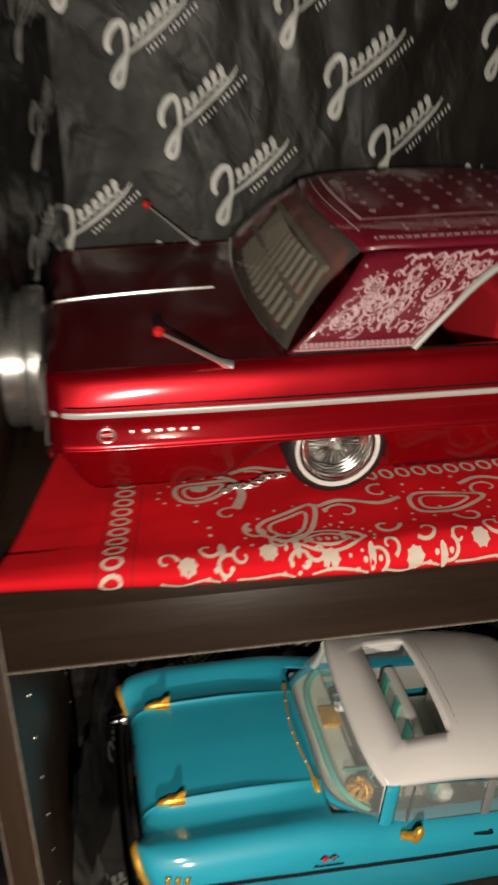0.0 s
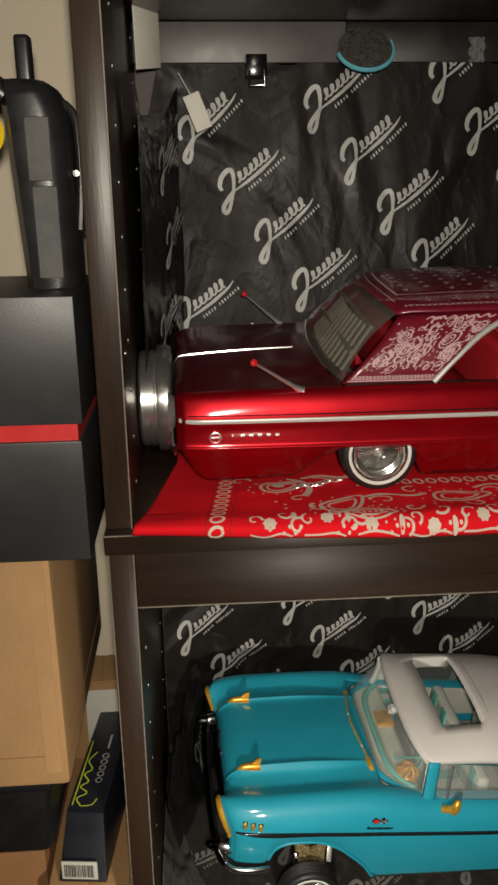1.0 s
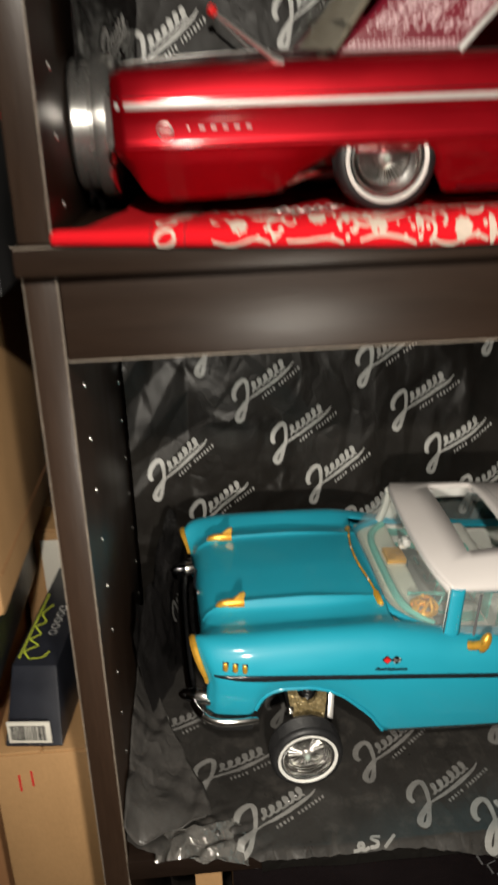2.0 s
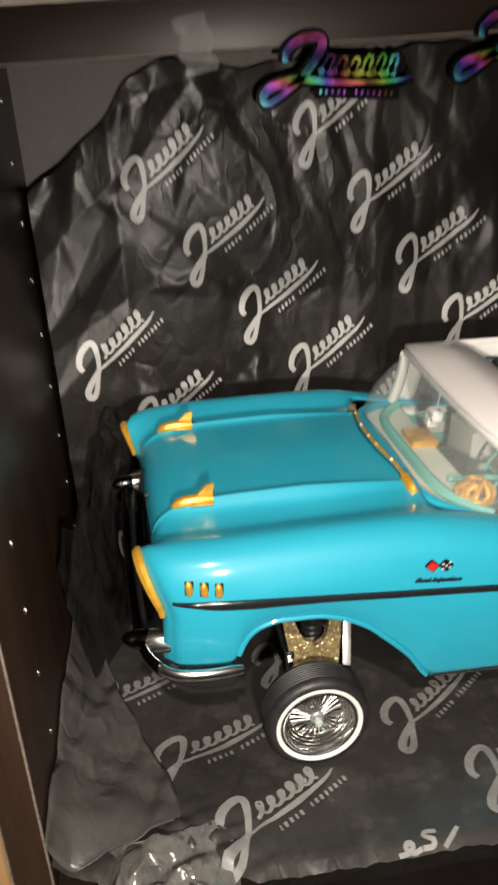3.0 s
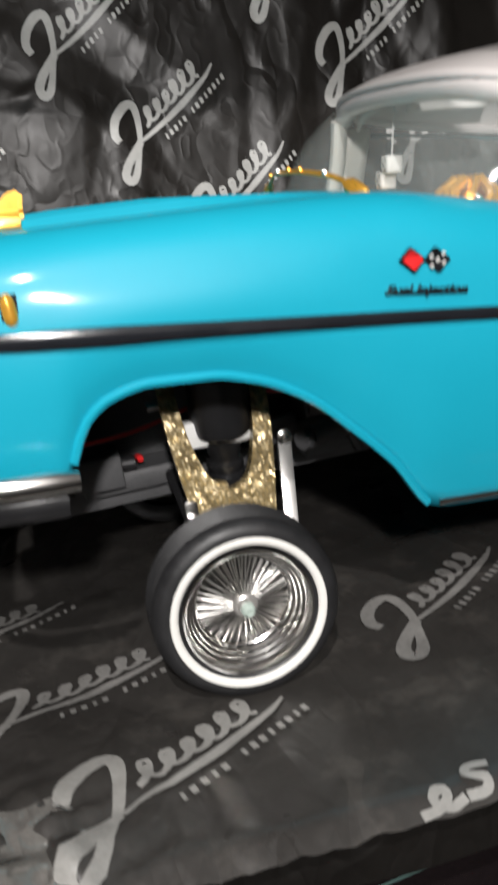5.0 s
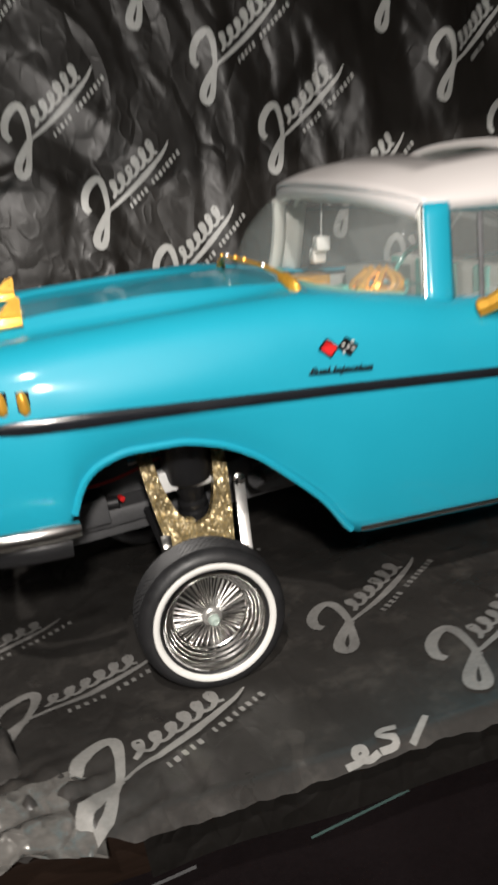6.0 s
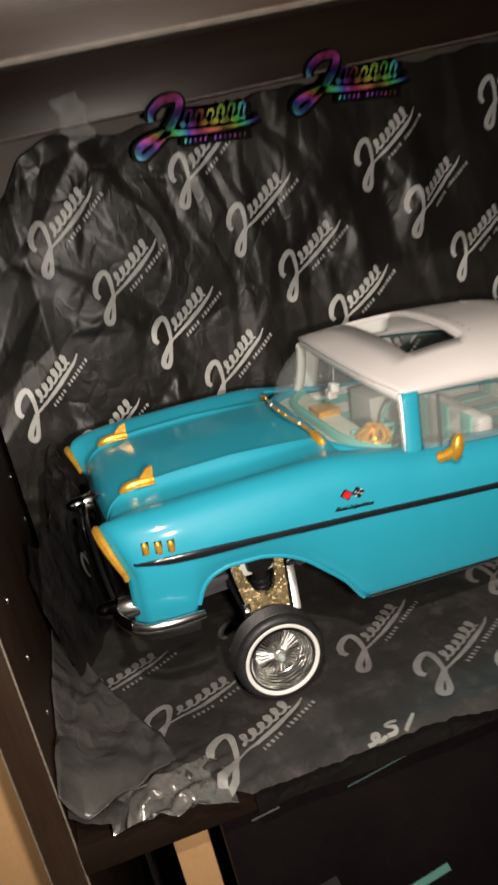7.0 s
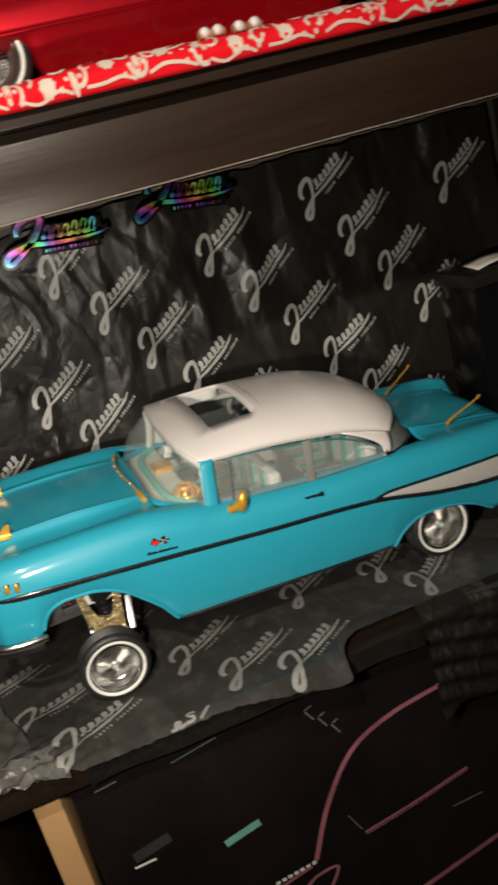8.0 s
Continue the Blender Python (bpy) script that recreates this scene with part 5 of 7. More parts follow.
tpart("steering_wheel", bm, SEAT_TEAL, label="mint steering wheel")
# gold wire crown on the near end of the dash
crown = [tube(curve_through([(-0.213 + 0.008 * math.cos(q), -0.056 + 0.007 * math.sin(q), 0.1205), (-0.213 + 0.010 * math.cos(q + 0.4), -0.056 + 0.009 * math.sin(q + 0.4), 0.1255), (-0.213 + 0.004 * math.cos(q + 1.0), -0.056 + 0.004 * math.sin(q + 1.0), 0.1310)], 7), 0.0017, 6) for q in np.linspace(0, math.tau, 9)[:-1]]
crown.append(tube([(-0.213 + 0.009 * math.cos(q), -0.056 + 0.008 * math.sin(q), 0.1215) for q in np.linspace(0, math.tau, 20)], 0.0027, 6, cap=False))
crown.append(block((-0.222, -0.062, 0.119), (-0.219, -0.050, 0.128), 0.0006))
tpart("dash_crown", merge(*crown), GOLD, label="gold wire crown lying on the dashboard")
tpart("dash_plate", block((-0.2230, 0.010, 0.1185), (-0.2060, 0.030, 0.1235), 0.0008), GOLD, label="gold tray on the dashboard")
for dy, dz in ((0.0, 0.0), (0.006, -0.006)):
    d = tpart("dice", block((-0.211, 0.012 + dy, 0.1345 + dz), (-0.204, 0.019 + dy, 0.1415 + dz), 0.0014, 3), WHITEWALL, label="white fuzzy dice with black spots")
    spots = Print(lambda u, v, dy=dy, dz=dz: (TEAL_LEAN @ Vector((-0.211 - 0.0, 0.0155 + dy + u, 0.138 + dz + v)), Vector((-1, 0, 0))), 0.0003)
    for a, b in ((0, 0), (-0.002, -0.002), (0.002, 0.002), (-0.002, 0.002), (0.002, -0.002)):
        spots.blob(a, b, 0.0007, 0.0007, n=8)
    spots.done("dice_spots", TRIM_BLACK, d)
tpart("dice_cord", tube([(-0.2075, 0.0155, 0.141), (-0.2055, 0.0165, 0.163)], 0.0004, 5), NYLON)
box_in = tpart("white_cube", block((-0.180, 0.018, 0.096), (-0.158, 0.052, 0.1225), 0.001), SEAT_WHITE, label="pale grey box lying in the cabin")
# gold antennas on the boot lid
for bx, by, tx, ty in ((0.0371, 0.060, 0.070, 0.068), (0.035, -0.0545, 0.066, -0.060)):
    z0 = 0.1155
    tpart("boot_antenna", merge(tube([(bx, by, z0), (bx + 0.004, by, z0 + 0.004), (tx, ty, z0 + 0.020)], [0.0022, 0.0013, 0.0008], 8), tube([(tx - 0.0012, ty, z0 + 0.0192), (tx + 0.0016, ty, z0 + 0.0222)], [0.0012, 0.0013], 8)), GOLD, label="gold boot antenna")
# rear bumper
bar = curve_through([(0.062, -0.098, 0.052), (0.098, -0.096, 0.053), (0.117, -0.080, 0.054), (0.121, 0, 0.054), (0.117, 0.080, 0.054), (0.098, 0.096, 0.053), (0.062, 0.098, 0.052)], 40)
tpart("rear_bumper", tube(bar, 0.006, 10, 0.55), CHROME)

# chassis and front suspension
WELL = mat("dark_bulkhead_plastic", (0.080, 0.080, 0.083), rough=0.55, var=0.3, scale=60)
chassis = part("chassis", merge(block((-0.365, -0.018, 0.044), (0.10, 0.018, 0.052), 0.001), block((-0.345, -0.024, 0.050), (-0.268, 0.024, 0.058), 0.002), block((-0.372, -0.055, 0.060), (-0.356, 0.055, 0.070), 0.002), block((-0.275, -0.020, 0.050), (-0.225, 0.020, 0.060), 0.001), block((-0.02, -0.050, 0.036), (0.02, 0.050, 0.052), 0.003)), WELL, teal_car, "dark plastic chassis rails")
part("bulkhead", merge(block((-0.350, -0.004, 0.050), (-0.225, 0.004, 0.100), 0.001), block((-0.352, -0.030, 0.088), (-0.225, 0.030, 0.098), 0.001)), WELL, teal_car)


def fork(side):
    """Resin wishbone: a flat fork that rises behind the tyre, half-round between its two prongs."""
    outer = curve_through([(-0.0118, 0.0), (-0.0132, 0.010), (-0.0156, 0.028), (-0.0172, 0.046), (-0.0174, 0.066)], 20)
    inner = curve_through([(-0.0004, 0.0210), (-0.0052, 0.0232), (-0.0086, 0.0310), (-0.0112, 0.0440), (-0.0122, 0.066)], 20)
    bm = bmesh.new()
    for sx in (-1, 1):
        last = None
        for (xo, t), (xi, ti) in zip(outer, inner):
            cut_end = 0.9 if sx > 0 else 1.0
            ring = [bm.verts.new((-0.2995 - sx * px, side * (0.0690 - 0.16 * pt * cut_end + th), 0.0375 + pt * cut_end)) for px, pt, th in ((xo, t, -0.0020), (xi, ti, -0.0020), (xi, ti, 0.0020), (xo, t, 0.0020))]
            if last:
                for k in range(4):
                    bm.faces.new((last[k], last[(k + 1) % 4], ring[(k + 1) % 4], ring[k]))
            else:
                bm.faces.new(ring)
            last = ring
        bm.faces.new(last[::-1])
    return bm


for s in (-1, 1):
    arm = part("wishbone", fork(s), FLAKE, teal_car, "clear resin wishbone full of gold flakes")
    part("wishbone_foot", block((-0.3085, s * 0.0665 - 0.0019, 0.0355), (-0.2925, s * 0.0665 + 0.0019, 0.0570), 0.0006), FLAKE, arm)
    for x in (-0.3165, -0.2800):
        part("pin", tube([(x - 0.004, s * 0.060, 0.0865), (x + 0.004, s * 0.060, 0.0865)], 0.0014, 8), STEEL, arm)
    part("lower_arm", merge(tube([(-0.3105, s * 0.076, 0.030), (-0.3135, s * 0.030, 0.056)], 0.0020, 6), tube([(-0.292, s * 0.076, 0.030), (-0.289, s * 0.030, 0.056)], 0.0020, 6)), BLACK_PLASTIC, teal_car)
    part("steering_knuckle", merge(block((-0.3155, s * 0.0660 - 0.003, 0.026), (-0.3110, s * 0.0660 + 0.003, 0.056), 0.001), tube([(-0.3140, s * 0.071, 0.052), (-0.3128, s * 0.071, 0.028)], 0.0016, 8)), STEEL, teal_car, "thin steel knuckle behind the tyre")
    boot = [(0.0050, 0.0), (0.0050, 0.004)]
    for k in range(5):
        boot += [(0.0062, 0.0052 + 0.0042 * k), (0.0062, 0.0070 + 0.0042 * k), (0.0050, 0.0080 + 0.0042 * k), (0.0050, 0.0092 + 0.0042 * k)]
    boot += [(0.0056, 0.0270), (0.0056, 0.0340), (0.0096, 0.0350), (0.0100, 0.0370), (0.0100, 0.0600)]
    shaft = lathe(boot, 24)
    shaft.transform(pose(-0.2975, s * 0.0500, 0.0400) @ Matrix.Rotation(radians(90 - 12 * s), 4, "X"))
    shock = part("shock", shaft, BLACK_PLASTIC, teal_car, "black ribbed shock absorber")
    part("cable_tie", merge(tube([(-0.2960 + 0.0112 * math.cos(q), s * (0.0490 + 0.0125 * math.sin(q)), 0.0725 - 0.0012 * math.cos(q)) for q in np.linspace(0, math.tau, 24)], 0.0025, 8, 0.8, cap=False), block((-0.3100, s * 0.0590 - 0.0028, 0.0705), (-0.3030, s * 0.0590 + 0.0028, 0.0790), 0.0008)), NYLON, shock, "white nylon cable tie")
    strut = part("strut", block_between((-0.2818, s * 0.0685, 0.0400), (-0.2766, s * 0.0550, 0.0655), (0.0047, 0.0024)), BRIGHT, teal_car, "bright flat steel strut beside the wishbone")
    pivot = lathe([(0.0001, -0.0020), (0.0011, -0.0018), (0.0015, -0.0012), (0.0027, -0.0008), (0.0029, 0.0010), (0.0024, 0.0030)], 16)
    pivot.transform(pose(-0.2766, s * 0.0560, 0.0668, 0, 0, 0 if s < 0 else 180))
    part("pivot", pivot, STEEL, strut)
    part("steering_arm", merge(tube([(-0.2690, s * 0.0495, 0.0625), (-0.2400, s * 0.036, 0.0625)], 0.0038, 10), tube([(-0.2470, s * 0.039, 0.0590), (-0.2440, s * 0.038, 0.0520)], 0.0022, 8), tube([(-0.2660, s * 0.048, 0.0630), (-0.2560, s * 0.0435, 0.0630)], 0.0046, 10)), WELL, teal_car)
    part("tie_rod", tube([(-0.2420, s * 0.034, 0.0700), (-0.2120, s * 0.060, 0.0560)], 0.0042, 8), BLACK_PLASTIC, teal_car)
    wheel(teal_car, pose(-0.3054, s * 0.0878, 0.0282, 0, 0, 0 if s < 0 else 180) @ pose(0, 0, 0, 2.0, 0, 0), 0.0287)
    wheel(teal_car, pose(0.0, s * 0.083, 0.0300, 0, 0, 0 if s < 0 else 180), 0.030)
part("red_wire", tube(curve_through([(-0.348, -0.036, 0.0735), (-0.325, -0.036, 0.0745), (-0.300, -0.034, 0.079), (-0.275, -0.035, 0.0790), (-0.250, -0.036, 0.0755), (-0.232, -0.036, 0.0700)], 26), [0.0006 + 0.0010 * max(0.0, min(1.0, (k - 14) / 4)) for k in range(26)], 6, 0.5), RED_PL, teal_car, "thin red cable across the chassis")
button = part("rod_end", tube([(-0.3300, -0.022, 0.0605), (-0.3245, -0.023, 0.0605)], 0.0030, 10), BLACK_PLASTIC, teal_car)
part("red_button", tube([(-0.3235, -0.024, 0.0625), (-0.3230, -0.0270, 0.0625)], [0.0014, 0.0012], 12), RED_PL, button)
part("servo_box", merge(block((-0.2625, -0.030, 0.0500), (-0.2440, -0.008, 0.0640), 0.001), block((-0.2600, -0.028, 0.0640), (-0.2465, -0.010, 0.0720), 0.001), block((-0.2590, -0.0305, 0.0660), (-0.2475, -0.008, 0.0700), 0.0006)), GREY_PLASTIC, teal_car)
part("servo_box", merge(block((-0.348, -0.030, 0.0540), (-0.330, -0.008, 0.0660), 0.001), block((-0.352, -0.026, 0.0580), (-0.3475, -0.012, 0.0600), 0.0004)), WELL, teal_car)
part("side_rail", merge(block((-0.2440, -0.028, 0.0555), (-0.2180, -0.020, 0.0640), 0.001), block((-0.2770, -0.024, 0.0570), (-0.2625, -0.018, 0.0660), 0.001), block((-0.2300, -0.034, 0.0480), (-0.2180, -0.026, 0.0560), 0.001)), GREY_PLASTIC, teal_car)
part("rear_axle", tube([(0, -0.082, 0.03), (0, 0.082, 0.03)], 0.0045, 10), BLACK_PLASTIC, teal_car)

# ---- the red model car on the upper shelf ----
RED_WORLD = pose(0.189, 0.153, 0.4405, 0, 0, 0.5)
RED_LEAN = Matrix.Translation((0, 0, 0.03)) @ Matrix.Rotation(radians(5.0), 4, "X") @ Matrix.Diagonal((1, 1.10, 1, 1)) @ Matrix.Translation((0, 0, -0.0305))
red_car = thing("model_car", "candy red model lowrider with a maroon bandana print roof", "model car", RED_WORLD, "model cars on the shelves")
C_W = ((-0.157, 0.091), (-0.150, 0.0965), (-0.13, 0.0985), (0.0, 0.1), (0.3, 0.1), (0.36, 0.098), (0.388, 0.092))
C_TOP = ((-0.157, 0.0875), (-0.150, 0.0905), (-0.1, 0.0925), (0.0, 0.0935), (0.2, 0.0945), (0.36, 0.090), (0.388, 0.084))
C_LOW = ((-0.157, 0.0450), (-0.150, 0.0375), (-0.1425, 0.0260), (-0.1375, 0.0215), (-0.132, 0.0195), (-0.068, 0.0215), (-0.062, 0.024), (-0.045, 0.036), (-0.027, 0.0422), (0.0, 0.0428), (0.022, 0.0415), (0.030, 0.030), (0.036, 0.0195),
         (0.042, 0.0185), (0.240, 0.0185), (0.247, 0.024), (0.262, 0.036), (0.280, 0.042), (0.302, 0.043), (0.325, 0.042), (0.342, 0.030), (0.350, 0.022), (0.388, 0.030))
C_MID = ((-0.157, 0.0855), (-0.150, 0.0915), (-0.1, 0.0955), (-0.03, 0.0975), (0.21, 0.0985), (0.3, 0.0965), (0.37, 0.091), (0.388, 0.082))


def red_section(x):
    w, top, low, mid = keyed(x, C_W), keyed(x, C_TOP), keyed(x, C_LOW), keyed(x, C_MID)
    ctrl = [(w - 0.0090, low), (w - 0.0045, low + 0.45 * (0.050 - low)), (w - 0.0002, 0.0485), (w + 0.0009, 0.0508), (w - 0.0006, 0.0535), (w - 0.0010, 0.064), (w + 0.0006, 0.0705), (w + 0.0004, 0.0755), (w - 0.0025, top - 0.0085), (w - 0.0062, top - 0.0022), (w - 0.0105, top), (w - 0.016, top + 0.0002),
            (w - 0.034, top + 0.0006), (0.040, mid - 0.0004), (0.0, mid)]
    return [(x, y, z) for y, z in curve_through(ctrl, 57)]


def red_side(x, z):
    sec = np.array(red_section(x))[:36]
    return -float(np.interp(z, sec[:, 2], sec[:, 1])), Vector((0, -1, 0))


RX = np.concatenate([np.linspace(-0.157, -0.128, 24), np.linspace(-0.124, -0.068, 14), np.linspace(-0.065, 0.045, 44), np.linspace(0.05, 0.235, 34), np.linspace(0.24, 0.356, 40), np.linspace(0.36, 0.388, 8)])
EDGE = 42


def red_mid_x(i):
    return (RX[i] + RX[min(i + 1, len(RX) - 1)]) / 2


on_top = lambda j: EDGE <= j < 2 * 57 - 2 - EDGE
shell("body", red_section, RX, CANDY, red_car, lambda i, j: not on_top(j), RED_LEAN, "candy red lacquered body sides")
shell("boot_lid", red_section, RX, CANDY_DARK, red_car, lambda i, j: on_top(j) and red_mid_x(i) < -0.028, RED_LEAN, "candy red boot lid, painted dark for its grazing angle")
shell("hood", red_section, RX, CANDY_DARK, red_car, lambda i, j: on_top(j) and red_mid_x(i) > 0.212, RED_LEAN, "candy red hood, painted dark for its grazing angle")


def rpart(name, bm, material, parent=None, label="", smooth=True):
    return part(name, bm, material, parent or red_car, label, smooth, RED_LEAN)


for x, nm in ((-0.1565, "tail_panel"), (0.3875, "nose_panel")):
    sec = [Vector(p) for p in red_section(x)]
    bm = bmesh.new()
    bm.faces.new([bm.verts.new((x, -p.y, p.z)) for p in sec] + [bm.verts.new((x, p.y, p.z)) for p in sec[-2::-1]])
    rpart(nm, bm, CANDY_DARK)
for s in (-1, 1):
    for nm, z, x0, x1, h, d, mt in (("side_moulding", 0.0726, -0.1545, 0.385, 0.0037, 0.0011, SILVER), ("moulding_inlay", 0.0768, -0.153, 0.385, 0.0009, 0.0007, TRIM_BLACK), ("sill_trim", 0.0212, 0.044, 0.238, 0.0022, 0.0006, CANDY_DARK)):
        pts = [(x, red_side(x, z)[0] if s < 0 else -red_side(x, z)[0], z) for x in np.linspace(x0, x1, 60)]
        rpart(nm, strip(pts, [(0, s, 0)] * 60, h, d), mt, label="thin chrome side moulding" if nm == "side_moulding" else "")
# round badge and plain name bars on the rear wing
y0 = red_side(-0.1275, 0.0592)[0]
ring = [(-0.1275 + 0.0042 * math.cos(q), y0 - 0.0006, 0.0592 + 0.0042 * math.sin(q)) for q in np.linspace(0, math.tau, 25)]
badge = rpart("round_badge", tube(ring, 0.0006, 6, cap=False), BRIGHT, label="round silver badge")
rpart("badge_bar", strip([(-0.1305, y0, 0.0592), (-0.1245, y0, 0.0592)], [(0, -1, 0)] * 2, 0.0016, 0.0008), BRIGHT, badge)
for k in range(6):
    x = -0.1150 + k * 0.0066
    rpart("name_bar", strip([(x, red_side(x, 0.061)[0], 0.0604), (x + (0.0012 if k == 0 else 0.0030), red_side(x, 0.061)[0], 0.0604)], [(0, -1, 0)] * 2, 0.0022, 0.0007), BRIGHT, smooth=False)
# tail: bumper corner, valance and the spare wheel drum behind
bar = curve_through([(-0.1575, -0.086, 0.0450), (-0.160, -0.080, 0.0450), (-0.161, 0, 0.045), (-0.160, 0.080, 0.0450), (-0.1575, 0.086, 0.0450)], 30)
rpart("rear_bumper", tube(bar, 0.0042, 10, 0.5), CHROME, label="chrome rear bumper")
drum = lathe([(0.0001, -0.0145), (0.030, -0.0150), (0.0395, -0.0140), (0.0415, -0.0120), (0.0415, -0.0015), (0.0400, -0.0005), (0.0400, 0.0003), (0.0448, 0.0010), (0.0455, 0.0030), (0.0455, 0.0110), (0.0440, 0.0130), (0.0380, 0.0140), (0.0001, 0.0140)], 64)
drum.transform(pose(-0.1740, 0.0, 0.0545, 0, 0, -90) @ Matrix.Diagonal((0.97, 1.0, 1.0, 1)))
rpart("spare_wheel_drum", drum, mat("polished_drum_metal", (0.62, 0.61, 0.59), rough=0.25, metal=0.92, var=0.08), label="brushed steel spare wheel drum behind the tail")
rpart("drum_bracket", lathe([(0.006, -0.006), (0.008, -0.004), (0.015, 0.004), (0.016, 0.006)], 20), BRIGHT).data.transform(RED_LEAN @ pose(-0.1575, -0.046, 0.0600, 0, 0, 90) @ RED_LEAN.inverted())
# boot strip and antennas
rpart("boot_strip", tube(curve_through([(-0.1578, 0, 0.070), (-0.1580, 0, 0.083), (-0.1555, 0, 0.0895), (-0.148, 0, 0.0925), (-0.1, 0, 0.0958), (-0.056, 0, 0.0972)], 24), 0.0011, 8), CHROME, label="thin chrome strip down the boot lid")
for b, t in (((-0.063, -0.090, 0.0925), (-0.0985, -0.100, 0.1180)), ((-0.057, 0.088, 0.0935), (-0.0905, 0.084, 0.1235))):
    b, t = Vector(b), Vector(t)
    ant = rpart("boot_antenna", tube([b + Vector((0.003, 0, -0.001)), b, b.lerp(t, 0.12), b.lerp(t, 0.5), t], [0.0030, 0.0028, 0.0017, 0.0013, 0.0008], 10), BRIGHT, label="silver boot antenna with a red bead tip")
    bm = bmesh.new()
    bmesh.ops.create_icosphere(bm, subdivisions=1, radius=0.0032)
    bm.transform(Matrix.Translation(t))
    rpart("bead", bm, RED_PL, ant, "faceted red bead", smooth=False)
# roof, printed like a bandana
C_RS = ((0.014, 0.1415), (0.03, 0.1440), (0.1, 0.1455), (0.16, 0.1430), (0.185, 0.1390))
C_RM = ((0.014, 0.1485), (0.03, 0.1515), (0.1, 0.1540), (0.16, 0.1510), (0.185, 0.1450))


def red_roof(x, y):
    q = min(1.0, abs(y))
    e, c = keyed(x, C_RS), keyed(x, C_RM)
    half = keyed(x, ((0.014, 0.066), (0.05, 0.0715), (0.12, 0.0725), (0.185, 0.068)))
    return Vector((x - 0.012 * (1 - q * q) * max(0.0, 1 - (x - 0.014) / 0.06), half * y, e + (c - e) * (1 - q ** 2.6) ** 0.7))


roof2 = patch("roof", lambda u, v: red_roof(0.014 + 0.171 * u, -1 + 2 * v), 30, 36, ROOF_RED, red_car, RED_LEAN, "glossy maroon roof printed with pale paisley", 0.002)


def red_pillar(u, v, s):
    """Rear quarter: u from rear window to side window, v from belt to roof."""
    back = Vector((-0.030 + 0.046 * v, s * (0.0875 - 0.0195 * v ** 1.3), 0.0950 + 0.0465 * v))
    front = Vector((0.040 + 0.058 * v ** 1.25, s * (0.0885 - 0.0165 * v ** 1.3), 0.0950 + 0.0500 * v))
    return back.lerp(front, u) + Vector((0, s * 0.0035 * math.sin(math.pi * v), 0))


for s in (-1, 1):
    pil = patch("rear_pillar", lambda u, v, s=s: red_pillar(u, v, s), 14, 14, ROOF_RED, red_car, RED_LEAN, "maroon rear pillar printed with pale paisley", 0.0016)

    def on_pillar(u, v, s=s):
        p = RED_LEAN @ red_pillar(u, v, s)
        n = (RED_LEAN @ red_pillar(u + 0.01, v, s) - p).cross(RED_LEAN @ red_pillar(u, v + 0.01, s) - p).normalized()
        return p, n if n.y * s > 0 else -n
    pr = Print(on_pillar, 0.0013)
    for u in np.linspace(0.06, 0.92, 22):
        pr.ring(u, 0.10, 0.014, 0.030, 0.012, n=8)
    pr.ribbon([(0.02, 0.05), (0.98, 0.05)], 0.02)
    for u, v, r, t in ((0.16, 0.36, 0.10, 0.5), (0.34, 0.50, 0.13, 0.9), (0.54, 0.42, 0.12, 2.2), (0.70, 0.62, 0.11, 0.2), (0.85, 0.42, 0.10, 1.2), (0.20, 0.70, 0.08, 0.0), (0.92, 0.76, 0.07, 2.0)):
        q = np.linspace(0, math.tau, 26)
        for k in range(2):
            rr = r * (1 - 0.42 * k) * (1 + 0.35 * np.cos(q))
            pr.ribbon(np.stack([u + rr * np.cos(q + t) * 0.7, v + rr * np.sin(q + t)], 1), 0.016)
        q = np.linspace(0, 7.5, 30)
        pr.ribbon(np.stack([u + 0.30 * r * (1 - q / 9) * np.cos(q + t), v + 0.42 * r * (1 - q / 9) * np.sin(q + t)], 1), 0.012)
        for q in np.linspace(0, math.tau, 14)[:-1]:
            pr.blob(u + 1.45 * r * math.cos(q) * 0.7, v + 1.45 * r * math.sin(q), 0.008, 0.013, n=6)
    for k in range(26):
        pr.blob(random.uniform(0.04, 0.95), random.uniform(0.2, 0.9), 0.010, 0.016, random.uniform(0, 3), 7)
    for k in range(75):
        u0, v0, r0, t0 = random.uniform(0.08, 0.92), random.uniform(0.20, 0.90), random.uniform(0.04, 0.09), random.uniform(0, 6)
        q = np.linspace(0, 4.6, 18)
        pr.ribbon(np.stack([np.clip(u0 + 0.7 * r0 * np.cos(q + t0) * (1 - q / 6), 0.02, 0.98), np.clip(v0 + r0 * np.sin(q + t0) * (1 - q / 6), 0.12, 0.97)], 1), 0.016 * np.linspace(1.2, 0.6, 18))
    for a0 in np.linspace(0.1, 0.85, 6):
        q = np.linspace(0, 4.4, 16)
        pr.ribbon(np.stack([a0 + 0.05 * np.cos(q) * (1 - q / 6), 0.27 + 0.07 * np.sin(q) * (1 - q / 6)], 1), 0.014)
    pr.ribbon([(u, 0.93 + 0.02 * math.sin(60 * u)) for u in np.linspace(0.3, 0.95, 40)], 0.02)
    pr.done("paisley_print", ROOF_INK, pil)


def on_roof(u, v):
    p = RED_LEAN @ red_roof(u, v)
    n = (RED_LEAN @ red_roof(u + 0.002, v) - p).cross(RED_LEAN @ red_roof(u, v + 0.02) - p).normalized()
    return p, n if n.z > 0 else -n


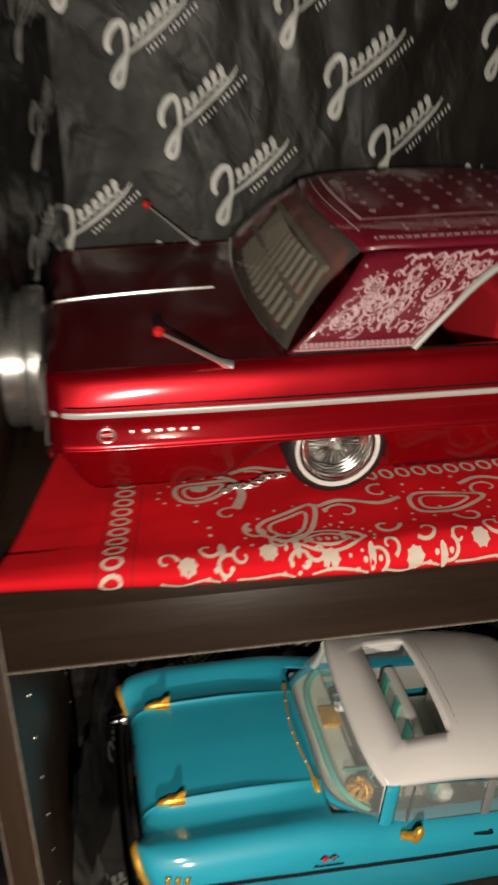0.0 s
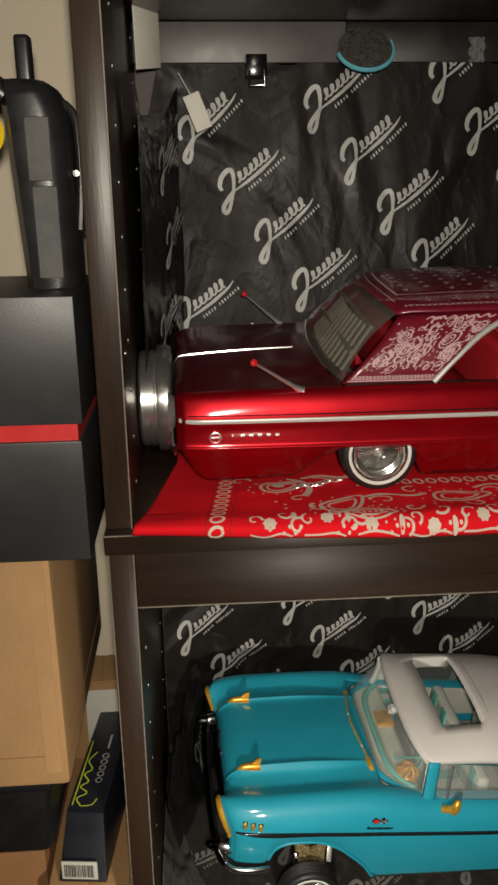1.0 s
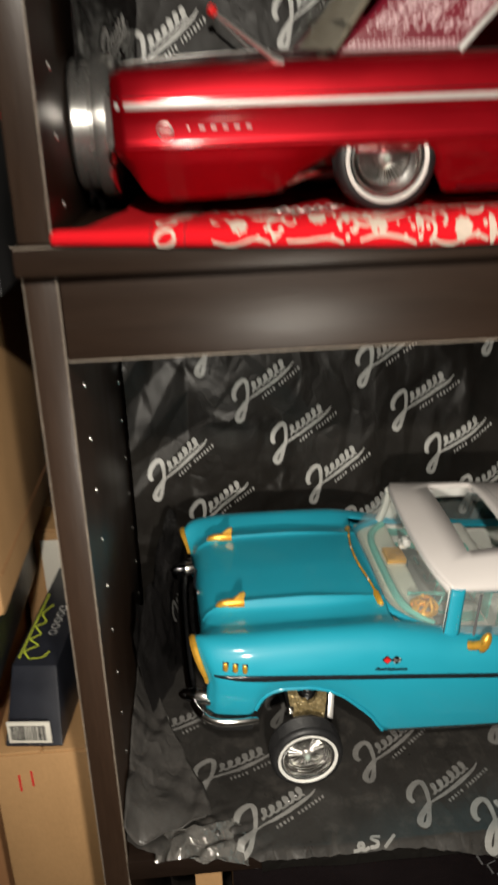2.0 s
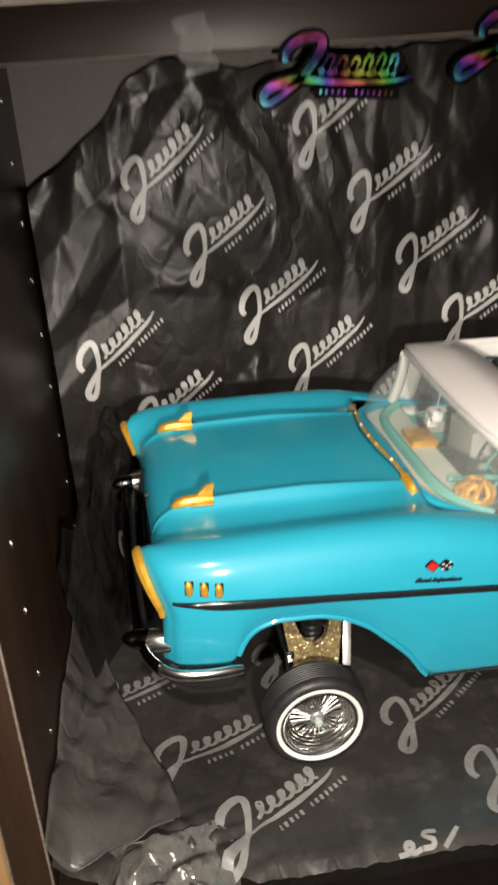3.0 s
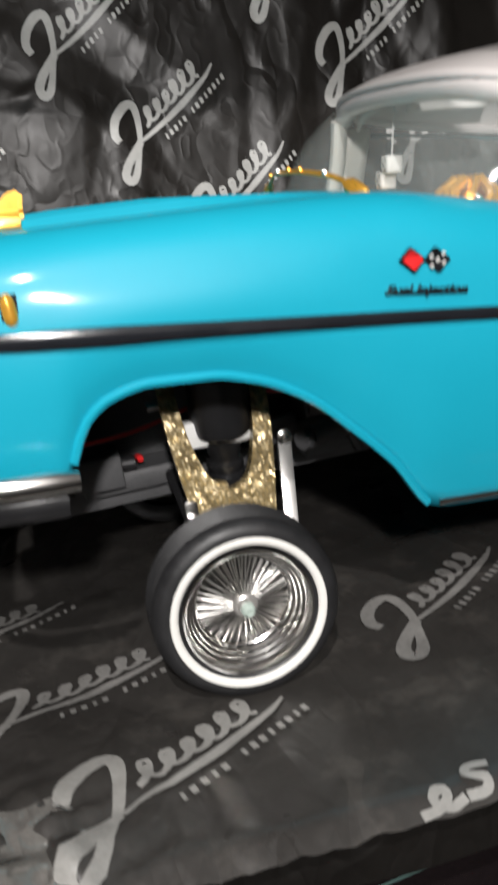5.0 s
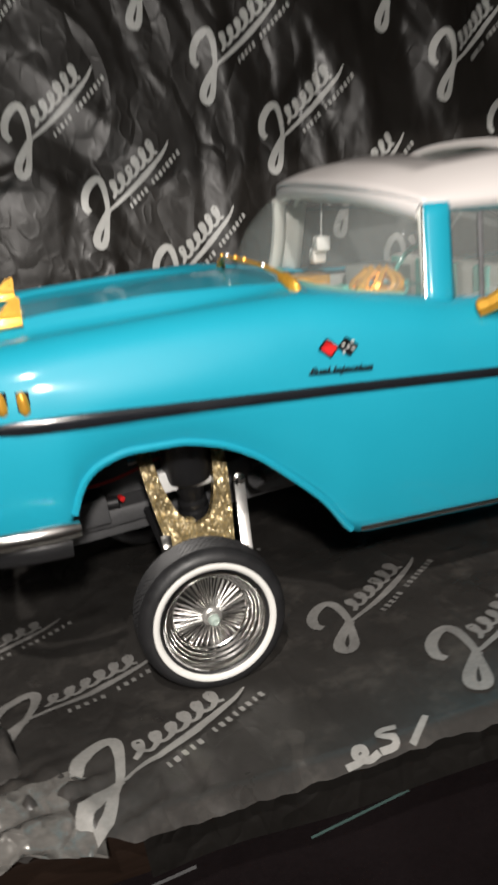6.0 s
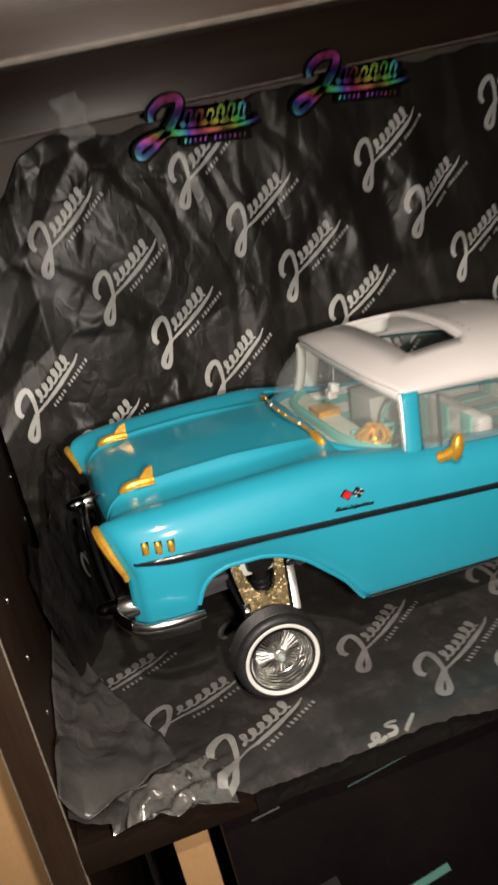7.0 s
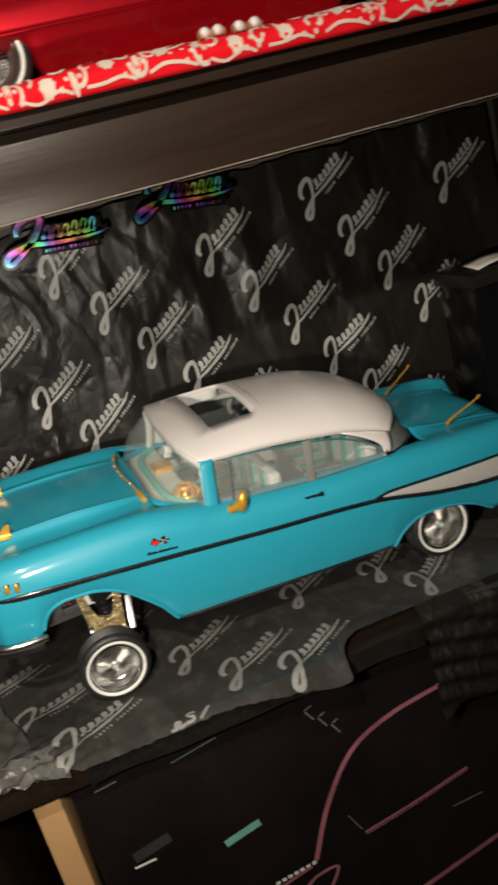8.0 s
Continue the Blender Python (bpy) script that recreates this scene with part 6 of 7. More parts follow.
pr = Print(on_roof, 0.0016)
for i, x in enumerate(np.linspace(0.036, 0.165, 9)):
    for j in range(6):
        y = -0.48 + 0.19 * j + (0.095 if i % 2 else 0)
        if y < 0.52:
            pr.blob(x, y, 0.0012, 0.034, 0.02, 9)
            pr.blob(x + 0.0012, y + 0.024, 0.0016, 0.018, 0.0, 8)
for y in (-0.62, 0.62):
    pr.ribbon([(x, y) for x in np.linspace(0.026, 0.172, 40)], 0.018)
    for x in np.linspace(0.026, 0.17, 34):
        pr.ring(x, y * 1.47, 0.0017, 0.020, 0.0011, n=8)
    for x in np.linspace(0.034, 0.166, 7):
        for k in range(3):
            pr.ring(x, y * 1.23, 0.0078 - 0.0024 * k, 0.095 - 0.03 * k, 0.0010, 0.25, 16)
        pr.blob(x + 0.010, y * 1.20, 0.0011, 0.018, 0, 7)
        pr.blob(x + 0.010, y * 1.30, 0.0011, 0.018, 0, 7)
for x in (0.0265, 0.172):
    pr.ribbon([(x, y) for y in np.linspace(-0.62, 0.62, 30)], 0.0018)
    pr.ribbon([(x - 0.006, y) for y in np.linspace(-0.8, 0.8, 30)], 0.0007)
pr.done("paisley_print", ROOF_INK, roof2)


def rear_glass(u, v):
    a = (u - 0.5) * 2
    low = Vector((-0.040 + 0.010 * a * a, 0.086 * a, 0.0965))
    return low.lerp(red_roof(0.0145, a * 0.99), v) + Vector((-0.004, 0, 0.003)) * math.sin(math.pi * v)


patch("rear_window", rear_glass, 20, 10, GLASS_SMOKE, red_car, RED_LEAN, "smoked plastic rear window", 0.0008)
rpart("rear_window_frame", tube([rear_glass(u, 0) for u in np.linspace(0, 1, 20)], 0.0011, 6), CHROME)
BLIND = mat("tan_moulded_plastic", (0.40, 0.35, 0.26), rough=0.5, var=0.12)
blind = rpart("rear_blind", merge(*[tube([rear_glass(0.10, v) + Vector((0.004, 0, -0.004)), rear_glass(0.90, v) + Vector((0.004, 0, -0.004))], 0.0021, 6) for v in (0.34, 0.70)]), BLIND, label="tan slatted blind behind the rear window")
for u in np.linspace(0.14, 0.86, 13):
    rpart("blind_slat", tube([rear_glass(u, 0.10) + Vector((0.006, 0, -0.006)), rear_glass(u, 0.70) + Vector((0.006, 0, -0.006))], 0.0019, 6), BLIND, blind)
for s in (-1, 1):
    arc = curve_through([(0.040, s * 0.0895, 0.0955), (0.055, s * 0.087, 0.1110), (0.076, s * 0.082, 0.1290), (0.098, s * 0.0765, 0.1395), (0.125, s * 0.074, 0.1430), (0.165, s * 0.0725, 0.1405)], 34)
    rpart("window_frame", tube(arc, 0.0022, 8), SILVER, label="curved chrome side window frame")
    rpart("belt_moulding", strip([(x, s * 0.0895, 0.0952) for x in np.linspace(-0.028, 0.205, 30)], [(0, s, 0.2)] * 30, 0.0020, 0.0012), CHROME)
    rpart("windscreen_post", tube([(0.212, s * 0.087, 0.0955), (0.178, s * 0.070, 0.1405)], 0.0026, 8), CHROME)
    rpart("window_post", tube([(0.104, s * 0.088, 0.0955), (0.102, s * 0.0762, 0.1405)], 0.0014, 8), CHROME)
    rpart("door_card", block((0.02, s * 0.085 - 0.0012, 0.050), (0.205, s * 0.085 + 0.0012, 0.0935), 0.0008), SEAT_RED)
patch("windscreen", lambda u, v: Vector((0.228 - 0.02 * ((u - 0.5) * 2) ** 2, 0.088 * (u - 0.5) * 2, 0.0975)).lerp(red_roof(0.1845, (u - 0.5) * 1.96), v), 16, 8, GLASS_SMOKE, red_car, RED_LEAN, "", 0.0008)
for x0, nm in ((0.108, "front_seat"), (0.030, "rear_seat")):
    seat = rpart(nm, block((x0, -0.078, 0.048), (x0 + 0.040, 0.078, 0.072), 0.006, 3), SEAT_RED, label="red vinyl bench seat")
    rpart("seat_back", block((x0 - 0.012, -0.078, 0.064), (x0 + 0.006, 0.078, 0.116), 0.006, 3), SEAT_RED, seat)
    rpart("seat_piping", tube(curve_through([(x0 + 0.006, -0.076, 0.100), (x0 + 0.007, -0.03, 0.106), (x0 + 0.007, 0.03, 0.106), (x0 + 0.006, 0.076, 0.100)], 16), 0.0012, 6), ROOF_INK, seat)
rpart("cabin_floor", block((-0.03, -0.084, 0.040), (0.22, 0.084, 0.044), 0.001), SEAT_RED)
rpart("chassis", merge(block((-0.14, -0.034, 0.020), (0.37, 0.034, 0.027), 0.001), block((-0.11, -0.060, 0.016), (-0.055, 0.060, 0.028), 0.002)), GREY_PLASTIC)
for s in (-1, 1):
    for x in (0.0, 0.302):
        wheel(red_car, pose(x, s * 0.097, 0.0300, 0, 0, 0 if s < 0 else 180), 0.030)
    part("exhaust", tube(curve_through([(-0.060, s * 0.070, 0.016), (-0.045, s * 0.076, 0.022), (-0.022, s * 0.070, 0.028)], 8), 0.0034, 10), CHROME, red_car, "short chrome exhaust pipe")
part("rear_axle", tube([(0, -0.094, 0.03), (0, 0.094, 0.03)], 0.0045, 10), BLACK_PLASTIC, red_car)
part("front_axle", tube([(0.302, -0.094, 0.03), (0.302, 0.094, 0.03)], 0.0045, 10), BLACK_PLASTIC, red_car)

# ---- the folded red bandana under it ----
PROFILE = curve_through([(-0.0165, 0.4372), (-0.0182, 0.4400), (-0.0184, 0.4428), (-0.0155, 0.4446), (-0.0090, 0.4450), (0.0, 0.4440), (0.012, 0.4424), (0.03, 0.4412), (0.06, 0.4405), (0.27, 0.4400)], 90)
ARC = np.concatenate([[0], np.cumsum(np.linalg.norm(np.diff(PROFILE, axis=0), axis=1))])


def cloth(u, v):
    def at(a, b):
        b = max(b, 0.0)
        y, z = float(np.interp(b, ARC, PROFILE[:, 0])), float(np.interp(b, ARC, PROFILE[:, 1]))
        z -= 0.0085 * min(1.0, max(0.0, a / 0.19)) * max(0.0, 1 - b / 0.016)
        calm = min(1.0, b / 0.02)
        lump = 0.0024 * noise.noise(Vector((a * 14, b * 9, 2.0))) + 0.0010 * noise.noise(Vector((a * 45, b * 30, 5.0)))
        y += 0.0030 * noise.noise(Vector((a * 11, 1.5, 0))) * (1 if b < 0.035 else 0)
        return Vector((a + 0.05 * max(0.0, 0.03 - a) * min(1, b / 0.1), y, z + max(-0.0006, lump) * calm))
    p, e = at(u, v), 0.001
    n = (at(u + e, v) - p).cross(at(u, v + e) - p).normalized()
    return p, n if n.z - n.y > 0 else -n


CL = ARC[-1] - 0.012
uu = np.linspace(0.001, 0.622, 200)
vv = np.concatenate([np.linspace(0, 0.04, 22), np.linspace(0.044, CL, 60)])
shear = lambda u, v: u + (0.03 * min(1, v / 0.16) * max(0, 1 - u / 0.08))
bandana = link_mesh("bandana", [cloth(shear(u, v), v)[0] for u in uu for v in vv], grid_faces(len(uu), len(vv)), CLOTH_RED)
tagged(bandana, "folded red cotton bandana with cream paisley print on the shelf", "bandana")
thicken(bandana, 0.0008, -1.0)


def drop(pr, u, v, r, turn, rows=2, wide=0.0024):
    """A paisley drop: nested curled outlines with dots."""
    for k in range(rows):
        q = np.linspace(0, math.tau, 34)
        rr = r * (1 - 0.36 * k)
        x, y = rr * np.cos(q) * (1 + 0.25 * np.cos(q)), rr * 0.55 * np.sin(q) * (1 - 0.35 * np.cos(q))
        y = y + 0.35 * rr * np.maximum(0, np.cos(q)) ** 2
        pr.ribbon(np.stack([u + x * math.cos(turn) - y * math.sin(turn), v + x * math.sin(turn) + y * math.cos(turn)], 1), wide * (1 - 0.25 * k))
    for q in np.linspace(0, math.tau, 15)[:-1]:
        x, y = 1.3 * r * math.cos(q), 0.8 * r * math.sin(q)
        pr.blob(u + x * math.cos(turn) - y * math.sin(turn), v + x * math.sin(turn) + y * math.cos(turn), 0.0011, 0.0011, n=6)


def curl(pr, u, v, r, turn, sign=1, wide=0.0018):
    q = np.linspace(0, 5.2, 26)
    rr = r * (1 - q / 6.2)
    x = u + rr * np.cos(sign * q + turn)
    y = v + rr * np.sin(sign * q + turn)
    pr.ribbon(np.stack([x, y], 1), wide * np.linspace(1.2, 0.7, 26))


pr = Print(cloth, 0.0007)
for k in range(16):
    pr.ring(0.060 + 0.0012 * k, 0.004 + 0.0105 * k, 0.0050, 0.0034, 0.0020, 0.3, 12)
for u in np.arange(0.195, 0.60, 0.0105):
    pr.ring(u, 0.088 + 0.002 * math.sin(u * 30), 0.0034, 0.0050, 0.0020, 0.2, 12)
for k, u in enumerate(np.arange(0.098, 0.60, 0.0385)):
    pr.blob(u + 0.004 * math.sin(k * 2.3), 0.010 + 0.004 * math.sin(k * 1.7), 0.0046, 0.0046, 0.3 * k, 24, 0.12, 8)
    pr.blob(u + 0.018, 0.012 + 0.006 * math.cos(k), 0.0020, 0.0060, 0.5 * math.sin(k * 3.1), 10)
    curl(pr, u + 0.011, 0.020, 0.0075, k * 1.3, 1 if k % 2 else -1)
    curl(pr, u + 0.0200, 0.008, 0.0068, k * 2.1 + 1, -1 if k % 2 else 1, 0.0018)
    curl(pr, u - 0.0105, 0.013, 0.0058, k * 1.7, 1, 0.0016)
    pr.ribbon(curve_through([(u - 0.014, 0.003), (u - 0.004, 0.001 + 0.002 * (k % 3)), (u + 0.008, 0.004), (u + 0.016, 0.002)], 14), 0.0013)
    for m in range(4):
        pr.blob(u + 0.010 + 0.004 * m, 0.004 + 0.0035 * (m % 2), 0.0013, 0.0013, n=7)
for k, (u, v) in enumerate(((0.112, 0.082), (0.155, 0.036), (0.245, 0.050), (0.330, 0.038), (0.415, 0.050), (0.500, 0.038), (0.580, 0.050))):
    drop(pr, u, v, 0.022 if k else 0.019, 0.15 + 0.5 * math.sin(k * 1.9), 2, 0.0028)
    curl(pr, u + 0.034, v + 0.012, 0.011, 2.0 + k, -1)
    curl(pr, u - 0.030, v + 0.018, 0.009, 0.6 * k, 1)
    pr.ribbon(curve_through([(u + 0.020, v + 0.020), (u + 0.035, v + 0.026), (u + 0.055, v + 0.018), (u + 0.070, v + 0.024)], 18), 0.0034)
for k in range(60):
    pr.blob(random.uniform(0.10, 0.60), random.uniform(0.03, 0.115), 0.0013, 0.0013, n=7)
for k, u in enumerate(np.arange(0.172, 0.60, 0.118)):
    for grow in (1.0, 0.60):
        q = np.linspace(-1, 1, 15)
        for side in (-1, 1):
            pr.ribbon(np.stack([u + 0.021 * grow * q, 0.0205 + side * 0.0085 * grow * (1 - q * q)], 1), 0.0017)
    for q in np.linspace(0, math.tau, 22)[:-1]:
        pr.blob(u + 0.0255 * math.cos(q), 0.0210 + 0.0125 * math.sin(q), 0.0010, 0.0010, n=6)
    for q in np.linspace(-0.8, 0.8, 5):
        pr.blob(u + 0.011 * q, 0.0205, 0.0014, 0.0022, 0.3, 7)
    curl(pr, u + 0.034, 0.030, 0.0085, 0.8 * k, -1, 0.0022)
    curl(pr, u - 0.034, 0.034, 0.0090, 1.1 * k + 2, 1, 0.0022)
pr.blob(0.112, 0.086, 0.0052, 0.0040, 0, 12)
pr.ribbon(curve_through([(0.130, 0.060), (0.136, 0.078), (0.132, 0.094), (0.120, 0.100)], 14), np.linspace(0.006, 0.003, 14))
pr.done("cream_print", CLOTH_INK, bandana)
pr = Print(cloth, 0.0006)
for du in (-0.008, 0.0095):
    pr.ribbon([(0.060 + du + 0.11 * v, v) for v in np.linspace(0.001, 0.19, 40)], 0.0005)
pr.ribbon([(u, 0.100) for u in np.linspace(0.08, 0.61, 60)], 0.0005)
pr.done("dark_print_line", CLOTH_LINE, bandana)
# a fine chain lying in front of the rear wheel
chain = thing("chain", "fine silver chain lying on the bandana", "chain")
for k in range(11):
    u = 0.127 + 0.0036 * k
    p, n = cloth(u, 0.080 + 0.0016 * k + 0.002 * math.sin(k * 1.1))
    q = np.linspace(0, math.tau, 11)
    link = tube([(0.0026 * math.cos(t), 0.0016 * math.sin(t), 0) for t in q], 0.0005, 5, cap=False)
    link.transform(Matrix.Translation(p + Vector((0, 0, 0.0017))) @ pose(0, 0, 0, 80 if k % 2 else 15, 0, 20 * math.sin(k)))
    part("link", link, BRIGHT, chain)
# pearl beads in a brown setting under the sill, further along
beads = thing("bead_strand", "short strand of four pearl beads in a brown setting", "beads")
for k, u in enumerate((0.3190, 0.3275, 0.3415, 0.3520)):
    bm = bmesh.new()
    bmesh.ops.create_icosphere(bm, subdivisions=2, radius=0.0036)
    p, n = cloth(u, 0.0195)
    bm.transform(Matrix.Translation(p + Vector((0, 0, 0.0042))))
    part("bead", bm, PEARL, beads)
    part("setting", tube([p + Vector((-0.0042, 0.0006, 0.0030)), p + Vector((0.0042, 0.0006, 0.0030))], [0.0026, 0.0026], 10), CARD_DARK, beads)

# ---- bits fixed to the back of the upper compartment ----
tag = thing("white_tag", "white card tag hanging before the black film", "tag")
part("card", merge(block((-0.010, -0.0005, -0.022), (0.010, 0.0005, 0.022), 0.0015)), WHITE_CARD, tag)
part("string", tube([(0, 0, 0.021), (-0.004, 0.002, 0.050)], 0.0006, 5), NYLON, tag)
tag.matrix_world = pose(0.0585, 0.262, 0.735, 0, -22, 0) @ Matrix.Diagonal((0.78, 1, 0.74, 1))
clip = thing("binder_clip", "black metal binder clip gripping the film's top edge", "clip")
part("clip_body", block((-0.013, -0.006, -0.018), (0.013, 0.004, 0.008), 0.002), GLOSS_BLACK, clip)
part("clip_lever", tube([(-0.009, -0.0065, -0.010), (-0.009, -0.010, -0.028), (0.009, -0.010, -0.028), (0.009, -0.0065, -0.010)], 0.0012, 6), STEEL, clip)
clip.matrix_world = pose(0.1135, 0.270, 0.778) @ Matrix.Diagonal((0.75, 1, 0.75, 1))
disc = thing("round_ornament", "round ornament with a scribbled grey face and blue rim", "ornament")
part("face", lathe([(0.0001, -0.0030), (0.020, -0.0028), (0.0262, -0.0020), (0.0262, 0.002)], 40), PATTERN_DISC, disc)
part("rim", tube([(0.0272 * math.cos(q), 0.0, 0.0272 * math.sin(q)) for q in np.linspace(math.pi * 1.08, math.tau * 1.06, 30)], 0.0022, 8), CYAN_RIM, disc)
disc.matrix_world = pose(0.214, 0.268, 0.788, -38, 0, 0) @ Matrix.Diagonal((0.95, 1, 0.9, 1))
scrap = thing("tape_scrap", "crumpled clear tape scrap holding the film", "tape")
bm = bmesh.new()
vs = [bm.verts.new((0.024 * (i / 6 - 0.5) + 0.003 * math.sin(j * 2), -0.004 * abs(math.sin(i * 1.9 + j)), 0.026 * (j / 6 - 0.5))) for i in range(7) for j in range(7)]
for i in range(6):
    for j in range(6):
        bm.faces.new((vs[i * 7 + j], vs[i * 7 + j + 1], vs[i * 7 + j + 8], vs[i * 7 + j + 7]))
part("strip", bm, TAPE, scrap, smooth=False)
scrap.matrix_world = pose(0.318, 0.268, 0.787) @ Matrix.Diagonal((0.6, 1, 0.8, 1))
paper = thing("paper_corner", "pale paper scrap stuck in the cabinet corner", "paper")
part("sheet", block((-0.0006, -0.028, -0.034), (0.0006, 0.028, 0.034), 0.0005), WHITE_CARD, paper)
paper.matrix_world = pose(0.016, 0.245, 0.795, 8, 4, -30) @ Matrix.Diagonal((1, 0.7, 0.75, 1))
# clear tape over the lower film's torn top corner
scrap2 = copy_thing(scrap, pose(0.1225, 0.2665, 0.376, 0, -8, 0) @ Matrix.Diagonal((1.45, 1, 1.6, 1)))

# ---- holographic stickers hung behind the turquoise car ----
for at, turn in (((0.162, 0.262, 0.3400), 5.0), ((0.290, 0.263, 0.3470), 6.0)):
    st = thing("holographic_sticker", "rainbow holographic foil sticker with a black backing", "sticker", pose(*at, 0, turn, 0), "stickers on the film")
    flat = lambda u, v: (Vector((u, 0.0, v)), Vector((0, -1, 0)))
    pr = Print(flat, -0.0006)
    L = 0.072
    conv = lambda c: (np.array(c) + (0.36, 0.2)) * L
    pr.ribbon(conv(HOOK), L * 0.13)
    pr.ribbon(conv([(0.05, 0.09), (0.5, 0.08), (0.92, 0.09)]), L * 0.24)
    pr.ribbon(conv(SWASH), L * 0.12)
    pr.ribbon(conv([(0.1, -0.105), (0.88, -0.105)]), L * 0.10)
    pr.done("backing", GLOSS_BLACK, st)
    pr = Print(flat, 0.0004)
    pr.ribbon(conv(HOOK), L * (0.05 + 0.03 * np.abs(np.sin(np.linspace(0, 5, 40)))))
    pr.ribbon(conv(WAVE), L * 0.055)
    pr.ribbon(conv(SWASH), L * np.linspace(0.06, 0.02, 22))
    pr.done("foil_mark", FOIL_RAINBOW, st, "iridescent rainbow foil")
    pr = Print(flat, 0.0006)
    for k in range(13):
        if k != 5:
            pr.ribbon(conv([(0.15 + 0.054 * k, -0.125), (0.16 + 0.054 * k, -0.085)]), L * 0.022)
    pr.done("foil_bars", FOIL_RAINBOW, st)

# ---- boxes in the compartment below ----
poster = thing("printed_carton", "glossy black carton printed with a car outline", "carton")
PY = 0.018
part("carton_body", block((0.076, PY, -0.4395), (0.60, 0.20, -0.026), 0.003), mat("brown_black_print", (0.0085, 0.0063, 0.0068), rough=0.24, var=0.5, scale=9, bump=0.01), poster)
face = lambda u, v: (Vector((u, PY, v)), Vector((0, -1, 0)))


def drawn(name, lines, material):
    pr = Print(face, 0.0008)
    for pts, w in lines:
        pr.ribbon(curve_through(pts, 8 * len(pts)) if len(pts) > 2 else pts, w)
    return pr.done(name, material, poster)


drawn("car_outline", (([(0.245, -0.200), (0.268, -0.150), (0.300, -0.108), (0.340, -0.090), (0.392, -0.082)], 0.0044), ([(0.294, -0.1945), (0.345, -0.187), (0.400, -0.176)], 0.0024), ([(0.295, -0.1972), (0.345, -0.1897), (0.400, -0.1787)], 0.0010), ([(0.318, -0.286), (0.37, -0.275), (0.43, -0.262)], 0.0050),
                      ([(0.240, -0.204), (0.225, -0.207), (0.195, -0.214)], 0.003), ([(0.232, -0.222), (0.243, -0.216), (0.262, -0.216), (0.252, -0.235)], 0.003)), PINK_LINE)
drawn("window_glint", (([(0.379, -0.2105), (0.410, -0.2095)], 0.0013),), GREY_PLASTIC)
drawn("window_glint", (([(0.283, -0.170), (0.292, -0.190)], 0.0009),), GREY_PLASTIC)
drawn("mint_bar", (([(0.176, -0.1435), (0.2085, -0.1365)], 0.0072),), MINT_PRINT)
drawn("mint_line", (([(0.155, -0.0485), (0.195, -0.0425)], 0.0012),), mat("faded_mint_print", (0.08, 0.135, 0.125), rough=0.3))
for k in range(3):
    drawn("print_stroke", (([(0.2700 + 0.0095 * k, -0.0530 - 0.0110 * k), (0.2760 + 0.0095 * k, -0.0640 - 0.0110 * k)], 0.0013),), GREY_PLASTIC)
    drawn("print_stroke", (([(0.2710 + 0.0095 * k, -0.0525 - 0.0110 * k), (0.2765 + 0.0095 * k, -0.0500 - 0.0110 * k)], 0.0012),), GREY_PLASTIC)
for k in range(7):
    drawn("name_bar", (([(0.206 + 0.0058 * k, -0.2050 + 0.0006 * k), (0.2098 + 0.0058 * k, -0.2044 + 0.0006 * k)], 0.0034),), PALE_PRINT)
drawn("print_stroke", (([(0.102, -0.1280), (0.120, -0.1275)], 0.0022),), PALE_PRINT)
drawn("print_stroke", (([(0.094, -0.046), (0.112, -0.044)], 0.0014),), GREY_PLASTIC)
drawn("print_patch", (([(0.104, -0.1190), (0.136, -0.1130)], 0.010),), CARTON_BLACK)
spare = thing("cardboard_sheet", "plain brown cardboard standing in the lower compartment", "cardboard")
part("sheet", block((0.047, 0.022, -0.4395), (0.068, 0.10, -0.028), 0.001), CARD, spare)

# ---- black box behind the car's tail ----
bag = thing("black_box", "glossy black plain box standing behind the car's tail", "box")
part("box_body", block((0.595, 0.205, 0.007), (0.715, 0.275, 0.205), 0.003), GLOSS_BLACK, bag)
part("box_lid", block((0.590, 0.200, 0.197), (0.7175, 0.279, 0.212), 0.003), PANEL_IN, bag)
slip = thing("paper_slip", "curled pale paper slip lying on the black box", "paper")
patch("sheet", lambda u, v: Vector((0.610 + 0.06 * u, 0.215 + 0.03 * v, 0.2126 + 0.004 * math.sin(math.pi * u) + 0.003 * v)), 10, 4, WHITE_CARD, slip, None, "", 0.0005)

# ---- the stack beside the cabinet ----
stand = thing("side_stand", "low dark stand carrying the boxes beside the cabinet", "stand")
part("top", block((-0.52, 0.03, -0.16), (-0.026, 0.318, -0.142), 0.002), CARTON_BLACK, stand)
for x in (-0.50, -0.05):
    for y in (0.05, 0.30):
        part("leg", block((x - 0.015, y - 0.012, FLOOR_Z), (x + 0.015, y + 0.012, -0.160), 0.001), CARTON_BLACK, stand)


def carton(name, label, lo, hi, material, tape=None, bevel=0.002):
    """A closed carton: body with a lid seam, top flaps and a worn edge."""
    ob = thing(name, label, "box")
    part("box_body", block(lo, hi, bevel), material, ob)
    part("flap", block((lo[0] + 0.002, lo[1] + 0.002, hi[2] - 0.0005), ((lo[0] + hi[0]) / 2 - 0.001, hi[1] - 0.002, hi[2] + 0.0022), 0.0008), material, ob)
    part("flap", block(((lo[0] + hi[0]) / 2 + 0.001, lo[1] + 0.002, hi[2] - 0.0005), (hi[0] - 0.002, hi[1] - 0.002, hi[2] + 0.0022), 0.0008), material, ob)
    if tape:
        part("tape", block((lo[0] + 0.03, lo[1] - 0.0006, lo[2] + 0.01), (lo[0] + 0.07, lo[1] + 0.0002, hi[2] - 0.001), 0), tape, ob)
    return ob


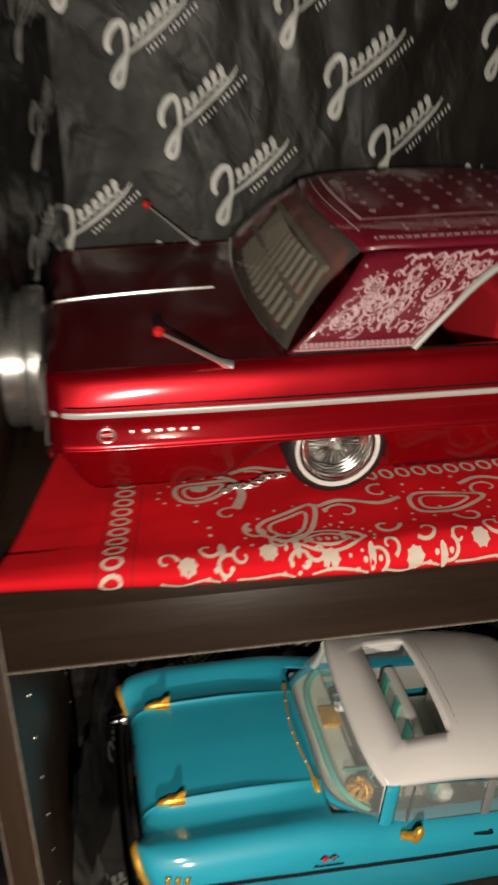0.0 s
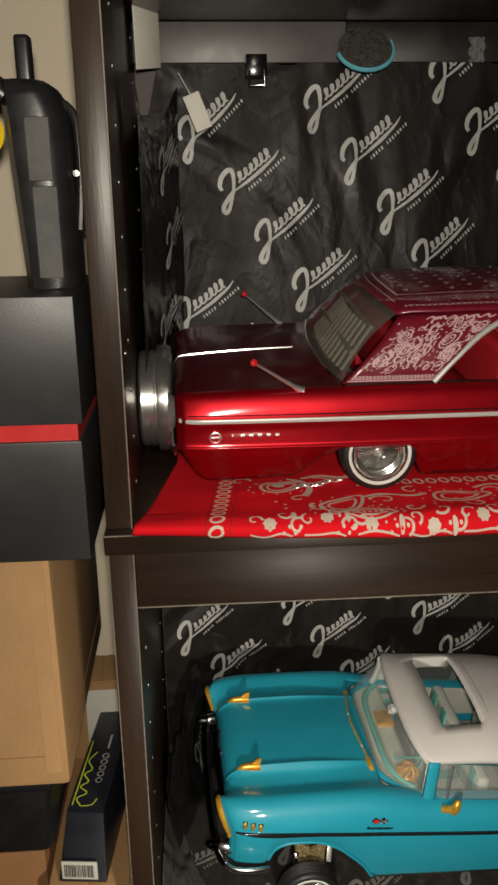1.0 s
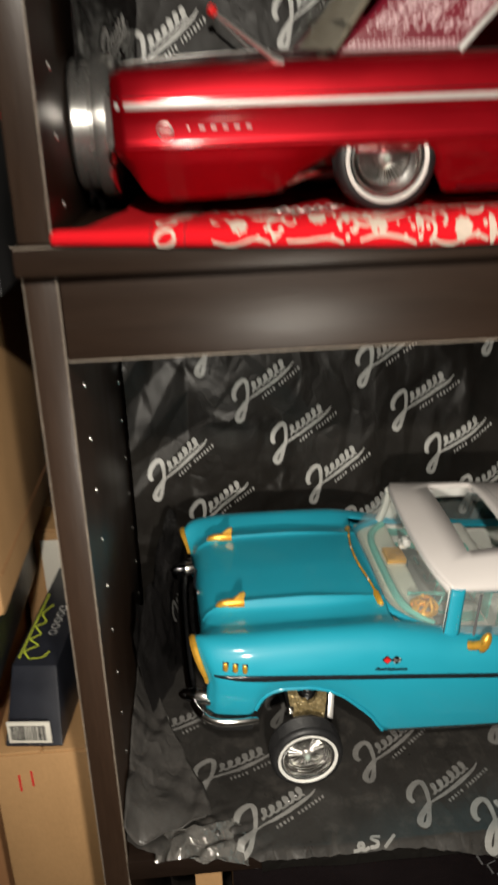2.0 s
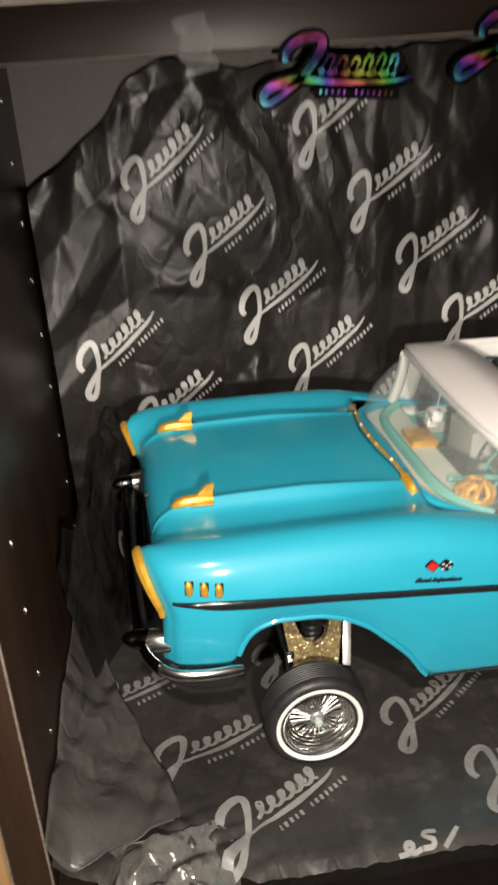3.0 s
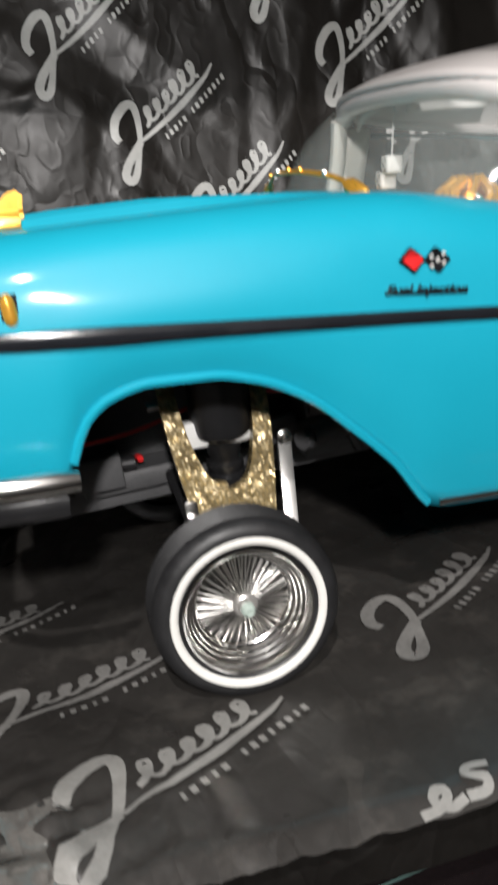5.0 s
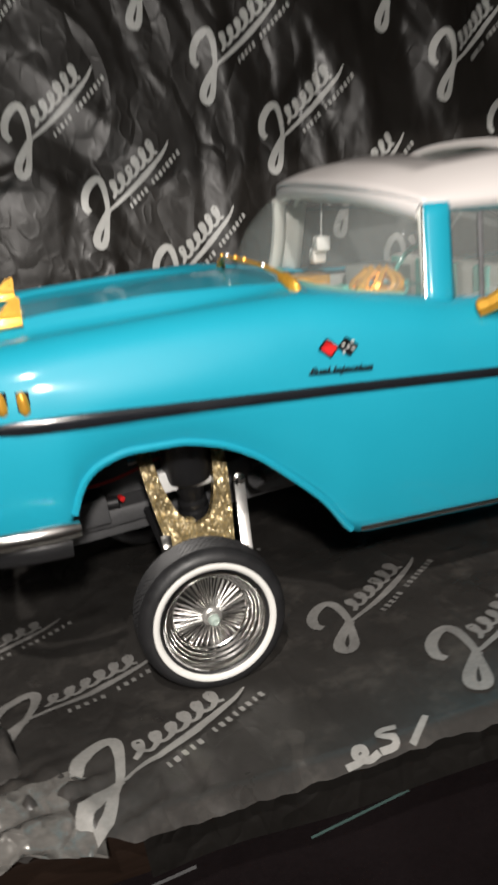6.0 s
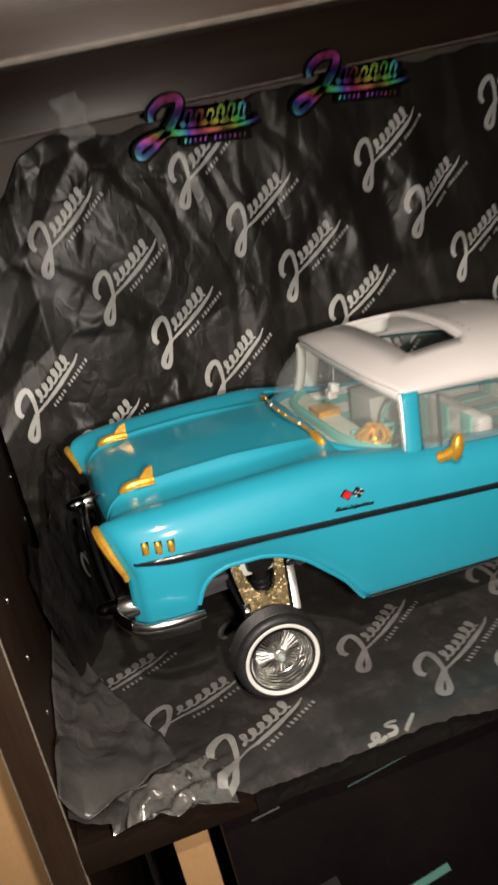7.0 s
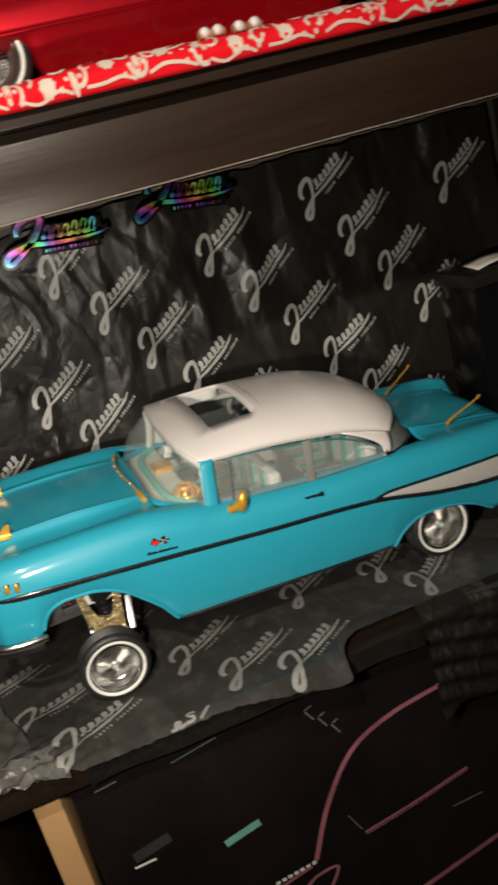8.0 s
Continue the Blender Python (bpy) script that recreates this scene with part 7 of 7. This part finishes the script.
carton("cardboard_box", "reddish brown cardboard box low in the stack", (-0.42, 0.100, -0.142), (-0.113, 0.30, 0.088), CARD_DARK)
small_box = carton("cardboard_box", "small brown cardboard box with red strokes under the narrow carton", (-0.107, 0.066, -0.142), (-0.028, 0.25, 0.0385), CARD)
for k in range(2):
    part("red_mark", block((-0.088 + 0.010 * k, 0.0652, 0.004 + 0.004 * (k % 2)), (-0.0865 + 0.010 * k, 0.0661, 0.020 + 0.003 * (k % 3)), 0), CARTON_RED, small_box, "faded red print stroke", smooth=False)
tray = thing("black_tray", "black plastic tray under the large cardboard box", "tray")
part("tray_body", block((-0.42, 0.058, 0.0905), (-0.094, 0.296, 0.178), 0.012, 4), BLACK_PLASTIC, tray)
part("rim", block((-0.425, 0.050, 0.166), (-0.088, 0.300, 0.1785), 0.005, 3), BLACK_PLASTIC, tray)
big = carton("cardboard_box", "large plain brown cardboard box with rounded worn corners", (-0.44, 0.040, 0.1815), (-0.069, 0.296, 0.4055), CARD, None, 0.006)
part("corner_fold", block((-0.0885, 0.0392, 0.196), (-0.0750, 0.0402, 0.398), 0), mat("pale_cardboard", (0.455, 0.27, 0.122), rough=0.75, var=0.12, scale=16, fine=380, bump=0.1), big, "paler corner strip")
part("bottom_seam", block((-0.43, 0.0393, 0.2120), (-0.0755, 0.0402, 0.2128), 0), CARD_DARK, big, smooth=False)
part("bottom_seam", block((-0.0693, 0.046, 0.2120), (-0.0685, 0.29, 0.2128), 0), CARD_DARK, big, smooth=False)
pale = carton("cardboard_box", "slim brown cardboard box standing behind the narrow carton", (-0.108, 0.254, -0.142), (-0.030, 0.31, 0.136), CARD)
lab = thing("paper_label", "white paper label with grey barcode lines", "label")
part("sheet", block((-0.088, 0.2525, 0.032), (-0.052, 0.2535, 0.128), 0.0003), WHITE_CARD, lab)
for k in range(12):
    part("bar", block((-0.078 + 0.0008 * (k % 2), 0.2518, 0.040 + 0.0036 * k), (-0.066, 0.2524, 0.0418 + 0.0036 * k), 0), GREY_PLASTIC, lab, smooth=False)
# narrow black carton with a barcode end
slim = thing("narrow_carton", "narrow blue-black carton with lime print and barcode", "box")
body = block((-0.023, 0.0, 0.0), (0.023, 0.205, 0.058), 0.002)
for v in body.verts:
    if v.co.z > 0.03:
        v.co.x *= 0.78
        v.co.y = v.co.y + 0.026 * (1 - v.co.y / 0.205)
part("carton_body", body, CARTON_NAVY, slim)
bar_lab = part("barcode_label", block((-0.019, -0.0006, 0.0045), (0.015, 0.0010, 0.0245), 0.0002), WHITE_CARD, slim, "white barcode label")
x = -0.0165
while x < 0.0115:
    w = random.choice((0.0004, 0.0007, 0.0011))
    part("bar", block((x, -0.0011, 0.0075), (x + w, -0.0005, 0.0215), 0), BLACK_PLASTIC, bar_lab, smooth=False)
    x += w + random.choice((0.0005, 0.0008))
top_face = lambda u, v: (Vector((u, v, 0.0582)), Vector((0, 0, 1)))
pr = Print(top_face, 0.0004)
pr.ribbon([(-0.0145, 0.035), (-0.0145, 0.130)], 0.0014)
pr.ribbon(curve_through([(-0.006, 0.034), (-0.012, 0.044), (-0.004, 0.052), (-0.012, 0.060), (-0.006, 0.068), (-0.012, 0.078), (-0.006, 0.086), (-0.012, 0.098), (-0.006, 0.112)], 50), 0.0016)
pr.ribbon(curve_through([(-0.006, 0.034), (0.004, 0.036), (0.008, 0.044)], 12), 0.0014)
pr.done("lime_print", LIME, slim)
pr = Print(top_face, 0.0004)
for k in range(5):
    pr.ring(0.004, 0.070 + 0.009 * k, 0.0030, 0.0034, 0.0011, 0, 12)
pr.ribbon([(0.004, 0.118), (0.004, 0.140)], 0.0022)
pr.done("pale_print", PALE_PRINT, slim)
slim.matrix_world = pose(-0.0735, 0.072, 0.0410, 0, 0, -6)
# black gift carton with a red inner band
gift = thing("black_carton", "matt black lidded carton with a red band", "box")
part("base", block((-0.37, 0.010, 0.4085), (-0.0325, 0.145, 0.5005), 0.0012), CARTON_BLACK, gift)
part("inner_band", block((-0.367, 0.013, 0.4995), (-0.0350, 0.142, 0.5140), 0), CARTON_RED, gift, "bright red inner band")
part("lid", block((-0.37, 0.010, 0.5130), (-0.0310, 0.145, 0.6020), 0.0012), CARTON_BLACK, gift)
# radio transmitter standing on it
radio = thing("radio_transmitter", "black pistol-grip radio transmitter standing on the carton", "transmitter")
shape = curve_through([(-0.0015, 0.0), (-0.0005, 0.003), (0.0, 0.02), (-0.0008, 0.09), (-0.003, 0.118), (-0.009, 0.132), (-0.016, 0.137)], 26)
bm = bmesh.new()
rows = []
for x, z in shape:
    left = -0.0365 - 0.0075 * z / 0.137
    rows.append([bm.verts.new((px, py, z)) for px, py in ((left + 0.004, -0.012), (x - 0.016, -0.016), (x - 0.006, -0.012), (x, -0.002), (x, 0.024), (left, 0.024), (left - 0.002, 0.0))])
for a, b in zip(rows, rows[1:]):
    for k in range(7):
        bm.faces.new((a[k], a[(k + 1) % 7], b[(k + 1) % 7], b[k]))
bm.faces.new(rows[0][::-1])
bm.faces.new(rows[-1])
part("housing", bm, BLACK_PLASTIC, radio)
part("grip_strip", block((-0.0270, -0.0172, 0.008), (-0.0100, -0.0135, 0.070), 0.002), BLACK_GRIP, radio, "textured grip panel")
part("grip_strip", block((-0.0285, -0.0172, 0.073), (-0.0120, -0.0132, 0.114), 0.002), BLACK_GRIP, radio)
part("antenna", block((-0.034, 0.0, 0.134), (-0.0235, 0.014, 0.166), 0.003, 3), BLACK_PLASTIC, radio)
part("handle_bow", tube(curve_through([(-0.012, 0.006, 0.128), (0.0015, 0.004, 0.117), (0.0045, 0.002, 0.095), (0.0040, 0.002, 0.070), (0.001, 0.002, 0.040)], 20), 0.0030, 8), BLACK_PLASTIC, radio)
part("screw", lathe([(0.0001, -0.0025), (0.0022, -0.0022), (0.0026, 0.0)], 12), BRIGHT, radio).matrix_local = pose(0.0015, -0.001, 0.078)
part("wheel_guard", tube(curve_through([(-0.043, 0.0, 0.128), (-0.060, -0.004, 0.140), (-0.080, -0.004, 0.136), (-0.092, 0.0, 0.115)], 16), 0.009, 10), BLACK_PLASTIC, radio)
part("steer_wheel", lathe([(0.0001, -0.006), (0.012, -0.006), (0.0175, -0.003), (0.0175, 0.004), (0.0001, 0.006)], 28), YELLOW_PL, radio, "clear yellow plastic wheel").matrix_local = pose(-0.062, -0.006, 0.105, 0, 0, 24)
part("foot", block((-0.094, -0.010, 0.084), (-0.060, 0.012, 0.090), 0.002), WHITE_CARD, radio)
radio.matrix_world = pose(-0.0305, 0.060, 0.6022)
